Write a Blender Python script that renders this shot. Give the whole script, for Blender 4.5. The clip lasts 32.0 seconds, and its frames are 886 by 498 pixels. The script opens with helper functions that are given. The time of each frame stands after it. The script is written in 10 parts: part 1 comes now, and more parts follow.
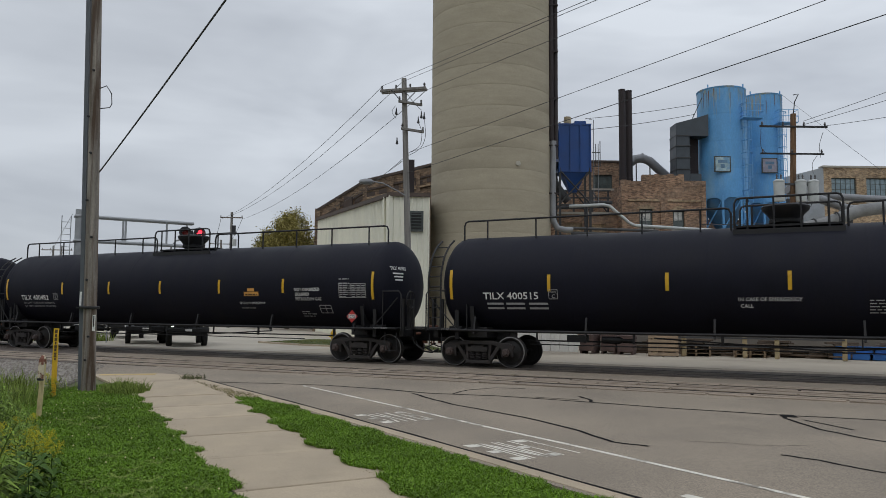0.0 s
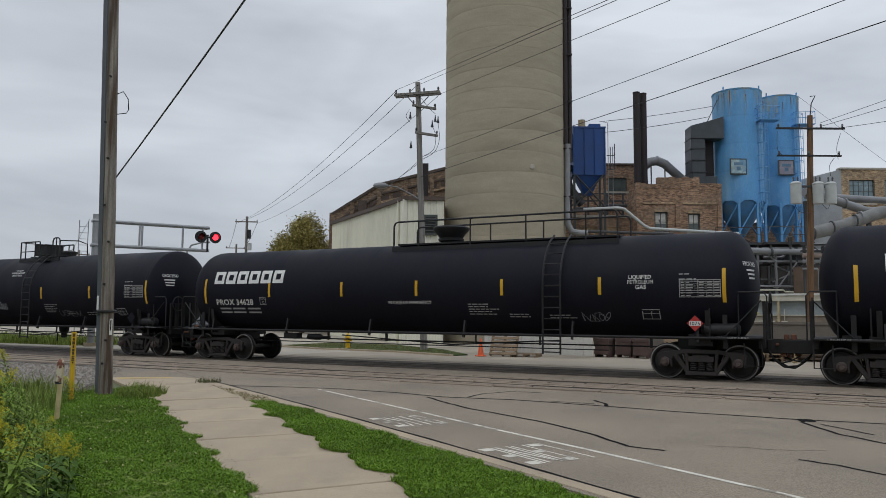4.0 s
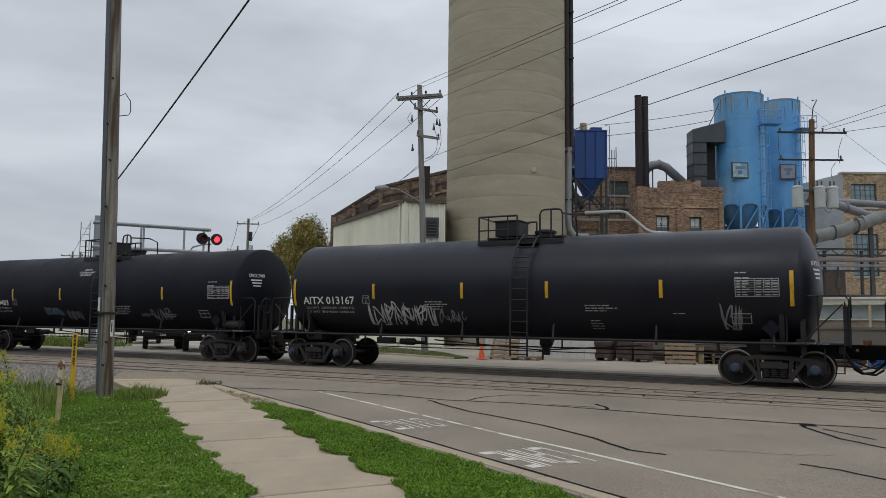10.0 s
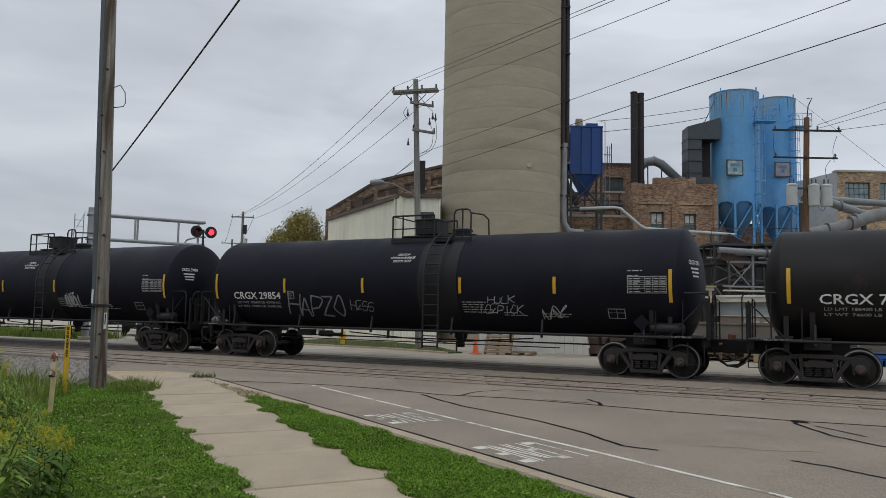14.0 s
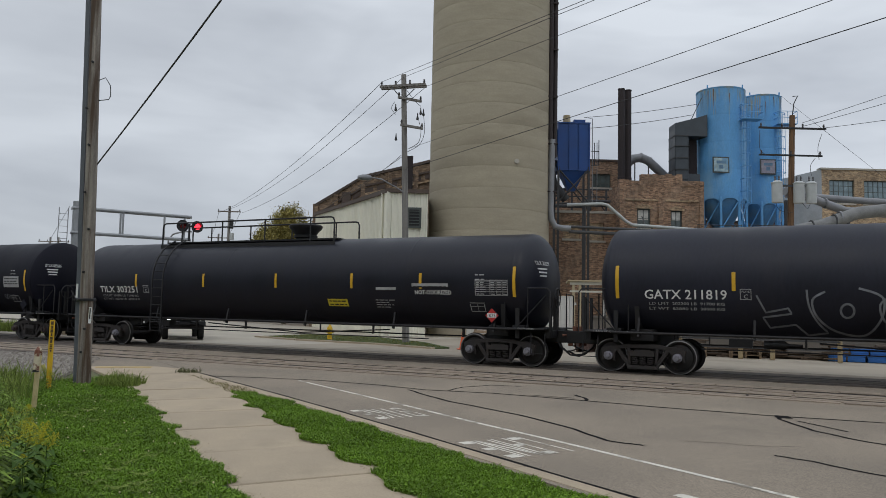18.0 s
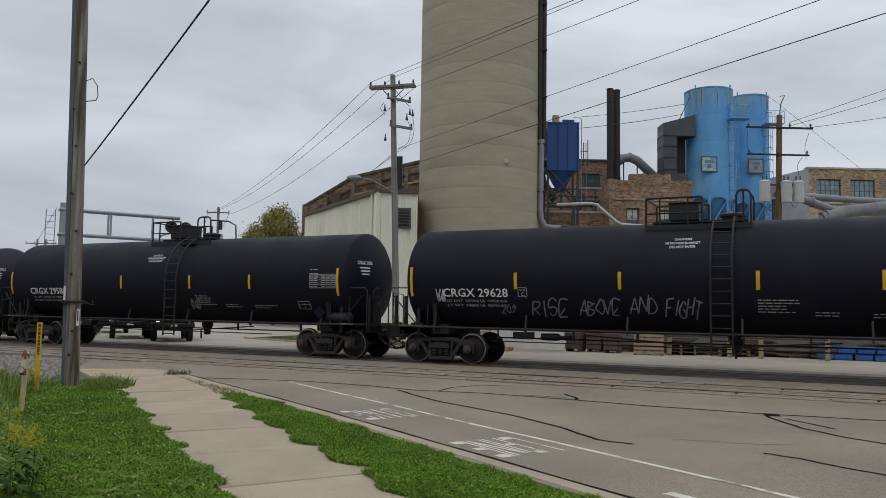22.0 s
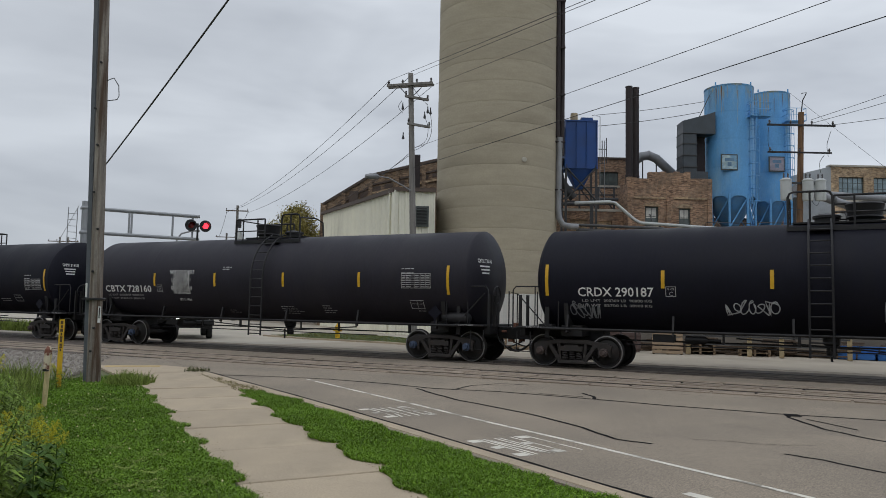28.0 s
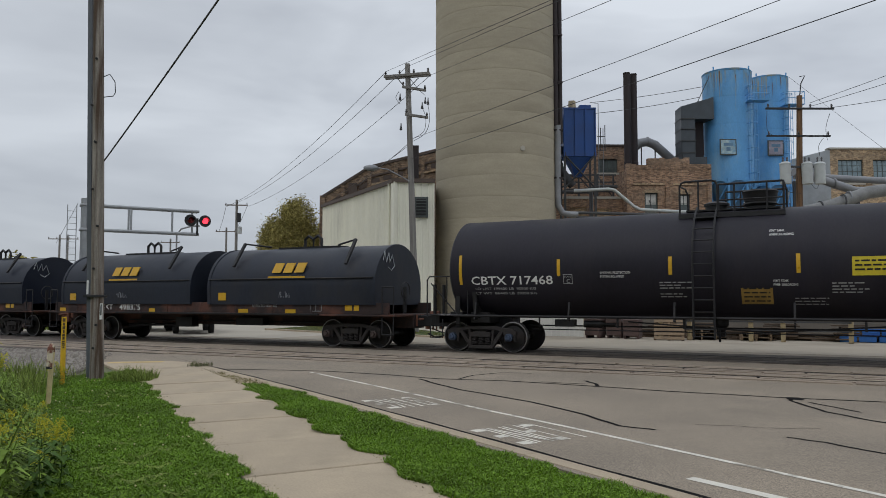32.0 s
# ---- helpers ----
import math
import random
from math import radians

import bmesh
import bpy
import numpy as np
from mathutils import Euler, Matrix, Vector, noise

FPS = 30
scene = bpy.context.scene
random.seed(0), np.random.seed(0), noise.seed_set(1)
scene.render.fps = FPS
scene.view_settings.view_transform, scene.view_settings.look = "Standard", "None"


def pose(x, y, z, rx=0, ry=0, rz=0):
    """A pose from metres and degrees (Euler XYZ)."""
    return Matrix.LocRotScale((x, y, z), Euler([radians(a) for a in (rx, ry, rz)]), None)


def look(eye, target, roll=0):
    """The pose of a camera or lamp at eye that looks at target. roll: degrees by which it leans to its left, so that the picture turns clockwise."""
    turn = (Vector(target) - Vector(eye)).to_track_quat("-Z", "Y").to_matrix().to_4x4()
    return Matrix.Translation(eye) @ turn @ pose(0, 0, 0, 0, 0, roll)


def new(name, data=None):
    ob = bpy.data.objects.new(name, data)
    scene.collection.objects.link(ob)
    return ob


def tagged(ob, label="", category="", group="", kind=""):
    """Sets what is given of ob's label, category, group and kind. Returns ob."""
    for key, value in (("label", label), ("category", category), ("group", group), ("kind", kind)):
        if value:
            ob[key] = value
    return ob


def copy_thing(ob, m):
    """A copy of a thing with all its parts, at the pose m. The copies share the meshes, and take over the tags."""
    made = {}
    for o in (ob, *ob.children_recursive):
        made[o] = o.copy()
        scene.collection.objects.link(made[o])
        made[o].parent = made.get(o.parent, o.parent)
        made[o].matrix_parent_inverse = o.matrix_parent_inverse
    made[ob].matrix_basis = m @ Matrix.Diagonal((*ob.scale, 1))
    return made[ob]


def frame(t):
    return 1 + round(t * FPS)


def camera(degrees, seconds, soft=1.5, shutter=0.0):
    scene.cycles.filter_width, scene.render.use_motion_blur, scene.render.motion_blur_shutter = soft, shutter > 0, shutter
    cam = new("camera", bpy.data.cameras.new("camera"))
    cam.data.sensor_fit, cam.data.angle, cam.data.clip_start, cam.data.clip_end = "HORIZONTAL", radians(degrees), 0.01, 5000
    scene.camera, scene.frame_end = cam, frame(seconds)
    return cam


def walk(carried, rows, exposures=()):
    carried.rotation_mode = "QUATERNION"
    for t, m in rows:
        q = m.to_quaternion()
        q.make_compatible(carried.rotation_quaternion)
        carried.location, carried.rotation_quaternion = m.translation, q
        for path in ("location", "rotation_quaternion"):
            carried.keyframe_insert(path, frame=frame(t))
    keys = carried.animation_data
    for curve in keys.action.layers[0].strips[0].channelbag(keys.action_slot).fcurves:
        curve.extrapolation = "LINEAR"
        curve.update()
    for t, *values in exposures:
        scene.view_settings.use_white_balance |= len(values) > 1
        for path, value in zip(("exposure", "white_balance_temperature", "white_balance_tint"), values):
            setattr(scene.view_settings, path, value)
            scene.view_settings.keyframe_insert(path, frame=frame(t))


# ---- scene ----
# One fixed standpoint on a pavement beside a level crossing. Metres, z up.
# Track frame: TRACK is a point on the near rail, ALONG the way the train runs, AWAY across the track from the camera.
EYE = (0.0, 0.0, 1.525)
TURN = -27.637
TRACK = Vector((0.0, 23.159, 0.0))
ALONG = Vector((math.cos(radians(TURN)), math.sin(radians(TURN)), 0))
AWAY = Vector((-math.sin(radians(TURN)), math.cos(radians(TURN)), 0))
cam = camera(60.66, 32.0, soft=0.45)
PATH = [(0, 94.890, -0.475, -1.068), (0.5, 94.795, -0.475, -0.873), (1, 94.922, -0.440, -0.495), (1.5, 94.998, -0.470, -0.239), (2, 95.066, -0.464, 0.003), (2.5, 95.099, -0.463, 0.057), (3, 95.068, -0.445, 0.082), (3.5, 95.090, -0.415, 0.022), (5.5, 95.340, -0.514, 0.050), (6, 95.327, -0.522, 0.053), (6.5, 95.366, -0.570, 0.007), (7, 95.457, -0.601, -0.175), (7.5, 95.394, -0.575, -0.253), (8, 95.379, -0.654, -0.163), (8.5, 95.410, -0.600, -0.078), (9, 95.363, -0.682, -0.064), (9.5, 95.417, -0.612, 0.063), (10, 95.366, -0.651, 0.085), (10.5, 95.318, -0.701, 0.163), (11, 95.276, -0.773, 0.141), (11.5, 95.249, -0.806, 0.159), (12, 95.184, -0.822, 0.121), (12.5, 95.086, -0.975, 0.098), (13, 94.972, -1.034, 0.020), (13.5, 94.937, -1.096, -0.111), (14, 94.976, -1.075, -0.350), (14.5, 94.799, -1.142, -0.753), (16.5, 94.751, -1.215, -1.189), (17, 94.757, -1.207, -1.195), (17.5, 94.683, -1.203, -1.160), (18, 94.655, -1.226, -1.317), (18.5, 94.619, -1.248, -1.551), (19, 94.656, -1.275, -1.599), (19.5, 94.598, -1.250, -1.622), (20, 94.666, -1.207, -1.715), (20.5, 94.726, -1.144, -1.790), (21, 94.782, -1.110, -1.739), (21.5, 94.781, -1.088, -1.884), (22, 94.687, -0.918, -2.063), (22.5, 94.588, -0.741, -1.718), (23, 94.632, -0.592, -1.632), (23.5, 94.493, -0.543, -1.593), (24, 94.484, -0.523, -1.604), (24.5, 94.482, -0.597, -1.543), (25, 94.523, -0.669, -1.391), (25.5, 94.529, -0.630, -0.985), (27.5, 94.359, -1.029, -0.696), (28, 94.537, -1.105, -0.739), (28.5, 94.489, -1.031, -0.551), (29, 94.534, -0.993, -0.346), (29.5, 94.701, -0.932, -0.331), (30, 94.645, -0.779, -0.282), (30.5, 94.548, -0.477, -0.338), (31, 94.520, -0.273, -0.321), (31.5, 94.112, -0.149, -0.459), (32, 93.811, -0.024, -0.645)]
walk(cam, [(t, pose(*EYE, rx, ry, rz)) for t, rx, ry, rz in PATH])


def on_track(s, n, z=0.0):
    return TRACK + ALONG * s + AWAY * n + Vector((0, 0, z))


# ---- light: an overcast day ----
world = bpy.data.worlds.new("overcast_sky")
scene.world = world
world.use_nodes = True
SUN_UP, SUN_ROUND = radians(52), radians(215)


def sky_nodes():
    nt = world.node_tree
    nt.nodes.clear()
    N = nt.nodes.new
    out, bg = N("ShaderNodeOutputWorld"), N("ShaderNodeBackground")
    sky = N("ShaderNodeTexSky")
    sky.sky_type, sky.sun_disc = "NISHITA", False
    sky.sun_elevation, sky.sun_rotation = SUN_UP, SUN_ROUND
    co, mp = N("ShaderNodeTexCoord"), N("ShaderNodeMapping")
    mp.inputs["Scale"].default_value = (1.0, 1.0, 3.6)
    mp.inputs["Location"].default_value = (0.4, 0.25, 0.1)
    n1, n2 = N("ShaderNodeTexNoise"), N("ShaderNodeTexNoise")
    n1.inputs["Scale"].default_value, n1.inputs["Detail"].default_value = 2.0, 4.5
    n1.inputs["Roughness"].default_value = 0.52
    n1.inputs["Distortion"].default_value = 0.35
    n2.inputs["Scale"].default_value, n2.inputs["Detail"].default_value = 7.0, 4.0
    ramp = N("ShaderNodeValToRGB")
    ramp.color_ramp.elements[0].position, ramp.color_ramp.elements[1].position = 0.34, 0.66
    ramp.color_ramp.elements[0].color = (0.432, 0.465, 0.520, 1)
    ramp.color_ramp.elements[1].color = (0.685, 0.73, 0.79, 1)
    add = N("ShaderNodeMath")
    add.operation = "MULTIPLY_ADD"
    add.inputs[1].default_value = 0.14
    sub = N("ShaderNodeMath")
    sub.operation = "SUBTRACT"
    sub.inputs[1].default_value = 0.07
    # the zenith of an overcast sky is brighter than its rim
    sep, up = N("ShaderNodeSeparateXYZ"), N("ShaderNodeMapRange")
    up.inputs[1].default_value, up.inputs[2].default_value = 0.35, 1.0
    up.inputs[3].default_value, up.inputs[4].default_value = 1.0, SKY_TOP
    mul = N("ShaderNodeVectorMath")
    mul.operation = "SCALE"
    # the cloud is thinner towards the north-east
    side, thin = N("ShaderNodeMapRange"), N("ShaderNodeMath")
    side.inputs[1].default_value, side.inputs[2].default_value = -0.6, 0.6
    side.inputs[3].default_value, side.inputs[4].default_value = 0.90, 1.12
    thin.operation = "MULTIPLY"
    mix = N("ShaderNodeMixRGB")
    mix.inputs[0].default_value = 0.93
    dim = N("ShaderNodeVectorMath")
    dim.operation = "SCALE"
    dim.inputs["Scale"].default_value = 0.1
    L = nt.links.new
    L(co.outputs["Generated"], mp.inputs["Vector"])
    L(mp.outputs["Vector"], n1.inputs["Vector"])
    L(mp.outputs["Vector"], n2.inputs["Vector"])
    L(n2.outputs["Fac"], add.inputs[0])
    L(n1.outputs["Fac"], add.inputs[2])
    L(add.outputs[0], sub.inputs[0])
    L(sub.outputs[0], ramp.inputs["Fac"])
    L(co.outputs["Generated"], sep.inputs[0])
    L(sep.outputs["Z"], up.inputs[0])
    L(ramp.outputs["Color"], mul.inputs[0])
    L(sep.outputs["X"], side.inputs[0])
    L(up.outputs[0], thin.inputs[0])
    L(side.outputs[0], thin.inputs[1])
    L(thin.outputs[0], mul.inputs["Scale"])
    L(sky.outputs["Color"], dim.inputs[0])
    L(dim.outputs[0], mix.inputs[1])
    L(mul.outputs[0], mix.inputs[2])
    L(mix.outputs[0], bg.inputs["Color"])
    bg.inputs["Strength"].default_value = 1.0
    L(bg.outputs[0], out.inputs[0])


SKY_TOP = 1.75
sky_nodes()
sun = new("sun", bpy.data.lights.new("sun", "SUN"))
sun.data.energy, sun.data.angle, sun.data.color = 0.35, radians(25), (1.0, 0.96, 0.9)
sun.matrix_basis = look((0, 0, 50), Vector((0, 0, 50)) - Vector((math.sin(SUN_ROUND) * math.cos(SUN_UP), math.cos(SUN_ROUND) * math.cos(SUN_UP), math.sin(SUN_UP))))
scene.view_settings.exposure = 0.0


# ---- materials ----
MATS = {}


def mat(name, base, rough=0.7, metal=0.0, vary=0.25, scale=3.0, fine=40.0, bump=0.0, stain=None, stain_at=(0.55, 0.7), squash=(1, 1, 1), glow=0.0, per_object=0.0, spec=0.5, grain=0.0, grain_size=70.0):
    """Base colour with coarse and fine variation, optional stains, relief and tint per object."""
    if name in MATS:
        return MATS[name]
    m = bpy.data.materials.new(name)
    MATS[name] = m
    m.use_nodes = True
    nt = m.node_tree
    N, L = nt.nodes.new, nt.links.new
    b = nt.nodes["Principled BSDF"]
    b.inputs["Roughness"].default_value, b.inputs["Metallic"].default_value = rough, metal
    b.inputs["Specular IOR Level"].default_value = spec
    co, mp = N("ShaderNodeTexCoord"), N("ShaderNodeMapping")
    mp.inputs["Scale"].default_value = squash
    L(co.outputs["Object"], mp.inputs["Vector"])
    a, f = N("ShaderNodeTexNoise"), N("ShaderNodeTexNoise")
    a.inputs["Scale"].default_value, a.inputs["Detail"].default_value = scale, 6.0
    f.inputs["Scale"].default_value, f.inputs["Detail"].default_value = fine, 3.0
    L(mp.outputs[0], a.inputs["Vector"])
    L(mp.outputs[0], f.inputs["Vector"])
    mixn = N("ShaderNodeMath")
    mixn.operation = "MULTIPLY_ADD"
    mixn.inputs[1].default_value = 0.45
    L(f.outputs["Fac"], mixn.inputs[0])
    L(a.outputs["Fac"], mixn.inputs[2])
    rng = N("ShaderNodeMapRange")
    rng.inputs[1].default_value, rng.inputs[2].default_value = 0.45, 1.0
    rng.inputs[3].default_value, rng.inputs[4].default_value = 1 - vary, 1 + vary
    L(mixn.outputs[0], rng.inputs[0])
    sc = N("ShaderNodeVectorMath")
    sc.operation = "SCALE"
    sc.inputs[0].default_value = base
    L(rng.outputs[0], sc.inputs["Scale"])
    col = sc.outputs[0]
    if per_object:
        oi, r2 = N("ShaderNodeObjectInfo"), N("ShaderNodeMapRange")
        r2.inputs[3].default_value, r2.inputs[4].default_value = 1 - per_object, 1 + per_object
        L(oi.outputs["Random"], r2.inputs[0])
        s2 = N("ShaderNodeVectorMath")
        s2.operation = "SCALE"
        L(col, s2.inputs[0])
        L(r2.outputs[0], s2.inputs["Scale"])
        col = s2.outputs[0]
    if stain:
        st, rp = N("ShaderNodeTexNoise"), N("ShaderNodeMapRange")
        st.inputs["Scale"].default_value, st.inputs["Detail"].default_value = scale * 0.6, 8.0
        st.inputs["Roughness"].default_value = 0.65
        L(mp.outputs[0], st.inputs["Vector"])
        rp.inputs[1].default_value, rp.inputs[2].default_value = stain_at
        L(st.outputs["Fac"], rp.inputs[0])
        mx = N("ShaderNodeMixRGB")
        L(rp.outputs[0], mx.inputs[0])
        L(col, mx.inputs[1])
        mx.inputs[2].default_value = (*stain, 1)
        col = mx.outputs[0]
    if grain:
        gn, gr, gs = N("ShaderNodeTexNoise"), N("ShaderNodeMapRange"), N("ShaderNodeVectorMath")
        gn.inputs["Scale"].default_value, gn.inputs["Detail"].default_value, gn.inputs["Roughness"].default_value = grain_size, 3.0, 0.8
        L(co.outputs["Object"], gn.inputs["Vector"])
        gr.inputs[1].default_value, gr.inputs[2].default_value = 0.36, 0.64
        gr.inputs[3].default_value, gr.inputs[4].default_value = 1 - grain, 1 + grain
        L(gn.outputs["Fac"], gr.inputs[0])
        gs.operation = "SCALE"
        L(col, gs.inputs[0])
        L(gr.outputs[0], gs.inputs["Scale"])
        col = gs.outputs[0]
    L(col, b.inputs["Base Color"])
    rr = N("ShaderNodeMapRange")
    rr.inputs[1].default_value, rr.inputs[2].default_value = 0.3, 0.7
    rr.inputs[3].default_value, rr.inputs[4].default_value = max(rough - 0.1, 0.02), min(rough + 0.1, 1)
    L(a.outputs["Fac"], rr.inputs[0])
    L(rr.outputs[0], b.inputs["Roughness"])
    if bump:
        bp = N("ShaderNodeBump")
        bp.inputs["Strength"].default_value, bp.inputs["Distance"].default_value = min(bump * 30, 1.0), bump
        L(mixn.outputs[0], bp.inputs["Height"])
        L(bp.outputs[0], b.inputs["Normal"])
    if glow:
        b.inputs["Emission Color"].default_value = (*base, 1)
        b.inputs["Emission Strength"].default_value = glow
    return m


def brick_mat(name, c1, c2, mortar, scale=1.0):
    """Running-bond brick: world-size courses, each brick of its own shade, with soot and worn mortar."""
    m = bpy.data.materials.new(name)
    m.use_nodes = True
    nt = m.node_tree
    N, L = nt.nodes.new, nt.links.new
    b = nt.nodes["Principled BSDF"]
    co, sep, cmb, ad = N("ShaderNodeTexCoord"), N("ShaderNodeSeparateXYZ"), N("ShaderNodeCombineXYZ"), N("ShaderNodeMath")
    L(co.outputs["Object"], sep.inputs[0])
    L(sep.outputs["X"], ad.inputs[0])
    L(sep.outputs["Y"], ad.inputs[1])
    L(ad.outputs[0], cmb.inputs["X"])
    L(sep.outputs["Z"], cmb.inputs["Y"])
    br = N("ShaderNodeTexBrick")
    br.inputs["Color1"].default_value, br.inputs["Color2"].default_value, br.inputs["Mortar"].default_value = (*c1, 1), (*c2, 1), (*mortar, 1)
    br.inputs["Scale"].default_value = scale
    br.inputs["Brick Width"].default_value, br.inputs["Row Height"].default_value, br.inputs["Mortar Size"].default_value = 0.22, 0.075, 0.007
    br.inputs["Bias"].default_value = -0.1
    L(cmb.outputs[0], br.inputs["Vector"])
    n, n2 = N("ShaderNodeTexNoise"), N("ShaderNodeTexNoise")
    n.inputs["Scale"].default_value, n.inputs["Detail"].default_value, n.inputs["Roughness"].default_value = 0.35, 8.0, 0.65
    n2.inputs["Scale"].default_value, n2.inputs["Detail"].default_value, n2.inputs["Roughness"].default_value = 3.5, 6.0, 0.7
    r, r2 = N("ShaderNodeMapRange"), N("ShaderNodeMapRange")
    r.inputs[1].default_value, r.inputs[2].default_value, r.inputs[3].default_value, r.inputs[4].default_value = 0.3, 0.7, 0.62, 1.22
    r2.inputs[1].default_value, r2.inputs[2].default_value, r2.inputs[3].default_value, r2.inputs[4].default_value = 0.35, 0.65, 0.68, 1.3
    L(co.outputs["Object"], n.inputs["Vector"])
    L(co.outputs["Object"], n2.inputs["Vector"])
    L(n.outputs["Fac"], r.inputs[0])
    L(n2.outputs["Fac"], r2.inputs[0])
    mm, s = N("ShaderNodeMath"), N("ShaderNodeVectorMath")
    mm.operation, s.operation = "MULTIPLY", "SCALE"
    L(r.outputs[0], mm.inputs[0])
    L(r2.outputs[0], mm.inputs[1])
    L(br.outputs["Color"], s.inputs[0])
    L(mm.outputs[0], s.inputs["Scale"])
    L(s.outputs[0], b.inputs["Base Color"])
    b.inputs["Roughness"].default_value = 0.9
    bp = N("ShaderNodeBump")
    bp.inputs["Distance"].default_value, bp.inputs["Strength"].default_value, bp.invert = 0.01, 0.7, True
    L(br.outputs["Fac"], bp.inputs["Height"])
    L(bp.outputs[0], b.inputs["Normal"])
    return m


# ---- mesh building ----
class Geo:
    """Vertices and faces, gathered and then linked as one mesh."""

    def __init__(self):
        self.v, self.f = [], []

    def add(self, vs, fs):
        k = len(self.v)
        self.v += [tuple(p) for p in vs]
        self.f += [tuple(i + k for i in q) for q in fs]
        return self

    def box(self, c, size, rz=0.0, rx=0.0, ry=0.0, taper=1.0):
        m = pose(*c, rx, ry, rz)
        a, b, h = (x / 2 for x in size)
        vs = [m @ Vector((x * a * (taper if z > 0 else 1), y * b * (taper if z > 0 else 1), z * h)) for z in (-1, 1) for x, y in ((-1, -1), (1, -1), (1, 1), (-1, 1))]
        return self.add(vs, [(3, 2, 1, 0), (4, 5, 6, 7), (0, 1, 5, 4), (1, 2, 6, 5), (2, 3, 7, 6), (3, 0, 4, 7)])

    def span(self, lo, hi):
        return self.box([(p + q) / 2 for p, q in zip(lo, hi)], [q - p for p, q in zip(lo, hi)])

    def tube(self, path, r, seg=8, caps=True, r2=None):
        """A round bar along a path of points; r2: the radius at its end."""
        path = [Vector(p) for p in path]
        rings, n = [], len(path)
        side = None
        for i, p in enumerate(path):
            d = (path[min(i + 1, n - 1)] - path[max(i - 1, 0)]).normalized()
            if side is None:
                side = d.orthogonal().normalized()
            else:
                side = (side - d * side.dot(d)).normalized()
            up = d.cross(side)
            rr = r if r2 is None else r + (r2 - r) * i / (n - 1)
            rings.append([p + (side * math.cos(a) + up * math.sin(a)) * rr for a in (2 * math.pi * k / seg for k in range(seg))])
        vs = [q for ring in rings for q in ring]
        fs = [(i * seg + k, i * seg + (k + 1) % seg, (i + 1) * seg + (k + 1) % seg, (i + 1) * seg + k) for i in range(n - 1) for k in range(seg)]
        if caps:
            fs += [tuple(range(seg - 1, -1, -1)), tuple(range((n - 1) * seg, n * seg))]
        return self.add(vs, fs)

    def lathe(self, prof, seg=24, axis="z", c=(0, 0, 0), arc=(0.0, 2 * math.pi)):
        """Turns a profile of (radius, height) round an axis through c."""
        full = arc[1] - arc[0] > 6.28
        cnt = seg if full else seg + 1
        vs = []
        for r, h in prof:
            for k in range(cnt):
                a = arc[0] + (arc[1] - arc[0]) * k / seg
                x, y = r * math.cos(a), r * math.sin(a)
                p = {"z": (x, y, h), "x": (h, x, y), "y": (y, h, x)}[axis]
                vs.append((p[0] + c[0], p[1] + c[1], p[2] + c[2]))
        fs = []
        for i in range(len(prof) - 1):
            for k in range(seg):
                k2 = (k + 1) % cnt if full else k + 1
                fs.append((i * cnt + k, i * cnt + k2, (i + 1) * cnt + k2, (i + 1) * cnt + k))
        return self.add(vs, fs)

    def prism(self, pts, m, depth):
        """A flat outline (x, y) of the pose m, made depth thick along its z."""
        n = len(pts)
        vs = [m @ Vector((x, y, z)) for z in (0, depth) for x, y in pts]
        fs = [tuple(range(n - 1, -1, -1)), tuple(range(n, 2 * n))] + [(i, (i + 1) % n, n + (i + 1) % n, n + i) for i in range(n)]
        return self.add(vs, fs)

    def ribbon(self, pts, w, z):
        """A flat band along (x, y) points."""
        pts = [Vector((*p[:2], 0)) for p in pts]
        vs = []
        for i, p in enumerate(pts):
            d = (pts[min(i + 1, len(pts) - 1)] - pts[max(i - 1, 0)]).normalized()
            s = Vector((-d.y, d.x, 0)) * w / 2
            vs += [p + s + Vector((0, 0, z)), p - s + Vector((0, 0, z))]
        return self.add(vs, [(2 * i + 1, 2 * i + 3, 2 * i + 2, 2 * i) for i in range(len(pts) - 1)])

    def mesh(self, name, smooth=40, bevel=0.0):
        me = bpy.data.meshes.new(name)
        me.from_pydata(self.v, [], self.f)
        if bevel or smooth is not None:
            bm = bmesh.new()
            bm.from_mesh(me)
            bmesh.ops.recalc_face_normals(bm, faces=bm.faces)
            if bevel:
                bmesh.ops.bevel(bm, geom=bm.edges[:], offset=bevel, segments=1, affect="EDGES", clamp_overlap=True)
            bm.to_mesh(me)
            bm.free()
            if smooth:
                me.shade_smooth()
                me.set_sharp_from_angle(angle=radians(smooth))
        me.update()
        return me


def part(name, geo, material, parent, label="", smooth=40, bevel=0.0, at=None):
    """Links a Geo (or a finished mesh) as ONE mesh object under parent."""
    me = geo.mesh(name, smooth, bevel) if isinstance(geo, Geo) else geo
    if not me.materials:
        me.materials.append(material)
    ob = new(name, me)
    ob.parent = parent
    if at is not None:
        ob.matrix_basis = at
    if label:
        ob["label"] = label
    return ob


def thing(name, label, category, m=None, geo=None, material=None, group="", kind="", smooth=40, bevel=0.0):
    """A top-level thing: an Empty at its base, or one mesh."""
    if geo is None:
        ob = new(name)
    else:
        me = geo.mesh(name, smooth, bevel) if isinstance(geo, Geo) else geo
        if not me.materials:
            me.materials.append(material)
        ob = new(name, me)
    ob.matrix_basis = m or Matrix()
    return tagged(ob, label, category, group, kind)


TEXTS = {}


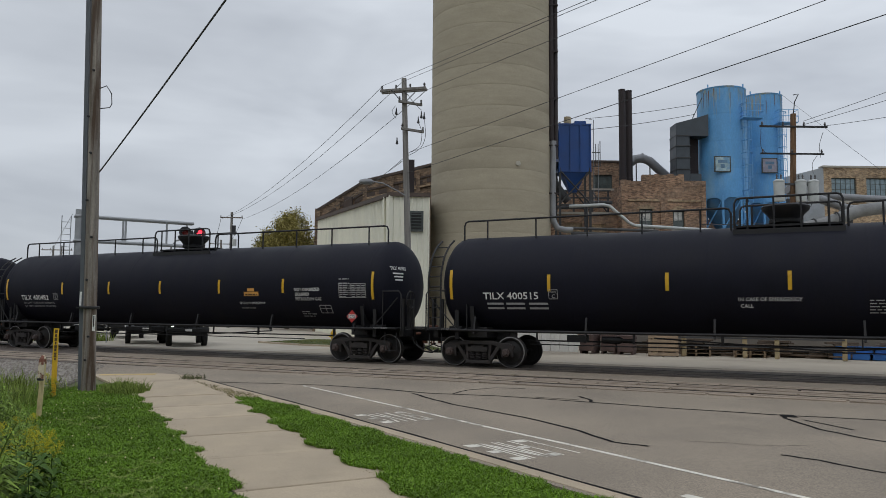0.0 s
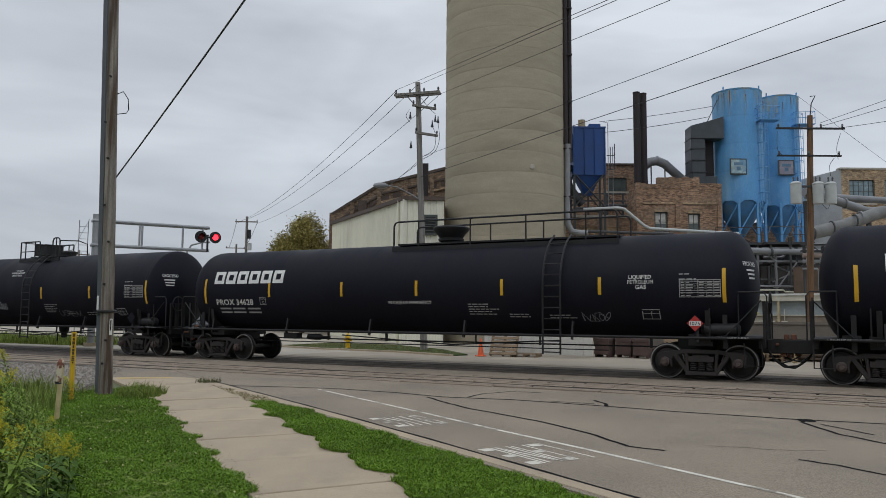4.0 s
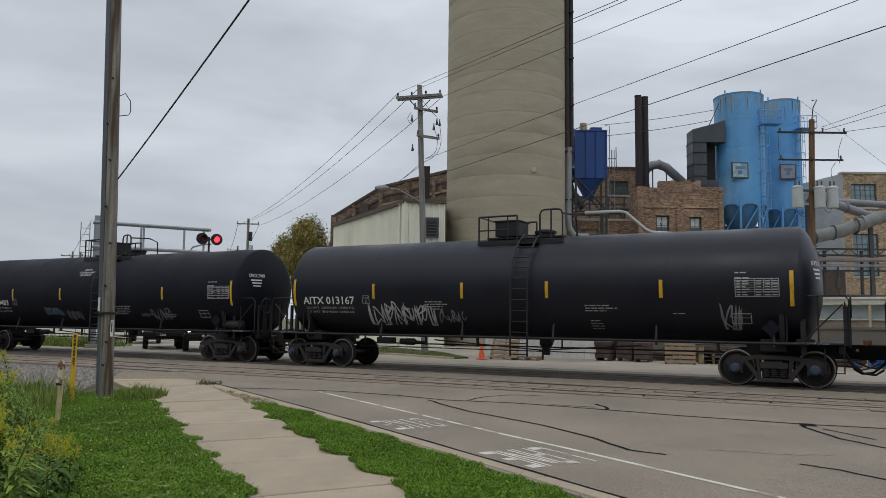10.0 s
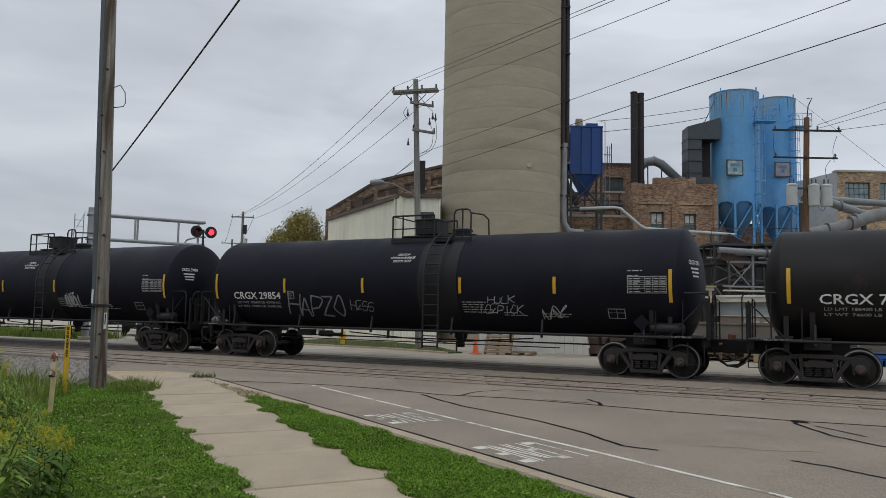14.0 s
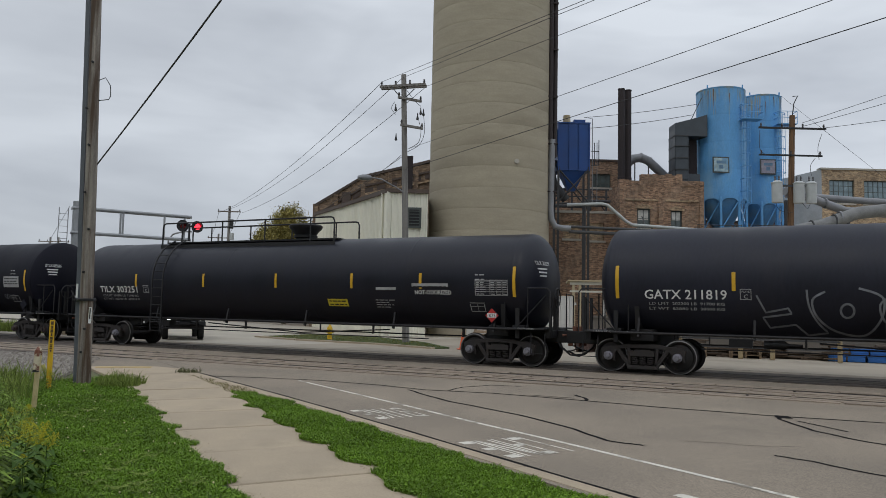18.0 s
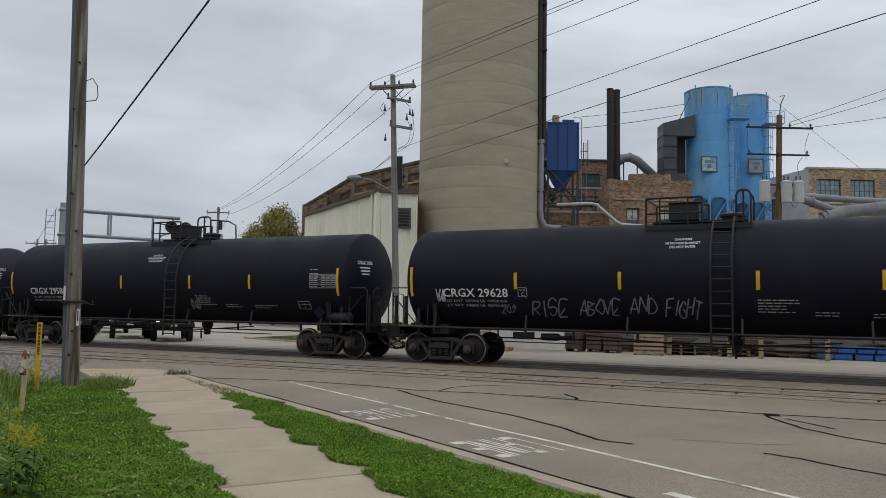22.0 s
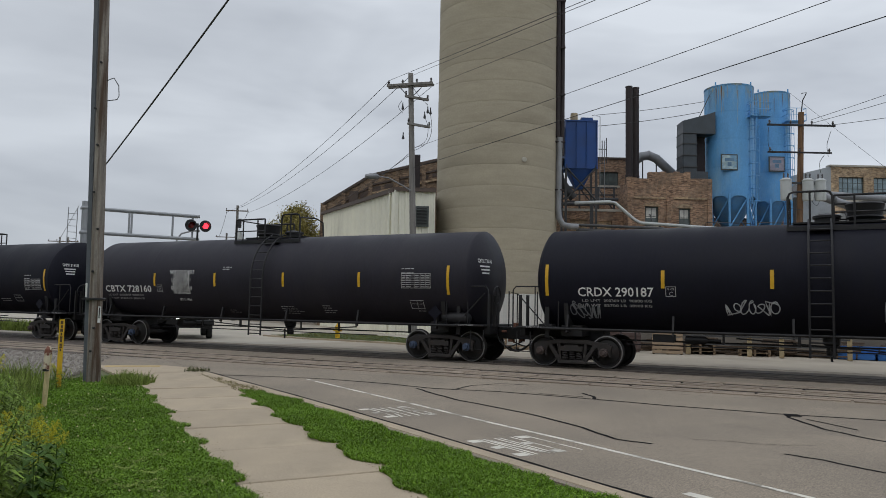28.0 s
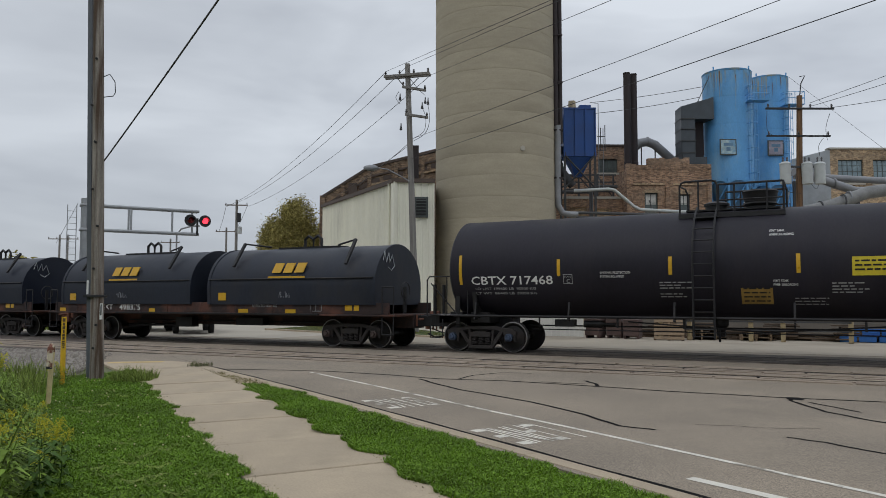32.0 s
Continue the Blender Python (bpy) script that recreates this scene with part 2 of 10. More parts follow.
def letters(text, height, width=None, stretch=1.0, bold=0.012):
    """Outline text as (vertices, faces), from its left foot; height of capitals in metres."""
    bold = 0.0 if "M" in text else bold
    key = (text, height, width, stretch, bold)
    if key not in TEXTS:
        cu = bpy.data.curves.new("lettering", "FONT")
        cu.body, cu.resolution_u, cu.offset = text, 2, bold
        ob = bpy.data.objects.new("lettering", cu)
        scene.collection.objects.link(ob)
        me = bpy.data.meshes.new_from_object(ob.evaluated_get(bpy.context.evaluated_depsgraph_get()))
        vs = np.array([v.co[:2] for v in me.vertices]).reshape(-1, 2)
        fs = [tuple(p.vertices) for p in me.polygons]
        bpy.data.objects.remove(ob)
        bpy.data.curves.remove(cu)
        bpy.data.meshes.remove(me)
        k = height / 0.69
        vs = vs - [vs[:, 0].min(), 0]
        kx = width / vs[:, 0].max() if width else k * stretch
        TEXTS[key] = (vs * [kx, k], fs)
    return TEXTS[key]


# ---- the train ----
BLACK = mat("tank_black_paint", (0.0080, 0.0083, 0.0150), 0.58, vary=0.3, scale=0.7, fine=14, stain=(0.0125, 0.0125, 0.0155), stain_at=(0.56, 0.8), squash=(1.3, 1, 0.35), spec=0.17)
SATIN = mat("tank_satin_black_paint", (0.0112, 0.0120, 0.0195), 0.4, vary=0.25, scale=0.7, fine=14, stain=(0.017, 0.016, 0.019), stain_at=(0.56, 0.8), squash=(1.3, 1, 0.35), spec=0.3)
SLATE = mat("tank_faded_slate_paint", (0.024, 0.0255, 0.037), 0.5, vary=0.25, scale=0.7, fine=14, stain=(0.036, 0.033, 0.037), stain_at=(0.56, 0.8), squash=(1.3, 1, 0.35), spec=0.35)
BROWNBLACK = mat("tank_faded_black_paint", (0.0178, 0.0162, 0.0235), 0.55, vary=0.3, scale=0.7, fine=14, stain=(0.030, 0.026, 0.031), stain_at=(0.55, 0.8), squash=(1.3, 1, 0.35), spec=0.28)
WORN = mat("tank_worn_slate_black", (0.0150, 0.0163, 0.0262), 0.5, vary=0.3, scale=0.7, fine=14, stain=(0.030, 0.028, 0.034), stain_at=(0.56, 0.78), squash=(1.3, 1, 0.35), spec=0.3)
GREY = mat("tank_weathered_grey_paint", (0.095, 0.10, 0.11), 0.55, vary=0.25, scale=0.6, fine=12, stain=(0.075, 0.078, 0.082), stain_at=(0.52, 0.75), squash=(1.6, 1, 0.3))
RUSTY = mat("tank_rust_streaked_black", (0.0115, 0.0102, 0.0105), 0.55, vary=0.35, scale=0.8, fine=14, stain=(0.06, 0.026, 0.022), stain_at=(0.56, 0.74), squash=(1.0, 1, 0.8), spec=0.26)
BANDWORN = mat("band_worn_black", (0.0115, 0.0112, 0.0140), 0.52, vary=0.4, scale=1.1, fine=14, stain=(0.022, 0.0205, 0.022), stain_at=(0.5, 0.75), squash=(2.2, 1, 0.3), spec=0.28)
GREYBAND = mat("band_streaked_pale_grey", (0.080, 0.083, 0.09), 0.55, vary=0.3, scale=1.1, fine=14, stain=(0.03, 0.032, 0.036), stain_at=(0.5, 0.62), squash=(3.0, 1, 0.16))
BANDSTREAK = mat("band_streaked_grey", (0.0252, 0.0234, 0.0240), 0.55, vary=0.55, scale=1.2, fine=14, stain=(0.10, 0.092, 0.09), stain_at=(0.48, 0.7), squash=(2.4, 1, 0.22), spec=0.28)
IRON = mat("underframe_black", (0.0078, 0.0076, 0.0092), 0.6, vary=0.4, scale=4, fine=60, stain=(0.022, 0.017, 0.014), stain_at=(0.5, 0.8))
CAST = mat("bogie_cast_steel", (0.03, 0.0255, 0.024), 0.75, vary=0.4, scale=5, fine=60, stain=(0.055, 0.034, 0.025), stain_at=(0.55, 0.75), bump=0.002)
WHEEL = mat("wheel_steel", (0.011, 0.0095, 0.009), 0.6, vary=0.35, scale=4, fine=40, stain=(0.045, 0.026, 0.02), stain_at=(0.5, 0.75))
TREAD = mat("wheel_rim_worn_steel", (0.26, 0.25, 0.25), 0.42, 0.8, vary=0.2)
CAPBLUE = mat("bearing_cap_blue_paint", (0.04, 0.06, 0.105), 0.5)
CAPPALE = mat("bearing_cap_pale_grey", (0.20, 0.195, 0.22), 0.5, vary=0.3, scale=6)
CAPDARK = mat("bearing_cap_brown_grease", (0.07, 0.05, 0.045), 0.5)
RUST = mat("coupler_rust", (0.20, 0.085, 0.055), 0.85, vary=0.4, scale=6, fine=60, bump=0.002)
YELLOW = mat("reflective_yellow_tape", (0.62, 0.36, 0.02), 0.35, vary=0.12)
WHITEINK = mat("white_stencil_paint", (0.72, 0.72, 0.70), 0.6, vary=0.15, fine=20)
DIMINK = mat("dull_white_stencil_paint", (0.36, 0.36, 0.36), 0.6, vary=0.25, fine=20)
ORANGEINK = mat("orange_stencil_paint", (0.60, 0.30, 0.07), 0.6, vary=0.2)
SPRAYS = {"white": mat("graffiti_white_spray", (0.42, 0.44, 0.46), 0.7, vary=0.4, scale=5), "grey": mat("graffiti_grey_spray", (0.20, 0.21, 0.23), 0.7, vary=0.4, scale=5), "teal": mat("graffiti_pale_blue_spray", (0.17, 0.27, 0.33), 0.7, vary=0.4, scale=5), "purple": mat("graffiti_purple_spray", (0.14, 0.09, 0.19), 0.7, vary=0.3)}
REDSIGN = mat("placard_red", (0.45, 0.03, 0.025), 0.5, vary=0.1)
SIGNYELLOW = mat("notice_yellow", (0.62, 0.50, 0.03), 0.5, vary=0.15)
SIGNAGED = mat("notice_faded_amber", (0.33, 0.21, 0.05), 0.6, vary=0.3, fine=25)
HOSE = mat("hose_rubber", (0.012, 0.012, 0.012), 0.6)


DISH = [(0.001, 1.0), (0.2, 0.975), (0.36, 0.905), (0.5, 0.805), (0.65, 0.655), (0.79, 0.475), (0.9, 0.285), (0.965, 0.13), (0.994, 0.04), (1.0, 0.0)]


def tank_shell(R, zc, half, band=None, dished=False):
    """A tank with ellipsoidal heads along x, weld seams standing slightly proud; band: a wider sheet ring round the middle."""
    g = Geo()
    hd = R * (0.31 if dished else 0.46)
    straight = half - hd
    if dished:
        head = DISH
    else:
        head = [(math.sin(math.pi / 2 * k / 8) if k else 0.001, math.cos(math.pi / 2 * k / 8)) for k in range(9)]
    prof = [(R * r, -straight - hd * d) for r, d in head]
    seams = [straight * q for q in (-0.98, -0.6, -0.2, 0.2, 0.6, 0.98)]
    xs = []
    for x in seams:
        xs += [(R, x - 0.07), (R, x - 0.03), (R + 0.002, x - 0.015), (R + 0.002, x + 0.015), (R, x + 0.03), (R, x + 0.07)]
    if band:
        a, b = band
        xs = [q for q in xs if not a - 0.15 < q[1] < b + 0.15]
    xs += [(R, -straight + 0.04), (R, straight - 0.04)]
    xs.sort(key=lambda q: q[1])
    prof += xs
    prof += [(R * r, straight + hd * d) for r, d in head[::-1]]
    return g.lathe(prof, 72, "x", (0, 0, zc))


def wrap(vs, x0, z0, R, zc, lift=0.008):
    """Lays flat (u, v) points on the near flank of a tank, from (x0, z0)."""
    a0 = math.asin(max(-0.98, min(0.98, (z0 - zc) / R)))
    r = R + lift
    return [(x0 + u, -r * math.cos(a0 + v / R), zc + r * math.sin(a0 + v / R)) for u, v in vs]


class Flank:
    """Paint on a tank's near flank: lettering, bars, frames and strokes, each list one mesh."""

    def __init__(self, R, zc):
        self.R, self.zc = R, zc

    def text(self, s, x, z, h, width=None, stretch=1.0, g=None):
        vs, fs = letters(s, h, width, stretch)
        return (g or Geo()).add(wrap(vs, x, z, self.R, self.zc), fs)

    def patch(self, x, z, w, h, g=None, lift=0.008):
        n = max(1, int(h / 0.12))
        vs = [(u, h * j / n) for j in range(n + 1) for u in (0, w)]
        return (g or Geo()).add(wrap(vs, x, z, self.R, self.zc, lift), [(2 * j, 2 * j + 1, 2 * j + 3, 2 * j + 2) for j in range(n)])

    def lines(self, x, z, w, rows, h=0.035, gap=0.075, g=None, rnd=None):
        g = g or Geo()
        for i in range(rows):
            ww, u = w * (1 if rnd is None else rnd.uniform(0.55, 1)), 0.0
            while u < ww:
                k = 0.09 + 0.11 * ((i * 7 + int(u * 31)) % 5) / 4
                k = min(k, ww - u)
                if k > 0.03:
                    self.patch(x + u, z - i * gap, k, h, g)
                u += k + 0.035
        return g

    def frame_box(self, x, z, w, h, t=0.018, g=None, cols=(), rows=()):
        g = g or Geo()
        for zz in (z, z + h - t):
            self.patch(x, zz, w, t, g)
        for xx in (x, x + w - t):
            self.patch(xx, z, t, h, g)
        for c in cols:
            self.patch(x + w * c, z, t * 0.6, h, g)
        for r in rows:
            self.patch(x, z + h * r, w, t * 0.6, g)
        return g

    def stroke(self, pts, w=0.03, g=None):
        g = g or Geo()
        vs = []
        for i, p in enumerate(pts):
            q0, q1 = pts[max(i - 1, 0)], pts[min(i + 1, len(pts) - 1)]
            dx, dy = q1[0] - q0[0], q1[1] - q0[1]
            d = math.hypot(dx, dy) or 1
            vs += [(p[0] - dy / d * w / 2, p[1] + dx / d * w / 2), (p[0] + dy / d * w / 2, p[1] - dx / d * w / 2)]
        vs = [(u, v) for u, v in vs]
        out = []
        for u, v in vs:
            a = math.asin(max(-0.98, min(0.98, (v - self.zc) / self.R)))
            r = self.R + 0.007
            out.append((u, -r * math.cos(a), self.zc + r * math.sin(a)))
        return g.add(out, [(2 * i, 2 * i + 1, 2 * i + 3, 2 * i + 2) for i in range(len(pts) - 1)])

    def scrawl(self, x, z, w, h, seed, n=7, thick=0.03):
        """Looping spray strokes that spell nothing."""
        rnd = random.Random(seed)
        g, trail = Geo(), []
        for i in range(n):
            cx = x + w * (i + 0.5) / n
            a0, turns = rnd.uniform(0, 6.28), rnd.uniform(0.6, 1.4)
            rx, ry = w / n * rnd.uniform(0.35, 0.62), h * rnd.uniform(0.3, 0.55)
            k = rnd.uniform(-0.5, 0.5)
            if rnd.random() < 0.45:
                pts = [(cx + (rnd.random() - 0.5) * rx * 2.4, z + h * (0.05 + 0.9 * (j % 2)) * rnd.uniform(0.7, 1)) for j in range(rnd.randint(3, 5))]
                fine = []
                for p, q in zip(pts, pts[1:]):
                    fine += [(p[0] + (q[0] - p[0]) * t / 4, p[1] + (q[1] - p[1]) * t / 4) for t in range(4)]
                pts = fine + [pts[-1]]
            else:
                pts = []
                for j in range(18):
                    a = a0 + turns * 6.28 * j / 17
                    pts.append((cx + rx * math.cos(a) + k * ry * math.sin(a), z + h / 2 + ry * math.sin(a) * (1 - 0.02 * j)))
            trail += pts
        return self.stroke(trail, thick, g)


def side_frame():
    """Cast bogie side frame with its two window openings, in the x-z plane."""
    g = Geo()
    t = 0.11
    top = [(-1.08, 0.50), (-1.10, 0.62), (-0.95, 0.69), (-0.62, 0.72), (-0.42, 0.76), (0.42, 0.76), (0.62, 0.72), (0.95, 0.69), (1.10, 0.62), (1.08, 0.50), (0.72, 0.50), (0.66, 0.60), (0.40, 0.65), (-0.40, 0.65), (-0.66, 0.60), (-0.72, 0.50)]
    m = pose(0, t / 2, 0, 90)
    g.prism(top, m, t)
    for s in (-1, 1):
        g.prism([(s * 0.70, 0.60), (s * 0.60, 0.64), (s * 0.30, 0.22), (s * 0.30, 0.13), (s * 0.38, 0.13)][::s], m, t)
        g.prism([(s * 0.42, 0.66), (s * 0.33, 0.66), (s * 0.30, 0.20), (s * 0.37, 0.20)][::s], m, t)
    g.prism([(-0.40, 0.11), (0.40, 0.11), (0.36, 0.21), (-0.36, 0.21)], m, t * 1.5)
    for s in (-1, 1):
        g.prism([(s * 0.72, 0.30), (s * 0.78, 0.30), (s * 0.80, 0.52), (s * 0.72, 0.52)][::s], m, t)
        g.prism([(s * 1.00, 0.32), (s * 1.07, 0.32), (s * 1.07, 0.52), (s * 0.98, 0.52)][::s], m, t)
    return g


def spring_pack():
    g = Geo()
    for x in (-0.2, 0.0, 0.2):
        pts = [(x + 0.075 * math.cos(a), -0.02 + 0.075 * math.sin(a), 0.22 + 0.24 * a / 31.4) for a in (k * 0.63 for k in range(51))]
        g.tube(pts, 0.018, 5)
    g.box((0, 0, 0.52), (0.62, 0.24, 0.13))
    g.box((0, -0.09, 0.59), (0.40, 0.05, 0.05))
    return g


def wheelset(cap):
    """Axle, two wheels with flanges and bright rims, and the bearing caps; it turns about its own origin."""
    g, r = Geo(), 0.44
    for s in (-1, 1):
        y = s * 0.715
        prof = [(0.09, -0.02), (0.11, -0.06), (0.16, -0.03), (0.33, -0.012), (0.375, -0.06), (r - 0.028, -0.068), (r, -0.06), (r + 0.002, 0.03), (r + 0.026, 0.045), (r + 0.022, 0.062), (0.38, 0.066), (0.33, 0.03), (0.14, 0.03), (0.09, 0.06)]
        g.lathe([(a, y + s * -b) for a, b in prof], 40, "y")
    g.tube([(0, -0.95, 0), (0, 0.95, 0)], 0.085, 14)
    me = g.mesh("wheelset", 30)
    me.materials.append(WHEEL)
    me.materials.append(TREAD)
    for p in me.polygons:
        c = p.center
        d = math.hypot(c.x, c.z)
        if d > 0.405 and abs(abs(c.y) - 0.775) < 0.03:
            p.material_index = 1
    return me


def bearing_cap():
    g = Geo()
    g.lathe([(0.001, -0.17), (0.06, -0.17), (0.075, -0.15), (0.075, -0.11), (0.115, -0.10), (0.115, 0.0)], 20, "y")
    for k in range(3):
        a = 2.09 * k
        g.tube([(0.065 * math.cos(a), -0.185, 0.065 * math.sin(a)), (0.065 * math.cos(a), -0.15, 0.065 * math.sin(a))], 0.018, 6)
    return g


BOGIE = {}
SPIN = []


def bogie(car, x, cap=None):
    if not BOGIE:
        BOGIE["side"] = side_frame().mesh("side_frame", 35, 0.012)
        BOGIE["spring"] = spring_pack().mesh("spring_pack")
        BOGIE["set"] = wheelset(None)
        BOGIE["cap"] = bearing_cap().mesh("bearing_cap")
        b = Geo().box((0, 0, 0.55), (0.40, 1.9, 0.20)).box((0, 0, 0.70), (0.5, 0.7, 0.12))
        for s in (-1, 1):
            b.box((s * 0.48, 0, 0.40), (0.07, 1.75, 0.10)).box((s * 0.47, 0.55, 0.42), (0.08, 0.3, 0.3)).box((s * 0.47, -0.55, 0.42), (0.08, 0.3, 0.3))
        # added plates behind the springs, dark in place of shade, hide bright ground
        for s in (-1, 1):
            b.box((0, s * 0.82, 0.36), (0.6, 0.08, 0.34))
        b.tube([(-0.8, 0.1, 0.42), (0.8, 0.1, 0.42)], 0.03)
        BOGIE["bolster"] = b.mesh("bogie", 35, 0.015)
        for k, m in (("side", CAST), ("spring", CAST), ("bolster", CAST)):
            BOGIE[k].materials.append(m)
        for k, m in (("capblue", CAPBLUE), ("cappale", CAPPALE), ("capdark", CAPDARK)):
            BOGIE[k] = BOGIE["cap"].copy()
            BOGIE[k].materials.append(m)
    bo = part("bogie", BOGIE["bolster"], CAST, car, "rusty cast-steel bogie", at=pose(x, 0, 0))
    for s in (-1, 1):
        part("side_frame", BOGIE["side"], CAST, bo, at=pose(0, s * 0.99, 0, 0, 0, 0 if s < 0 else 180))
        part("spring_pack", BOGIE["spring"], CAST, bo, at=pose(0, s * 1.0, 0, 0, 0, 0 if s < 0 else 180))
    for wx in (-0.889, 0.889):
        SPIN.append((car, part("wheelset", BOGIE["set"], WHEEL, bo, "steel wheels with worn bright rims", at=pose(wx, 0, 0.44)), wx))
        part("bearing_cap", BOGIE[cap or "capdark"], CAPDARK, bo, at=pose(wx, -1.04, 0.44))
    return bo


COUPLER_PIECES = (
    ("coupler_head", ((0.72, 0.05, 0), (0.30, 0.22, 0.26)), ((0.60, -0.10, 0), (0.2, 0.1, 0.2))),
    ("knuckle", ((0.86, -0.10, 0), (0.16, 0.12, 0.26))),
    ("striker_plate", ((0.0, 0, 0), (0.12, 0.42, 0.36))),
    ("lock_lift", ((0.62, 0, -0.2), (0.05, 0.05, 0.2))),
    ("head_guard", ((0.5, -0.05, 0.19), (0.12, 0.14, 0.22))),
    ("uncoupling_lever", ((0.3, -0.3, 0.05), (0.07, 0.5, 0.06))),
    ("carrier_iron", ((0.42, -0.2, -0.05), (0.14, 0.1, 0.42))),
)


def coupler(car, at):
    """A knuckle coupler: the shank with its head, knuckle, plate and levers."""
    c = part("coupler", shared(("coupler",), lambda: Geo().box((0.25, 0, 0), (0.7, 0.16, 0.16)), 35, 0.015), RUST, car, "rusty knuckle coupler", at=at)
    for name, *boxes in COUPLER_PIECES:
        g = Geo()
        for centre, size in boxes:
            g.box(centre, size)
        part(name, shared((name,), lambda: g, 35, 0.015), RUST, c)


def end_rail(x, s):
    """Bent handrail on the end platform."""
    pts = [(x - s * 0.95, -1.28, 1.1), (x - s * 0.95, -1.28, 2.12), (x - s * 0.88, -1.28, 2.2), (x + s * 0.3, -1.28, 2.2), (x + s * 0.38, -1.28, 2.1), (x + s * 0.38, -1.28, 1.0)]
    return Geo().tube(pts, 0.02, 6)


SHARED = {}


def shared(key, make, smooth=40, bevel=0.0):
    if key not in SHARED:
        SHARED[key] = make().mesh(key[0], smooth, bevel)
    return SHARED[key]


def ladder(x, R, zc, w=0.50, z0=0.55):
    g = Geo()

    def at(z):
        if z < zc + 0.2:
            return -R - 0.16
        a = min((z - zc) / (R + 0.16), 0.985)
        return -math.sqrt(max(1 - a * a, 0)) * (R + 0.16)

    zs = [z0 + (zc + R + 0.05 - z0) * k / 16 for k in range(17)]
    for s in (-1, 1):
        g.tube([(x + s * w / 2, at(z), z) for z in zs], 0.029, 6)
    for k in range(12):
        z = z0 + 0.06 + k * 0.3
        if z < zc + R:
            g.tube([(x - w / 2, at(z), z), (x + w / 2, at(z), z)], 0.018, 6)
    return g


def rail_set(car, name, x0, x1, z, y, h, posts, curve=True, mid=False):
    """A safety rail along x with its posts, each a part of its own."""
    c = 0.14 if curve else 0.03
    part(name, shared((name, x0, x1, z, y, h), lambda: Geo().tube([(x0, y, z), (x0, y, z + h - c), (x0 + c * 0.35, y, z + h - c * 0.22), (x0 + c, y, z + h), (x1 - c, y, z + h), (x1 - c * 0.35, y, z + h - c * 0.22), (x1, y, z + h - c), (x1, y, z)], 0.028, 6)), IRON, car)
    for k in range(posts):
        part("rail_post", shared(("rail_post", h), lambda: Geo().tube([(0, 0, 0), (0, 0, h)], 0.025, 6)), IRON, car, at=pose(x0 + (x1 - x0) * (k + 0.5) / posts, y, z))
    if mid:
        part("mid_rail", shared(("mid_rail", x0, x1, z, y), lambda: Geo().tube([(x0, y, z + h * 0.5), (x1, y, z + h * 0.5)], 0.02, 6)), IRON, car)


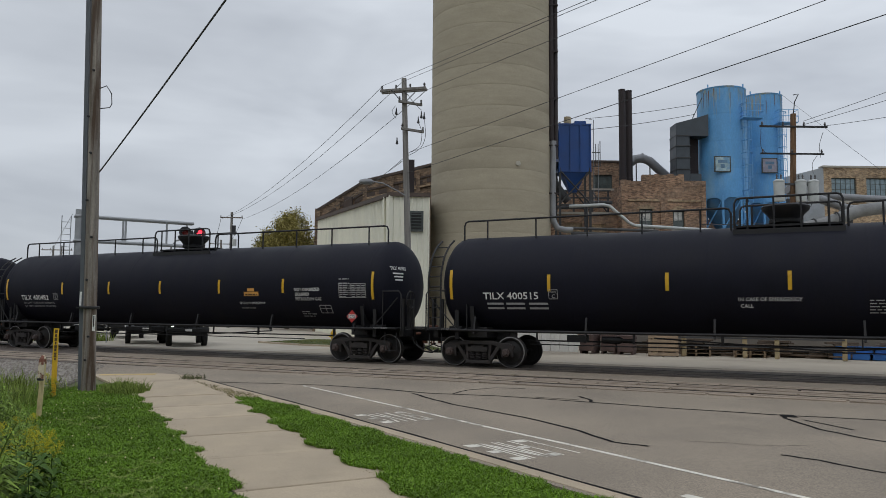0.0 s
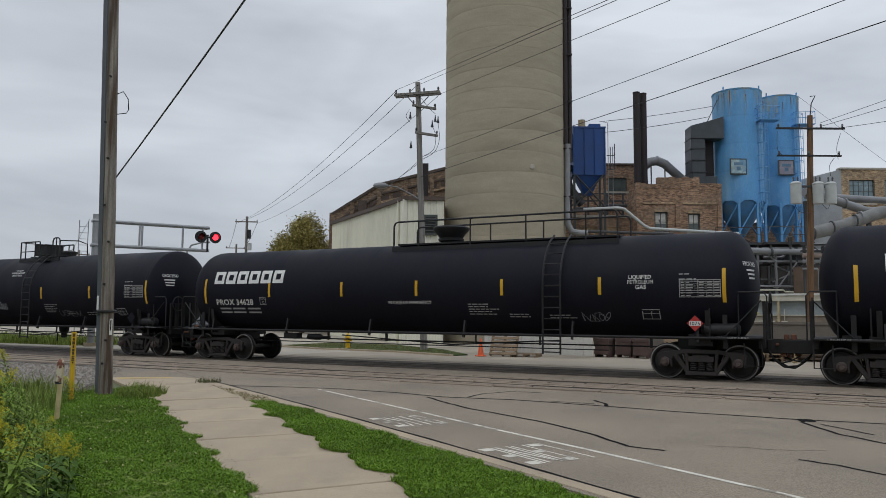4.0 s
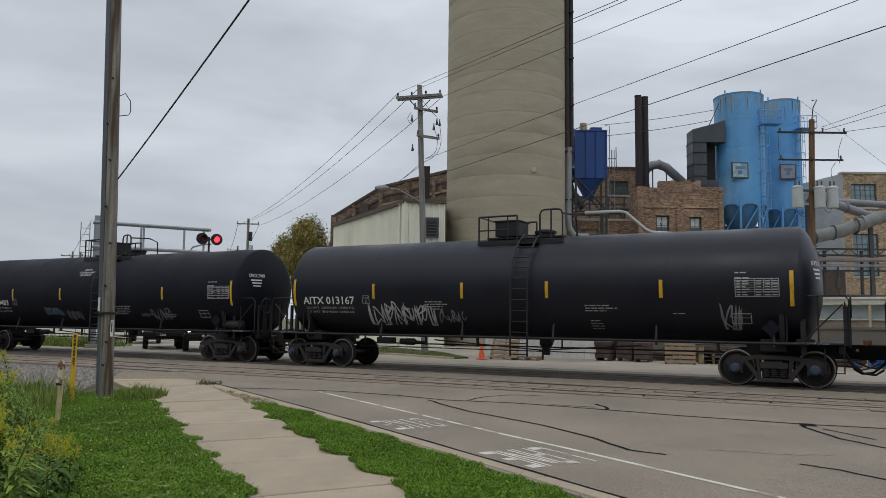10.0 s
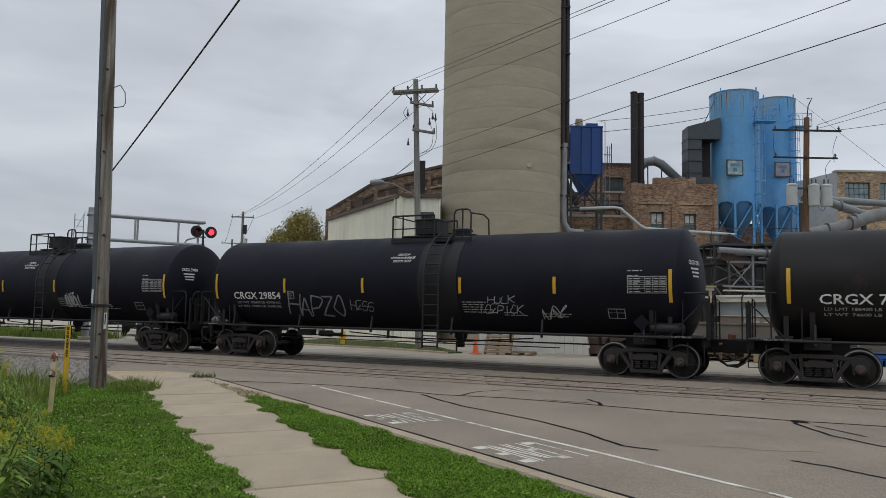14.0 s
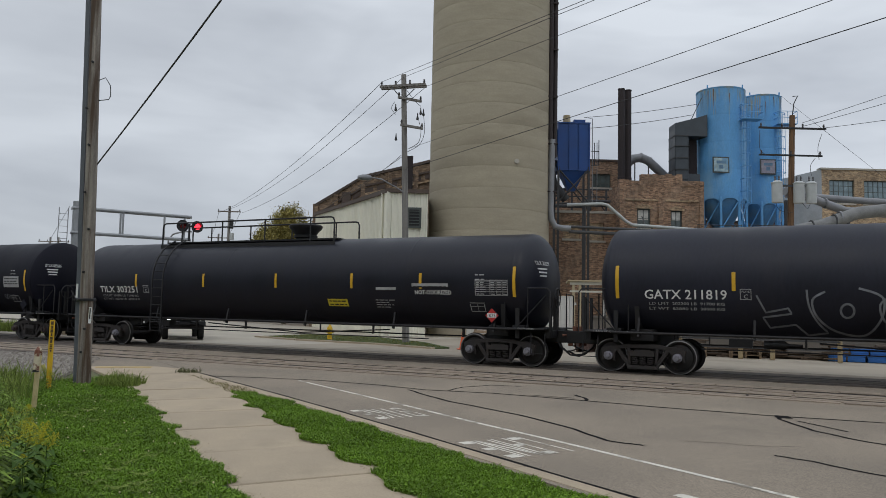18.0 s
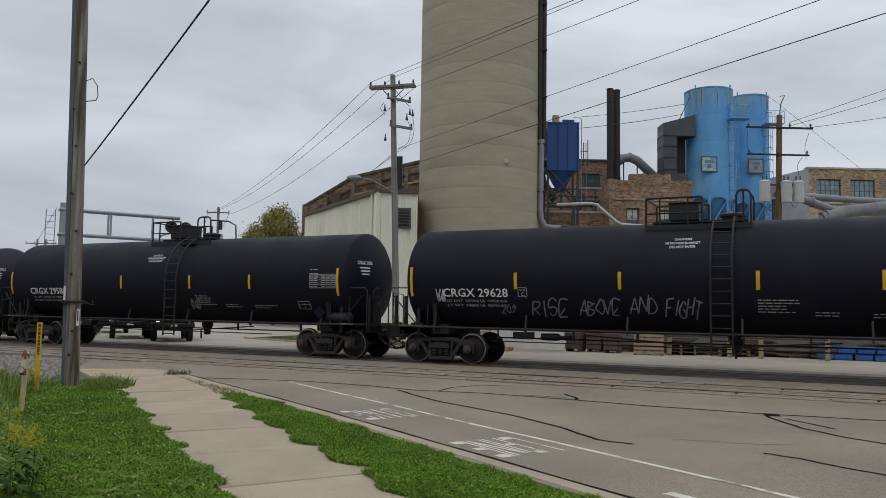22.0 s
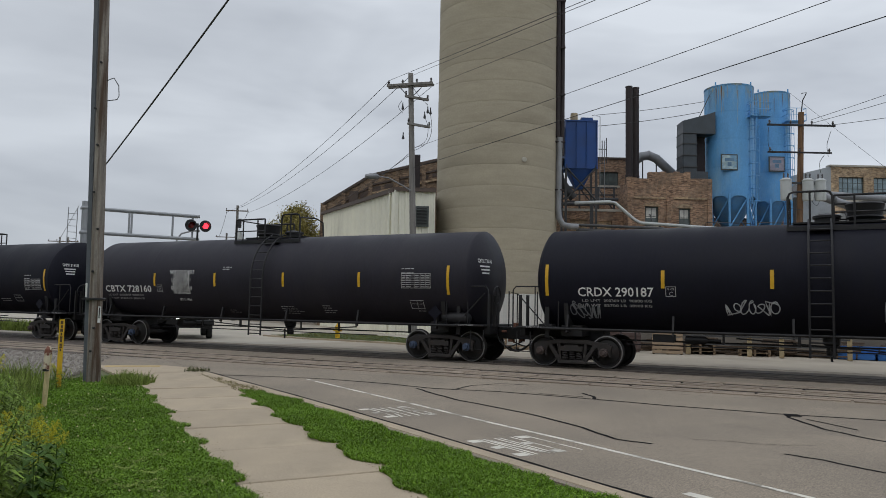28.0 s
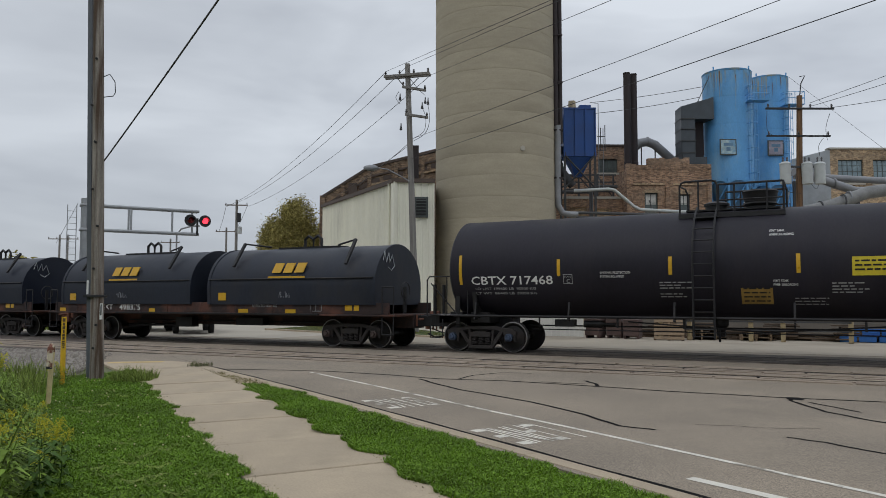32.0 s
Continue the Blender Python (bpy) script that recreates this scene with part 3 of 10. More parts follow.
def tank_car(spec, kind):
    """One tank car at the track frame's origin, facing along x; kind 'gp' or 'lpg'."""
    lpg = kind == "lpg"
    R, zc, half, B = (1.43, 2.41, 9.75, 16.34) if lpg else (1.51, 2.49, 8.55, 13.83)
    low = spec.get("low", 0.0)
    R, zc = R - low / 2, zc - low / 2
    paint = spec.get("paint", BLACK)
    car = thing("tank_car", spec["label"], "tank car", group="train of tank cars")
    lad, dome, rail0, rail1 = TOPS[spec["no"]]
    band = (lad - spec.get("band_left", 0.55), lad + spec.get("band_right", 0.75)) if spec.get("band") else None
    ends = half - 0.88
    xs = STRIPS.get(spec["no"], [-ends, -4.45, -1.68, 1.6, 4.2, ends] if not lpg else [-ends, -5.9, -3.2, -0.4, 2.3, 5.0, ends])
    shell = half - 0.25 if lpg else spec.get("shell", round((xs[-1] - xs[0]) / 2 + 0.6, 2))
    me = shared(("tank", kind, band, shell, low), lambda: tank_shell(R, zc, shell, band, not lpg), 28)
    tank = part("tank", me, paint, car)
    if band:
        ring = part("jacket_band", shared(("jacket_band", kind, band, low), lambda: Geo().lathe([(R - 0.01, band[0] - 0.012), (R + 0.018, band[0]), (R + 0.018, band[0] + 0.05), (R + 0.018, band[1] - 0.05), (R + 0.018, band[1]), (R - 0.01, band[1] + 0.012)], 72, "x", (0, 0, zc)), 28), BANDWORN, car, "worn jacket band round the tank's middle")
        if "band_paint" in spec:
            ring.material_slots[0].link = "OBJECT"
            ring.material_slots[0].material = spec["band_paint"]
    if tank.material_slots[0].material != paint:
        tank.material_slots[0].link = "OBJECT"
        tank.material_slots[0].material = paint
    F = Flank(R + (0.02 if band else 0.0), zc)
    # reflective strips, tall ones at the ends
    worn = paint is GREY
    for i, x in enumerate(xs):
        tall = i in (0, len(xs) - 1)
        mz, hh = (1.95, 0.86) if tall else (2.16, 0.46)
        part("reflective_strip", shared(("reflective_strip", kind, round(x, 2), low, worn), lambda: F.patch(x - 0.045, mz, 0.09, hh), None), SIGNAGED if worn else YELLOW, car, "yellow reflective strip")
    # long side pipe rails and the brackets that carry them
    for s in (-1, 1):
        part("side_rail", shared(("side_rail", kind, s), lambda: Geo().tube([(-half + 0.9, s * 1.42, 1.06), (half - 0.9, s * 1.42, 1.06)], 0.035, 8)), IRON, car)
    for k in range(6):
        x = -half + 1.6 + (2 * half - 3.2) * k / 5
        part("rail_bracket", shared(("rail_bracket", kind), lambda: Geo().box((0.0, -1.33, 1.2), (0.05, 0.09, 0.5), 0, -14)), IRON, car, at=pose(x, 0, 0))
    # underframe
    for s in (-1, 1):
        e = half - 0.02
        part("end_sill", shared(("end_sill", kind, s), lambda: Geo().box((s * (B / 2 + 0.9), 0, 0.86), (3.2, 0.62, 0.34)).box((s * (e - 0.14), -0.1, 0.93), (0.16, 1.7, 0.22)).box((s * (e - 0.85), 0, 1.07), (1.5, 2.7, 0.05)).box((s * B / 2, 0, 1.0), (0.6, 2.2, 0.3)), 35, 0.012), IRON, car)
        part("saddle", shared(("saddle", kind, s), lambda: Geo().prism([(-1.2, 0.95), (1.2, 0.95), (1.32, 1.75), (1.1, 1.35), (0.6, 1.08), (-0.6, 1.08), (-1.1, 1.35), (-1.32, 1.75)], pose(s * (B / 2 + 0.15), 0, 0, 90, 0, 90), 0.12)), IRON, car)
        coupler(car, pose(s * (e - 0.12), 0, 0.86, 0, 0, 0 if s > 0 else 180))
        part("air_hose", shared(("air_hose",), lambda: Geo().tube([(0, -0.25, 0.75), (0.12, -0.27, 0.55), (0.35, -0.25, 0.36), (0.6, -0.2, 0.33), (0.78, -0.1, 0.45)], 0.028, 8)), HOSE, car, "black rubber air hose", at=pose(s * (e - 0.05), 0, 0, 0, 0, 0 if s > 0 else 180))
        part("end_handrail", shared(("end_handrail", kind, s), lambda: end_rail(s * (e - 0.35), s)), IRON, car)
        part("end_handrail", shared(("end_handrail", kind, s, 2), lambda: Geo().tube([(s * (e - 0.05), 1.2, 1.0), (s * (e - 0.05), 1.2, 2.05), (s * (e - 0.05), 0.5, 2.1), (s * (e - 0.05), 0.5, 1.0)], 0.02, 6)), IRON, car)
        part("end_brace", shared(("end_brace", kind, s), lambda: Geo().tube([(s * (e - 0.95), -1.27, 1.1), (s * (e - 0.1), -1.27, 2.0)], 0.018, 6).tube([(s * (e - 0.62), -1.27, 1.08), (s * (e - 0.62), -1.27, 2.2)], 0.018, 6)), IRON, car)
        tagged(part("sill_stencil", shared(("sill_stencil", kind, s), lambda: Geo().add([(s * (e - 0.85) - 0.45 + u, -1.355, 1.055 + v) for u, v in letters("1 INCH HP COMP SHOES", 0.045, 0.9)[0]], letters("1 INCH HP COMP SHOES", 0.045, 0.9)[1]), None), DIMINK, car), kind="stuff")
        part("sill_step", shared(("sill_step", kind, s), lambda: Geo().tube([(s * (e - 0.1), -1.3, 0.95), (s * (e - 0.1), -1.32, 0.40), (s * (e - 0.5), -1.32, 0.40), (s * (e - 0.5), -1.3, 0.95)], 0.018, 6)), IRON, car)
        part("end_shelf", shared(("end_shelf", kind, s), lambda: Geo().box((s * (e - 0.95), -1.18, 1.22), (0.12, 0.06, 0.85)).box((s * (e - 0.9), -1.05, 1.12), (0.4, 0.3, 0.1)), 35, 0.008), IRON, car)
        for y in (-0.95, -0.35):
            part("end_post", shared(("end_post", kind, s, y), lambda: Geo().box((s * (e - 0.06), y, 1.5), (0.07, 0.09, 0.95))), IRON, car)
        part("second_hose", shared(("second_hose",), lambda: Geo().tube([(0, -0.42, 0.82), (0.1, -0.44, 0.6), (0.3, -0.42, 0.45), (0.5, -0.36, 0.5), (0.72, -0.2, 0.62)], 0.02, 6)), HOSE, car, "black rubber hose", at=pose(s * (e - 0.05), 0, 0, 0, 0, 0 if s > 0 else 180))
        bogie(car, s * B / 2, spec.get("cap"))
    part("brake_wheel", shared(("brake_wheel", kind), lambda: Geo().lathe([(0.26, -0.02), (0.28, 0), (0.26, 0.02), (0.24, 0), (0.26, -0.02)], 20, "x", (half + 0.05, -0.75, 1.95)).box((half + 0.05, -0.75, 1.95), (0.02, 0.03, 0.52)).box((half + 0.05, -0.75, 1.95), (0.02, 0.52, 0.03)).box((half + 0.0, -0.75, 1.5), (0.1, 0.12, 0.9))), IRON, car)
    if spec["mark"][:4] in ("CRGX", "PROX", "CBTX", "CRDX"):
        part("air_reservoir", shared(("air_reservoir", kind), lambda: Geo().lathe([(0.001, -0.48), (0.1, -0.46), (0.165, -0.38), (0.17, 0.38), (0.1, 0.46), (0.001, 0.48)], 18, "x", (half - 1.08, -1.12, 1.27)).box((half - 1.3, -1.1, 1.1), (0.06, 0.2, 0.1)).box((half - 0.85, -1.1, 1.1), (0.06, 0.2, 0.1)), 35), IRON, car, "black air reservoir on the end platform")
    part("placard_holder", shared(("placard_holder", kind), lambda: Geo().box((half - 1.65, -1.36, 1.30), (0.05, 0.05, 0.6)).box((half - 1.65, -1.40, 1.42), (0.30, 0.02, 0.30), 0, 0, 45), 35), BLACK, car)
    # brake rods and boxes hung below the tank
    part("brake_rigging", shared(("brake_rigging", kind), lambda: Geo().tube([(-B / 2 + 1.2, -0.3, 0.78), (B / 2 - 1.2, -0.3, 0.78)], 0.022, 6).tube([(-B / 2 + 1.4, -0.55, 0.68), (B / 2 - 2.5, -0.55, 0.66)], 0.016, 6).box((-B * 0.33, -0.4, 0.86), (0.55, 0.3, 0.2)).lathe([(0.001, -0.3), (0.1, -0.28), (0.11, 0.2), (0.04, 0.3), (0.04, 0.6), (0.001, 0.6)], 10, "x", (-B * 0.27, -0.42, 0.84)).tube([(-B * 0.2, -0.5, 0.92), (B * 0.05, -0.5, 0.70), (B * 0.26, -0.5, 0.90)], 0.02, 6), 35), IRON, car)
    for k in range(6):
        x = -B / 2 + 1.6 + (B - 3.2) * k / 5 + 0.3 * math.sin(k * 2.7)
        part("hanger", shared(("hanger", k % 3), lambda: Geo().box((0, -0.5, 0.9), (0.035 + 0.02 * (k % 3), 0.05, 0.30))), IRON, car, at=pose(x, 0, 0))
    # top fittings
    zt = zc + R
    if lpg:
        x0, x1 = rail0, rail1
        part("top_platform", shared(("top_platform", x0, x1), lambda: Geo().span((x0, -0.5, zt - 0.04), (x1, 0.5, zt + 0.01)), None), IRON, car)
        part("valve_bonnet", shared(("valve_bonnet",), lambda: Geo().lathe([(0.30, 0), (0.30, 0.10), (0.40, 0.13), (0.41, 0.20), (0.37, 0.23), (0.44, 0.34), (0.56, 0.46), (0.58, 0.54), (0.54, 0.58), (0.001, 0.60)], 28, "z", (0, 0, zt - 0.05)), 35), IRON, car, "black round valve bonnet", at=pose(dome, 0, 0))
        part("platform_edge", shared(("platform_edge", x0, x1), lambda: Geo().span((x0 - 0.04, -0.8, zt - 0.25), (x1 + 0.04, -0.74, zt - 0.12)).span((x0 - 0.04, 0.74, zt - 0.25), (x1 + 0.04, 0.8, zt - 0.12)), None), IRON, car)
        for y in (-0.75, 0.75):
            rail_set(car, "safety_rail", x0, x1, zt - 0.22, y, 0.9, 4)
        if spec.get("long_rail"):
            for a, b in ((-half + 0.9, x0 - 0.1), (x1 + 0.1, half - 0.9)):
                rail_set(car, "running_board_rail", a, b, zt - 0.15, -0.55, 0.62, 5)
        if lad is not None:
            part("ladder", shared(("ladder", kind, lad, low), lambda: ladder(lad, R, zc)), IRON, car)
        else:
            part("ladder", shared(("ladder_end", kind), lambda: ladder(-half + 0.35, R - 0.15, zc, 0.4, 1.05)), IRON, car)
    else:
        part("top_platform", shared(("top_platform", rail0, rail1, lad, low), lambda: Geo().span((rail0 + 0.1, -0.42, zt - 0.03), (rail1 - 0.1, 0.42, zt + 0.01)).span((lad - 0.3, -1.0, zt - 0.26), (lad + 0.3, -0.6, zt - 0.23)), None), IRON, car)
        if spec.get("valves"):
            part("valve_group", shared(("valve_group", dome, low), lambda: Geo().lathe([(0.16, 0), (0.16, 0.16), (0.22, 0.18), (0.22, 0.24), (0.08, 0.28), (0.001, 0.3)], 16, "z", (dome, 0, zt)).lathe([(0.1, 0), (0.1, 0.22), (0.05, 0.3), (0.001, 0.31)], 12, "z", (dome + 0.35, -0.15, zt)), 35), IRON, car, "small black top valves")
        elif spec.get("round"):
            part("dome_housing", shared(("dome_round", dome, low), lambda: Geo().lathe([(0.34, 0), (0.34, 0.06), (0.42, 0.12), (0.38, 0.16), (0.43, 0.40), (0.45, 0.44), (0.41, 0.48), (0.001, 0.50)], 24, "z", (dome, 0, zt)), 35), IRON, car, "black round manway housing")
        else:
            part("dome_housing", shared(("dome_box", dome, low), lambda: Geo().box((dome, 0, zt + 0.27), (0.76, 0.8, 0.46)).box((dome, 0, zt + 0.51), (0.84, 0.88, 0.04)).lathe([(0.3, 0), (0.3, 0.1)], 20, "z", (dome, 0, zt)), 35, 0.012), IRON, car, "black box-shaped manway housing")
        part("manway_cover", shared(("manway_cover", lad, low), lambda: Geo().lathe([(0.28, 0), (0.28, 0.14), (0.33, 0.14), (0.33, 0.2), (0.2, 0.25), (0.001, 0.26)], 20, "z", (lad + 0.15, 0.1, zt)), 35), IRON, car)
        left = lad > dome
        a0, a1, b0, b1 = (rail0, dome + 0.5, lad + 0.3, rail1) if left else (lad + 0.3, rail1, rail0, lad + 0.28)
        part("platform_edge", shared(("platform_edge", rail0, rail1, "gp", low), lambda: Geo().span((rail0 - 0.03, -0.84, zt - 0.25), (rail1 + 0.03, -0.78, zt - 0.13)).span((rail0 - 0.03, 0.78, zt - 0.25), (rail1 + 0.03, 0.84, zt - 0.13)), None), IRON, car)
        for y in (-0.8, 0.8):
            rail_set(car, "safety_rail", a0, a1, zt - 0.22, y, 0.82, 2, False, True)
        rail_set(car, "safety_rail", b0, b1, zt - 0.22, -0.8, 0.94, 1)
        xf = b1 if left else b0
        part("safety_rail", shared(("safety_rail", "d", xf, low), lambda: Geo().tube([(xf, -0.8, zt + 0.6), (xf, 0.1, zt + 0.66), (xf, 0.5, zt + 0.55), (xf, 0.55, zt - 0.1)], 0.026, 6)), IRON, car)
        xe = a0 if left else a1
        part("safety_rail", shared(("safety_rail", "c", xe, low), lambda: Geo().tube([(xe, -0.8, zt + 0.6), (xe, 0.8, zt + 0.6)], 0.022, 6)), IRON, car)
        part("ladder", shared(("ladder", kind, lad, low), lambda: ladder(lad, R, zc)), IRON, car)
        part("outlet_valve", shared(("outlet_valve", lad), lambda: Geo().lathe([(0.2, 0.25), (0.2, 0.05), (0.12, -0.05), (0.12, -0.25), (0.001, -0.26)], 14, "z", (lad + 0.2, 0, 0.80)).tube([(lad + 0.2, -0.3, 0.75), (lad + 0.2, -0.3, 0.42)], 0.03, 6), 35), IRON, car)
    flank_paint(car, spec, F, half, kind, shell)
    return car


# strokes of hand-drawn capitals on a grid 4 wide and 6 high
SPRAY_FORMS = {
    "A": "0026 2640 0232", "B": "0006 06354503422000", "C": "4526140220 2041", "D": "0006 0616344230 3000", "E": "460600 0033 0040", "F": "0006 0646 0333", "G": "4526030110 10304133 3323",
    "H": "0006 4046 0343", "I": "2026", "K": "0006 4603 0340", "L": "060040", "M": "0006 062346 4640", "N": "0006 0640 4046", "O": "26140230 30423526", "P": "0006 06364533 3302",
    "R": "0006 06364533 3303 1340", "S": "4526050323 23423010 1001", "T": "0646 2620", "U": "0601203041 4146", "V": "0620 2046", "X": "0046 0640", "Z": "0646 4600 0040", "0": "26140230 30423526",
    "1": "1526 2620", "2": "0526364533 3300 0040", "3": "05264534 3423 23423010", "6": "4526031020 20314223 2303", "9": "44251434 34452636 4410", "*": "2125 0244 0442", "!": "2622 2120", "?": "0526452322 2120", "'": "2624",
}


def smooth_line(pts, n=5):
    """A soft curve through the points."""
    q = [pts[0]] + list(pts) + [pts[-1]]
    out = []
    for a, b, c, d in zip(q, q[1:], q[2:], q[3:]):
        for k in range(n):
            t = k / n
            out.append(tuple(0.5 * (2 * b[i] + (c[i] - a[i]) * t + (2 * a[i] - 5 * b[i] + 4 * c[i] - d[i]) * t * t + (3 * b[i] - a[i] - 3 * c[i] + d[i]) * t ** 3) for i in (0, 1)))
    return out + [pts[-1]]


def spray_word(F, text, x, z, h, w, seed):
    """A word in uneven slanting strokes of one spray can."""
    rnd = random.Random(seed)
    g = Geo()
    step = w / len(text)
    for i, ch in enumerate(text):
        cx, dz = x + i * step, h * rnd.uniform(-0.09, 0.09)
        sx, sz, lean, tip = step * rnd.uniform(0.82, 1.02), h * rnd.uniform(0.88, 1.12), rnd.uniform(0.08, 0.26), rnd.uniform(-0.1, 0.1)
        for code in SPRAY_FORMS[ch].split():
            pts = [(int(code[k]) / 4, int(code[k + 1]) / 6) for k in range(0, len(code), 2)]
            pts = [(cx + u * sx + lean * v * sz + rnd.uniform(-0.04, 0.04) * sx, z + dz + v * sz + tip * u * sz + rnd.uniform(-0.03, 0.03) * sz) for u, v in pts]
            F.stroke(smooth_line(pts), max(0.02, min(0.05, h * 0.085)) * rnd.uniform(0.85, 1.15), g)
    return g


def flank_paint(car, spec, F, half, kind, shell):
    """Reporting mark, data lines, capacity table, notices and graffiti."""
    rnd = random.Random(spec["no"])
    ink = spec.get("ink", WHITEINK)
    x0 = -half + spec.get("mark_x", 1.88)
    mz = spec.get("mark_z", 1.95)
    wide = spec.get("mark_w", 2.0 if kind == "gp" else 1.65)
    part("reporting_mark", F.text(spec["mark"], x0, mz, 0.235 * min(1.0, wide / 2.0), wide), ink, car, "stencilled reporting mark", smooth=None)
    if spec["no"] in WEIGHTS:
        a, b, c, d = WEIGHTS[spec["no"]]
        for i, row in enumerate((("LD LMT", a, b), ("LT WT", c, d))):
            for t, x, w in zip(row, (0.1, 0.68, 1.36), (0.5, 0.6, 0.58)):
                part("weight_stencil", F.text(t, x0 + x, mz - 0.15 - i * 0.125, 0.075, w), DIMINK, car, smooth=None)
    else:
        for i in range(2):
            for a, b in ((0.1, 0.5), (0.68, 0.55), (1.36, 0.55)):
                part("weight_stencil", F.patch(x0 + a, mz - 0.15 - i * 0.125, b, 0.06), DIMINK, car, smooth=None)
    k = wide + 0.3 - 2.35
    g = F.frame_box(x0 + k + 2.35, mz + 0.0, 0.26, 0.26, 0.016)
    F.text("C", x0 + k + 2.44, mz + 0.03, 0.1, g=g)
    F.text("PLATE", x0 + k + 2.39, mz + 0.17, 0.045, 0.18, g=g)
    part("plate_box", g, DIMINK, car, smooth=None)
    # capacity table near the leading end
    tx, tz = spec.get("table_at", (0.0, 0.0) if kind == "gp" else (0.35, -0.18))
    tx += half - 2.02 + (-0.42 if kind == "gp" else -0.5)
    if spec.get("table", True):
        g = F.frame_box(tx, 2.18 + tz, 1.0, 0.44, 0.016, None, (0.45, 0.65, 0.83), (0.25, 0.36, 0.5, 0.62, 0.74, 0.87))
        for r in range(6):
            F.lines(tx + 0.04, 2.21 + tz + r * 0.066, 0.36, 1, 0.026, g=g, rnd=rnd)
            for c in (0.48, 0.68, 0.85):
                F.patch(tx + c, 2.21 + tz + r * 0.066, 0.12, 0.024, g)
        part("capacity_table", g, DIMINK, car, smooth=None)
    g = Geo()
    F.lines(tx, 2.75 + tz, 0.45, 2, 0.03, 0.13, g=g, rnd=rnd)
    tagged(part("stencil_block", g, DIMINK, car, smooth=None), kind="stuff")
    part("consolidated_stencil", F.frame_box(half - 2.2 + spec.get("box_x", -0.35 if kind == "gp" else -0.8), 1.52, 0.46, 0.26, 0.022, None, (0.5,), (0.55,)), DIMINK, car, smooth=None)
    for x, z, w, n in spec.get("lines", [(1.75, 1.9, 0.95, 5), (3.0, 1.62, 0.75, 2), (4.2, 1.6, 0.95, 2)]):
        tagged(part("stencil_block", F.lines(x, z, w, n, 0.028, 0.07, rnd=rnd), DIMINK, car, smooth=None), kind="stuff")
    # small mark on the leading head
    hd = F.R * (0.46 if kind == "lpg" else 0.31)
    flat = [(letters(spec["mark"], 0.11, 0.62), -1.06, F.zc + 0.46)]
    g = Geo()
    rs, ds = [q[0] for q in DISH], [q[1] for q in DISH]

    def on_head(y, z):
        r = min(math.hypot(y, z - F.zc) / F.R, 0.999)
        d = math.sqrt(1 - r * r) if kind == "lpg" else float(np.interp(r, rs, ds))
        return (shell - hd + hd * d + 0.012, y, z)

    for (vs, fs), y0, z0 in flat:
        g.add([on_head(y0 + u, z0 + v) for u, v in vs], fs)
    for k in range(3):
        y0, z0, w = -1.0 + 0.03 * k, F.zc + 0.33 - 0.1 * k, 0.42 - 0.05 * k
        g.add([on_head(y0 + w * u / 4, z0 + v) for v in (0, 0.045) for u in range(5)], [(u, u + 1, u + 6, u + 5) for u in range(4)])
    tagged(part("head_mark", g, WHITEINK, car, smooth=None), kind="stuff")
    for text, x, z, h, w in spec.get("texts", []):
        part("stencil_text", F.text(text, x, z, h, w), WHITEINK, car, smooth=None)
    for x, z, w, h, m in spec.get("notices", []):
        p = part("notice", F.patch(x, z, w, h), m, car, "yellow emergency notice" if m is SIGNYELLOW else "notice panel", smooth=None)
        if w > 0.3:
            q = F.lines(x + 0.06, z + h - 0.12, w - 0.12, max(1, int(h / 0.12)), 0.04, 0.1)
            q.v = [(a, b - 0.004, c) for a, b, c in q.v]
            part("notice_print", q, IRON, p, smooth=None)
    if spec.get("placard"):
        px = half - 1.65
        pl = part("placard", Geo().box((px, -1.425, 1.42), (0.28, 0.012, 0.28), 0, 0, 45), REDSIGN if spec["placard"] == "red" else WHITEINK, car, "diamond hazard placard", smooth=None)
        if spec["placard"] == "red":
            vs, fs = letters("1075", 0.09, 0.24)
            part("placard_panel", Geo().span((px - 0.14, -1.437, 1.36), (px + 0.14, -1.433, 1.48)), WHITEINK, pl, smooth=None)
            part("placard_number", Geo().add([(px - 0.12 + v[0], -1.442, 1.375 + v[1]) for v in vs], fs), IRON, pl, smooth=None)
    for i, (x, z, w, h, c, n) in enumerate(spec.get("tags", [])):
        part("graffiti", F.scrawl(x, z, w, h, spec["no"] * 10 + i, n, 0.016 + 0.012 * (h > 0.3) + 0.014 * (h > 0.5)), SPRAYS[c], car, c + " spray-paint scrawl", smooth=None)
    for text, x, z, h, w, *tint in spec.get("sprayed", []):
        part("graffiti", spray_word(F, text, x, z, h, w, spec["no"] * 31 + int(x * 10)), SPRAYS[tint[0] if tint else "white"], car, "spray-paint lettering", smooth=None)
    for pts, w in spec.get("outlines", []):
        fine = [(p[0] + (q[0] - p[0]) * k / 6, p[1] + (q[1] - p[1]) * k / 6) for p, q in zip(pts, pts[1:]) for k in range(6)] + [pts[-1]]
        part("graffiti", F.stroke(fine, w), SPRAYS["grey"], car, "pale grey outline graffiti", smooth=None)


def arc(x, z, rx, rz, a0, a1, n=14):
    return [(x + rx * math.cos(radians(a0 + (a1 - a0) * k / n)), z + rz * math.sin(radians(a0 + (a1 - a0) * k / n))) for k in range(n + 1)]


def caution(x, z=3.2):
    """The three stencilled lines by the manway, centred on x."""
    return [("CAUTION", x - 0.21, z + 0.105, 0.075, 0.42), ("NITROGEN BLANKET", x - 0.425, z, 0.075, 0.85), ("DO NOT ENTER", x - 0.32, z - 0.105, 0.075, 0.64)]


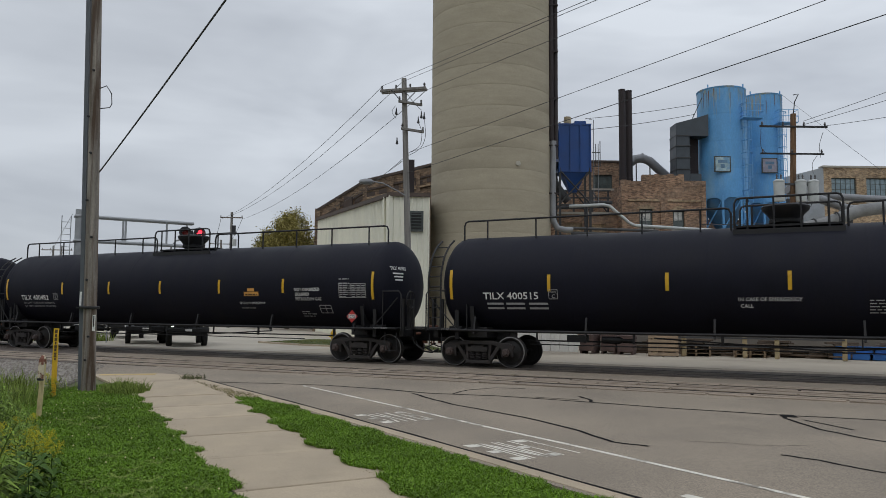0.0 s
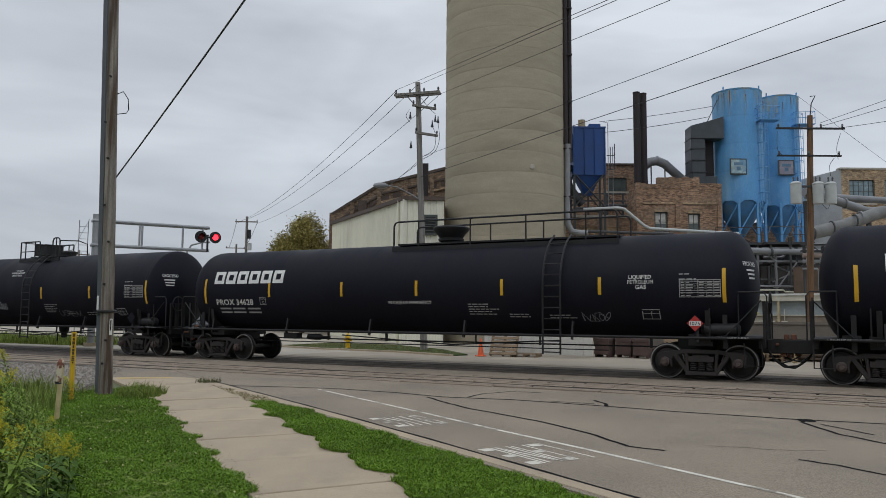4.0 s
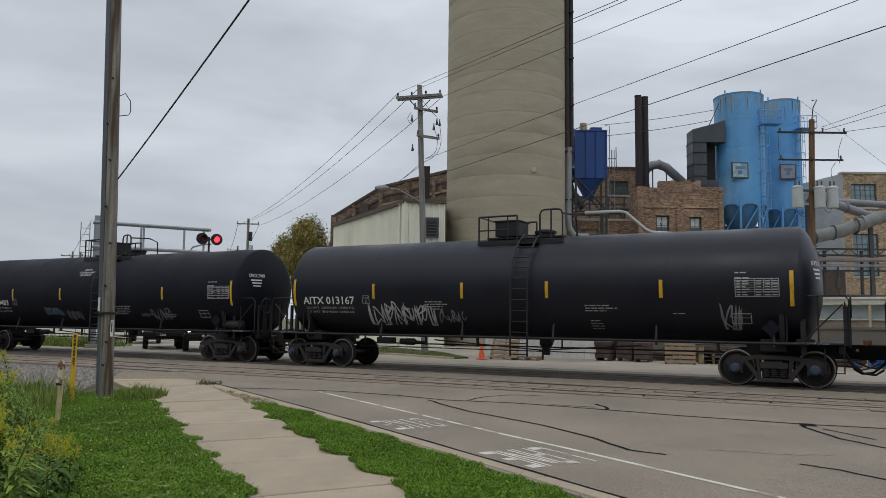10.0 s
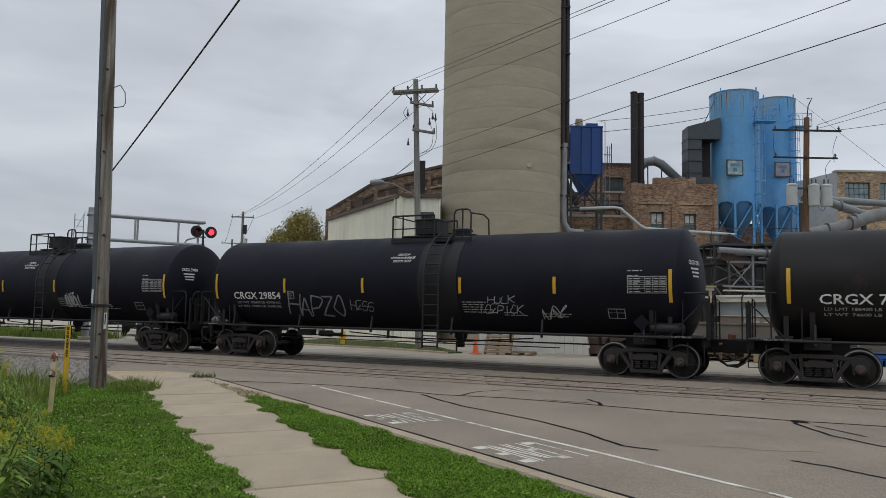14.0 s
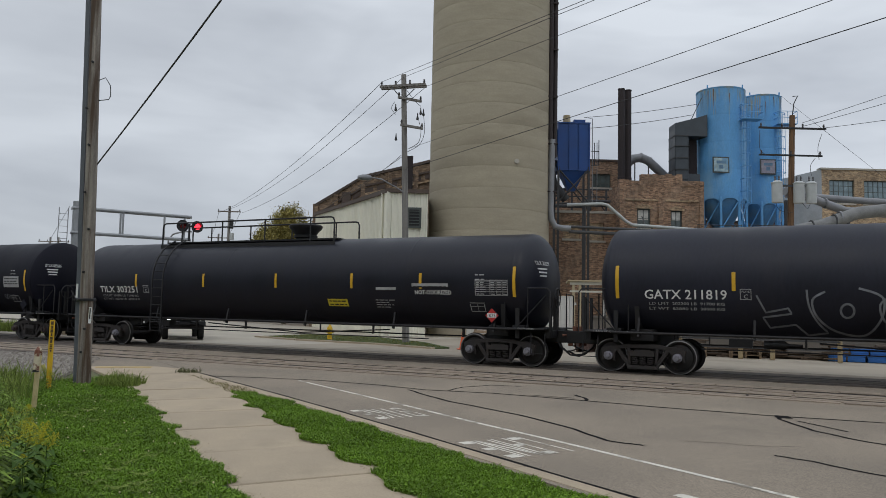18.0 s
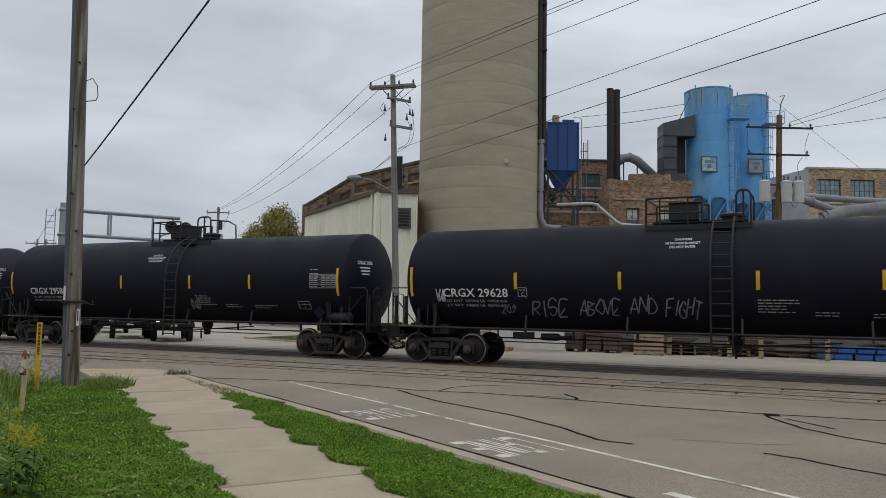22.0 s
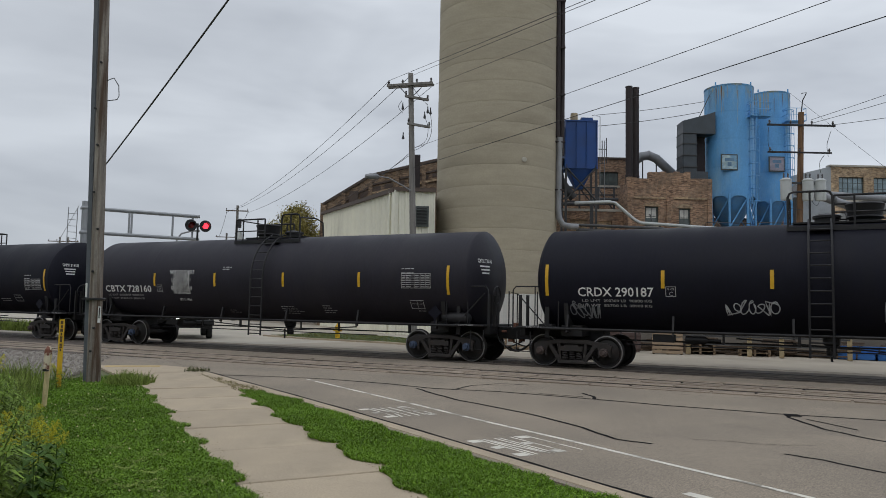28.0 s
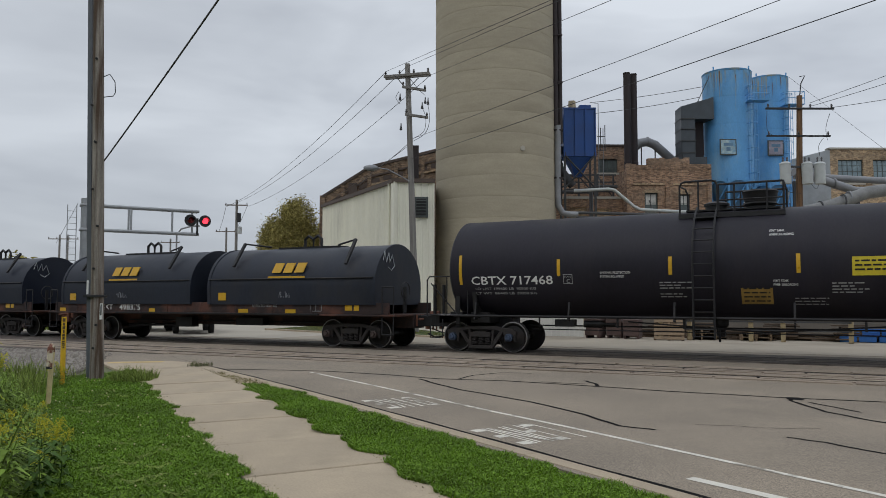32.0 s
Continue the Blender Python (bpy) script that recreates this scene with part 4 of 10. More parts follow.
GAS = [("IN CASE OF EMERGENCY", -1.06, 1.9, 0.09, 1.42), ("CALL", -1.02, 1.74, 0.09, 0.3)]
CARS = [
    dict(kind="lpg", mark="TILX 400515", label="long black pressure tank car with a full-length top railing", long_rail=True, texts=GAS, placard="red"),
    dict(kind="lpg", mark="TILX 400482", label="long black pressure tank car with an orange crest", long_rail=True, texts=[("IN CASE OF EMERGENCY", 3.5, 1.80, 0.085, 1.1), ("NOT ODORIZED", 5.85, 2.22, 0.1, 1.0), ("LIQUIFIED", 5.88, 2.07, 0.1, 0.55), ("PETROLEUM GAS", 5.88, 1.92, 0.1, 1.0)], notices=[(3.75, 2.07, 0.62, 0.14, ORANGEINK), (3.9, 2.22, 0.3, 0.1, ORANGEINK)], lines=[(3.55, 1.66, 1.0, 1), (6.0, 1.55, 0.6, 3)], placard="red"),
    dict(kind="lpg", mark="PROX 34614", label="long black pressure tank car with a big white wordmark", logo=True, mark_x=1.75, mark_z=1.9, texts=GAS + [("LIQUIFIED", 7.5, 2.85, 0.1, 0.55), ("PETROLEUM", 7.45, 2.72, 0.1, 0.62), ("GAS", 7.65, 2.59, 0.1, 0.26)], notices=[(3.22, 1.83, 0.77, 0.3, SIGNYELLOW)], lines=[(-1.0, 1.6, 0.9, 1), (-0.6, 1.74, 0.9, 1)], outlines=[(arc(3.52, 1.5, 0.26, 0.3, 60, 380) + [(3.62, 1.95)], 0.035), ([(3.85, 1.95), (3.86, 1.3), (3.95, 1.22)], 0.03), (arc(4.1, 1.52, 0.24, 0.3, 150, 420) + [(4.25, 1.98)], 0.035)], placard="red", table_at=(0.0, -0.1)),
    dict(kind="lpg", mark="PROX 34628", label="long black pressure tank car with a white wordmark and ladder", logo=True, mark_x=1.75, mark_z=1.9, texts=[("IN CASE OF EMERGENCY", -0.95, 1.92, 0.1, 1.5), ("LIQUIFIED", 6.45, 2.56, 0.1, 0.58), ("PETROLEUM", 6.42, 2.43, 0.1, 0.66), ("GAS", 6.62, 2.3, 0.1, 0.28)], tags=[(5.1, 1.45, 0.8, 0.25, "grey", 5)], placard="red", table_at=(0.5, -0.1)),
    dict(mark="CRGX 29543", label="black tank car with white graffiti dated 2016", texts=caution(-0.15), cap="capdark", sprayed=[("2016", -1.4, 1.72, 0.28, 0.68), ("BUMP2", -4.86, 1.72, 0.2, 1.1, "white"), ("TSPT!", -4.7, 1.48, 0.2, 0.95, "white"), ("DASH", -3.65, 1.6, 0.16, 0.7, "white"), ("MEME?", -3.6, 1.42, 0.16, 0.85, "white")], tags=[(-3.42, 1.75, 1.85, 0.34, "white", 8), (2.5, 1.45, 1.5, 0.3, "grey", 5), (5.6, 1.5, 0.8, 0.3, "grey", 5)], table_at=(0.45, 0.0)),
    dict(mark="AITX 013226", paint=SATIN, label="satin black tank car with blue bearing caps", cap="capblue", mark_z=2.0, mark_x=1.43, sprayed=[("2UMZZ", -4.55, 1.54, 0.2, 0.92, "white"), ("TSPT!", -4.5, 1.37, 0.15, 0.76, "white"), ("'23", -4.66, 1.25, 0.11, 0.34, "white")], outlines=[(arc(-4.1, 1.8, 0.05, 0.04, 0, 360), 0.02), (smooth_line([(-4.2, 1.3), (-4.05, 1.32), (-4.1, 1.26), (-3.8, 1.34), (-3.75, 1.28)]), 0.02)], tags=[(-5.5, 1.42, 0.6, 0.26, "grey", 6)], lines=[(-4.0, 1.99, 0.53, 2), (-6.07, 1.44, 0.5, 3), (-2.2, 2.05, 1.0, 4), (0.2, 2.95, 0.6, 2), (0.3, 1.4, 0.5, 2), (2.5, 2.0, 0.85, 3), (2.55, 1.6, 0.4, 4)]),
    dict(mark="CRGX 29621", label="black tank car with pale blue and white graffiti", texts=caution(0.34), band=True, mark_w=1.85, mark_x=2.0, lines=[(1.64, 2.05, 0.75, 5), (3.05, 1.66, 0.6, 2), (0.26, 1.22, 0.66, 3), (4.2, 1.6, 0.95, 2)], sprayed=[("SUTER", 0.0, 1.47, 0.4, 1.1, "grey"), ("*", 1.14, 1.6, 0.26, 0.26, "grey"), ("GE", 1.4, 1.37, 0.42, 0.52, "grey"), ("DOECH", 2.62, 1.78, 0.34, 1.1, "white")], outlines=[(arc(3.15, 2.26, 0.13, 0.05, 0, 360), 0.03), (smooth_line([(2.5, 2.12), (2.46, 1.98), (2.6, 1.9), (2.52, 1.78), (2.66, 1.8)]), 0.03)], tags=[(-4.74, 1.32, 1.05, 0.55, "grey", 7), (-3.35, 1.68, 1.8, 0.34, "teal", 9), (5.6, 1.75, 1.2, 0.35, "teal", 7)], table_at=(0.45, 0.0)),
    dict(mark="AITX 013167", paint=SATIN, label="satin black tank car with jagged white graffiti", cap="capblue", mark_z=2.0, mark_x=1.43, tags=[(-4.7, 1.35, 2.4, 0.75, "white", 16), (-2.2, 1.45, 0.9, 0.4, "grey", 6), (5.75, 1.35, 0.5, 0.7, "grey", 4)], lines=[(-2.6, 2.05, 1.0, 4), (2.3, 1.95, 0.95, 3), (2.4, 1.55, 0.4, 4), (4.6, 1.75, 0.4, 1)]),
    dict(mark="CRGX 29483", label="black tank car with small pale blue graffiti", texts=caution(-0.07), mark_w=1.87, tags=[(-2.52, 1.55, 1.05, 0.32, "teal", 8), (-1.26, 1.35, 0.9, 0.42, "grey", 7), (-7.55, 1.45, 0.6, 0.3, "white", 5), (3.6, 1.4, 1.0, 0.5, "grey", 6)], table_at=(0.45, 0.0)),
    dict(mark="CRGX 7465", label="rust-streaked black tank car with a purple tag", paint=RUSTY, band_paint=BANDSTREAK, band=True, valves=True, low=0.2, band_left=1.25, band_right=1.05, mark_x=1.7, tags=[(-4.0, 1.55, 0.6, 0.3, "grey", 5), (3.9, 1.4, 0.6, 0.5, "grey", 5), (4.95, 1.3, 0.55, 0.6, "purple", 9), (6.0, 1.5, 0.8, 0.25, "white", 5)], lines=[(1.2, 1.95, 0.5, 2)], table_at=(0.45, -0.45)),
    dict(mark="CRGX 29854", label="black tank car covered with large pale graffiti", texts=caution(-0.31), band=True, mark_x=1.66, sprayed=[("HULK", 2.55, 1.9, 0.18, 0.85, "white"), ("ICEPICK", 2.2, 1.6, 0.24, 1.4, "white"), ("HAPZO", -4.7, 1.42, 0.62, 2.3, "grey"), ("HESS", -2.18, 1.62, 0.3, 0.85, "grey")], tags=[(4.07, 1.45, 0.8, 0.42, "white", 4)], table_at=(0.45, 0.0)),
    dict(mark="CRGX 29488", label="black tank car with a white throw-up tag", texts=caution(-0.15), band=True, tags=[(2.2, 1.55, 0.8, 0.6, "white", 9), (-4.9, 1.35, 0.6, 0.7, "grey", 6)], table_at=(0.45, 0.0)),
    dict(mark="GATX 211819", cap="cappale", label="worn satin black tank car with huge grey outline graffiti", paint=WORN, notices=[(4.35, 1.98, 0.76, 0.3, SIGNYELLOW)], placard="white", mark_x=1.76, low=0.12, lines=[(3.14, 1.72, 0.98, 2), (3.14, 1.52, 0.7, 3), (4.27, 1.72, 0.7, 2), (5.05, 1.73, 0.8, 2), (7.38, 1.66, 0.4, 4)], outlines=[
        ([(-4.12, 2.06), (-3.92, 1.65), (-3.42, 1.76), (-3.35, 1.63), (-3.99, 1.53), (-3.84, 1.28), (-3.27, 1.37), (-3.0, 1.12), (-2.56, 1.19)], 0.045), (smooth_line([(-3.02, 2.2), (-2.97, 1.8), (-2.8, 1.45), (-2.59, 1.22)]), 0.045),
        (smooth_line([(-2.63, 2.16), (-2.9, 1.96), (-2.8, 1.56), (-2.41, 1.24), (-1.82, 1.15), (-1.5, 1.51), (-1.43, 1.94), (-1.58, 2.12), (-1.94, 2.24)]), 0.05), (arc(-2.17, 1.72, 0.14, 0.16, 0, 360), 0.05), (smooth_line([(-1.31, 2.05), (-1.51, 1.87), (-1.42, 1.51), (-1.01, 1.21), (-0.53, 1.13)]), 0.045),
        (arc(-0.84, 1.82, 0.08, 0.09, 0, 360), 0.03), (smooth_line([(-0.98, 1.59), (-0.73, 1.39), (-0.54, 1.46), (-0.62, 1.63), (-0.31, 1.74), (-0.03, 1.47), (-0.1, 1.16), (-0.37, 1.15)]), 0.03), (smooth_line([(-0.48, 2.09), (-0.33, 1.95), (-0.43, 1.78)]), 0.03), ([(-0.18, 2.01), (0.38, 1.79), (0.35, 1.51), (-0.05, 1.55), (-0.19, 1.71), (-0.18, 2.01)], 0.035), ([(-0.05, 1.5), (0.43, 1.41), (0.41, 1.17), (-0.07, 1.37)], 0.03)],
        tags=[(-0.5, 1.22, 0.34, 0.36, "grey", 9)], sprayed=[("VRU", 5.66, 1.84, 0.3, 0.92, "white")], texts=[("SR-8754", 5.03, 1.81, 0.11, 0.6)], table_at=(0.35, -0.1), box_x=0.2),
    dict(kind="lpg", mark="TILX 303251", paint=SATIN, label="long black pressure tank car with streaked top coating", texts=[("NOT-ODORIZED", 5.6, 2.0, 0.12, 1.2)], lines=[(4.2, 1.8, 0.76, 4)], notices=[(4.25, 2.12, 0.7, 0.08, DIMINK), (2.41, 1.6, 0.75, 0.26, SIGNYELLOW), (5.5, 2.22, 1.2, 0.1, DIMINK)], placard="red", cap="cappale", mark_w=1.95, box_x=-0.2, table_at=(0.33, -0.2)),
    dict(mark="UTLX 682605", label="black tank car with orange lettering", ink=ORANGEINK, round=True, mark_x=1.85, texts=[], tags=[(0.35, 1.95, 0.5, 0.42, "white", 6), (-2.38, 1.55, 0.85, 0.36, "white", 6), (5.6, 1.6, 0.6, 0.25, "grey", 5)], notices=[(5.7, 2.1, 0.95, 0.44, DIMINK)], table=False),
    dict(mark="CRGX 29628", label="black tank car with long grey scrawled graffiti", texts=caution(0.0, 3.32), sprayed=[("209", -4.95, 1.5, 0.22, 0.45, "grey"), ("RISE", -4.05, 1.45, 0.42, 1.0, "grey"), ("ABOVE", -2.7, 1.5, 0.38, 1.1, "grey"), ("AND", -1.36, 1.55, 0.38, 0.72, "grey"), ("FIGHT", -0.45, 1.45, 0.44, 0.85, "grey")], tags=[(-6.9, 1.8, 0.3, 0.4, "white", 5), (5.2, 1.5, 0.5, 0.3, "grey", 5)], table_at=(0.45, 0.0)),
    dict(mark="CRGX 29588", label="plain matt black tank car", texts=caution(-0.2), tags=[(-4.7, 1.55, 1.3, 0.2, "grey", 7), (1.45, 1.45, 0.4, 0.4, "grey", 4)], table_at=(0.45, 0.0)),
    dict(mark="TILX 292923", label="faded slate-black tank car with repeated white tag lettering", paint=SLATE, texts=caution(0.37, 2.92) + [("AAR ST-470", 4.5, 1.95, 0.1, 0.8)], sprayed=[("TERM!", -4.09, 1.5, 0.3, 1.15), ("TERM!", 2.8, 1.78, 0.3, 1.35)], notices=[(-2.31, 1.5, 0.7, 0.26, SIGNAGED), (0.02, 1.2, 0.75, 0.46, SIGNAGED)], cap="capblue", mark_w=1.87, low=0.08, table_at=(0.3, -0.1)),
    dict(mark="CRGX 29280", label="weathered grey tank car with a banded middle", paint=GREY, band_paint=GREYBAND, band=True, valves=True, mark_x=1.6, low=0.1, box_x=-1.0, band_left=0.35),
    dict(mark="CRDX 290187", label="matt black tank car with many white tags", round=True, mark_x=1.9, low=0.15, tags=[(-6.9, 1.35, 0.8, 0.45, "grey", 6), (-2.9, 1.5, 1.2, 0.4, "white", 7), (0.5, 1.4, 0.8, 0.6, "grey", 4), (2.1, 1.2, 1.5, 0.6, "grey", 6), (5.0, 1.35, 1.2, 0.3, "grey", 6)], sprayed=[("KTA", 3.95, 1.42, 0.4, 0.75)], texts=[("AAR ST-445", 4.9, 1.98, 0.1, 0.8)], notices=[(1.35, 1.2, 0.7, 0.36, SIGNAGED)]),
    dict(mark="CBTX 728160", shell=8.35, label="faded brownish black tank car with flammable-liquid stencil", paint=BROWNBLACK, round=True, mark_x=1.4, cap="capblue", texts=[("NOT FOR CLASS 3", -3.8, 2.6, 0.12, 1.15), ("FLAMMABLE", -3.6, 2.46, 0.12, 0.75), ("LIQUIDS WITH", -3.7, 2.32, 0.12, 0.9), ("API GRAVITY", -3.65, 2.18, 0.12, 0.8), ("GREATER THAN", -3.75, 2.04, 0.12, 1.0), ("50 DEGREES", -3.65, 1.9, 0.12, 0.8), ("SPI 1/1961", -3.45, 1.66, 0.09, 0.55)], lines=[(-1.35, 2.8, 0.5, 2), (-1.35, 1.35, 0.45, 2), (1.0, 1.5, 0.9, 4), (2.7, 1.55, 0.55, 4), (6.2, 1.45, 0.35, 1)], mark_w=2.4, low=0.08, table_at=(-0.34, -0.05)),
    dict(mark="SHPX 214183", shell=7.92, label="black tank car with a tall ladder and faded notice", round=True, mark_x=1.95, mark_z=1.76, notices=[(-0.1, 1.15, 0.7, 0.2, SIGNAGED), (-3.8, 1.6, 1.9, 0.16, BROWNBLACK)], table_at=(-0.1, -0.2), box_x=-1.2),
    dict(mark="CBTX 717468", label="brownish black tank car with a bright yellow notice", paint=BROWNBLACK, shell=8.12, round=True, mark_x=1.5, notices=[(2.62, 2.08, 0.8, 0.44, SIGNYELLOW), (0.2, 1.42, 0.72, 0.48, SIGNAGED)], cap="capblue", texts=[("THERMAL PROTECTION", -3.28, 2.2, 0.065, 0.8), ("SYSTEM EQUIPPED", -3.28, 2.1, 0.065, 0.64), ("VENT TANK", 0.86, 3.17, 0.065, 0.35), ("WHEN UNLOADING", 0.86, 3.07, 0.065, 0.55), ("VENT TANK", 0.93, 1.95, 0.06, 0.35), ("WHEN UNLOADING", 0.93, 1.86, 0.06, 0.55)], lines=[(-1.75, 1.95, 0.85, 3), (-1.75, 1.66, 0.8, 2), (1.4, 1.55, 0.75, 3), (2.2, 1.9, 0.8, 4)], mark_w=2.45, low=0.12, table_at=(-0.15, 0.0)),
]
STRIPS = {15: [-7.67, -4.43, -1.56, 1.77, 4.42, 7.6], 16: [-7.75, -4.5, -1.72, 1.55, 4.15, 7.6], 0: [-8.87, -5.9, -2.75, 0.1, 2.8, 5.5, 8.87], 1: [-8.76, -5.38, -2.78, -0.14, 2.65, 5.39, 8.82], 2: [-8.7, -5.62, -3.0, -0.26, 2.54, 4.99, 8.5], 3: [-8.5, -5.62, -2.68, 0.05, 2.84, 5.67, 8.81], 4: [-7.65, -4.33, -1.48, 1.67, 4.58, 7.71], 5: [-7.45, -4.39, -1.34, 1.31, 4.38, 7.43], 6: [-7.7, -4.57, -2.03, 1.49, 4.04, 7.59], 7: [-7.45, -4.39, -1.35, 1.25, 4.33, 7.38], 8: [-7.7, -4.45, -1.42, 1.51, 4.32, 7.65], 9: [-7.5, -4.28, -1.39, 1.27, 4.17, 7.55], 10: [-7.66, -4.7, -1.65, 1.71, 4.57, 7.65], 12: [-7.49, -4.63, -1.34, 1.51, 4.27, 7.65], 13: [-8.7, -5.97, -2.72, 0.42, 3.37, 5.79, 8.75], 14: [-7.43, -4.33, -1.5, 1.0, 3.84, 7.0], 17: [-7.7, -4.59, -1.46, 1.69, 4.56, 7.52], 18: [-7.7, -4.76, -2.0, 1.14, 4.24, 7.57], 19: [-7.52, -4.41, -1.84, 1.51, 4.03, 7.5], 20: [-7.8, -4.56, -1.68, 1.29, 4.25, 7.34], 21: [-7.66, -4.79, -1.77, 1.26, 4.28, 7.22], 22: [-7.38, -4.42, -1.46, 1.5, 4.43, 7.41]}
TOPS = {0: (None, 0, -1.17, 1.3), 1: (None, 0, -1.2, 1.51), 2: (-4.52, -0.18, -5.27, 0.79), 3: (4.38, 0.5, -1.16, 6.0), 4: (0.95, -0.09, -0.86, 1.7), 5: (0.5, -0.3, -1.0, 1.4), 6: (-0.55, 0.4, -1.3, 1.9), 7: (0.5, -0.4, -1.13, 1.48), 8: (0.95, -0.1, -0.95, 1.7), 9: (-0.24, 0.5, -0.9, 1.5), 10: (0.84, -0.05, -1.03, 1.7), 11: (0.95, -0.1, -1.1, 1.75), 12: (0.91, -0.05, -0.9, 2.0), 13: (-4.72, 0.5, -5.45, 2.2), 14: (0.3, -0.7, -2.1, 1.5), 15: (0.95, -0.08, -1.0, 1.6), 16: (0.86, -0.15, -0.99, 1.76), 17: (-0.72, 0.19, -1.5, 0.96), 18: (0.0, 0.5, -0.9, 1.5), 19: (-0.79, 0.2, -1.5, 1.3), 20: (0.32, -0.6, -1.39, 1.4), 21: (-0.66, 0.45, -1.35, 1.15), 22: (-0.64, 0.6, -1.3, 1.2)}  # ladder, manway, ends of the safety rail
WEIGHTS = {4: ('206900 LB', '93800 KG', '79100 LB', '35900 KG'), 22: ('199600 LB', '90500 KG', '86400 LB', '39200 KG'), 6: ('207300 LB', '94000 KG', '78700 LB', '35700 KG'), 5: ('205100 LB', '93000 KG', '80900 LB', '36700 KG'), 7: ('205600', '93250 KG', '80400', '36450 KG'), 8: ('206800 LB', '93 800 KG', '79200 LB', '35 900 KG'), 9: ('188400 LB', '85450 KG', '74600 LB', '33850 KG'), 10: ('206600 LB', '93700 KG', '79400 LB', '36000 KG'), 11: ('207100 LB', '93900 KG', '78900 LB', '35800 KG'), 12: ('202200 LB', '91700 KG', '83880 LB', '38000 KG'), 13: ('156700 LB', '71100 KG', '106300 LB', '48200 KG'), 16: ('207300 LB', '94000 KG', '78700 LB', '35700 KG'), 17: ('206100 LB', '93450 KG', '79900 LB', '36250 KG'), 19: ('200300 LB', '90800 KG', '85700 LB', '38900 KG'), 20: ('200200 LB', '90800 KG', '85800 LB', '38900 KG'), 21: ('202200 LB', '91700 KG', '83800 LB', '38000 KG'), 1: ('154700 LB', '70150 KG', '108300 LB', '49150 KG'), 2: ('154700 LB', '70 200 KG', '108300 LB', '49 100 KG'), 14: ('206400 LB', '93 600 KG', '80500 LB', '36 500 KG'), 15: ('207200 LB', '93950 KG', '78800 LB', '35750 KG')}
OFFSETS = [0.0, 20.38, 40.76, 61.14, 80.27, 98.15, 116.03, 133.91, 151.79, 169.67, 187.55, 205.43, 223.31, 242.44, 261.57, 279.45, 297.33, 315.21, 333.09, 350.97, 368.85, 386.73, 404.61, 422.14, 439.05]


def wordmark(car, F):
    """A maker's big white name, kept as plain blocks."""
    x, z = -8.1, 2.62
    for i in range(6):
        part("wordmark_block", F.frame_box(x + i * 0.52, z, 0.44, 0.44, 0.12), WHITEINK, car, "white painted block", smooth=None)


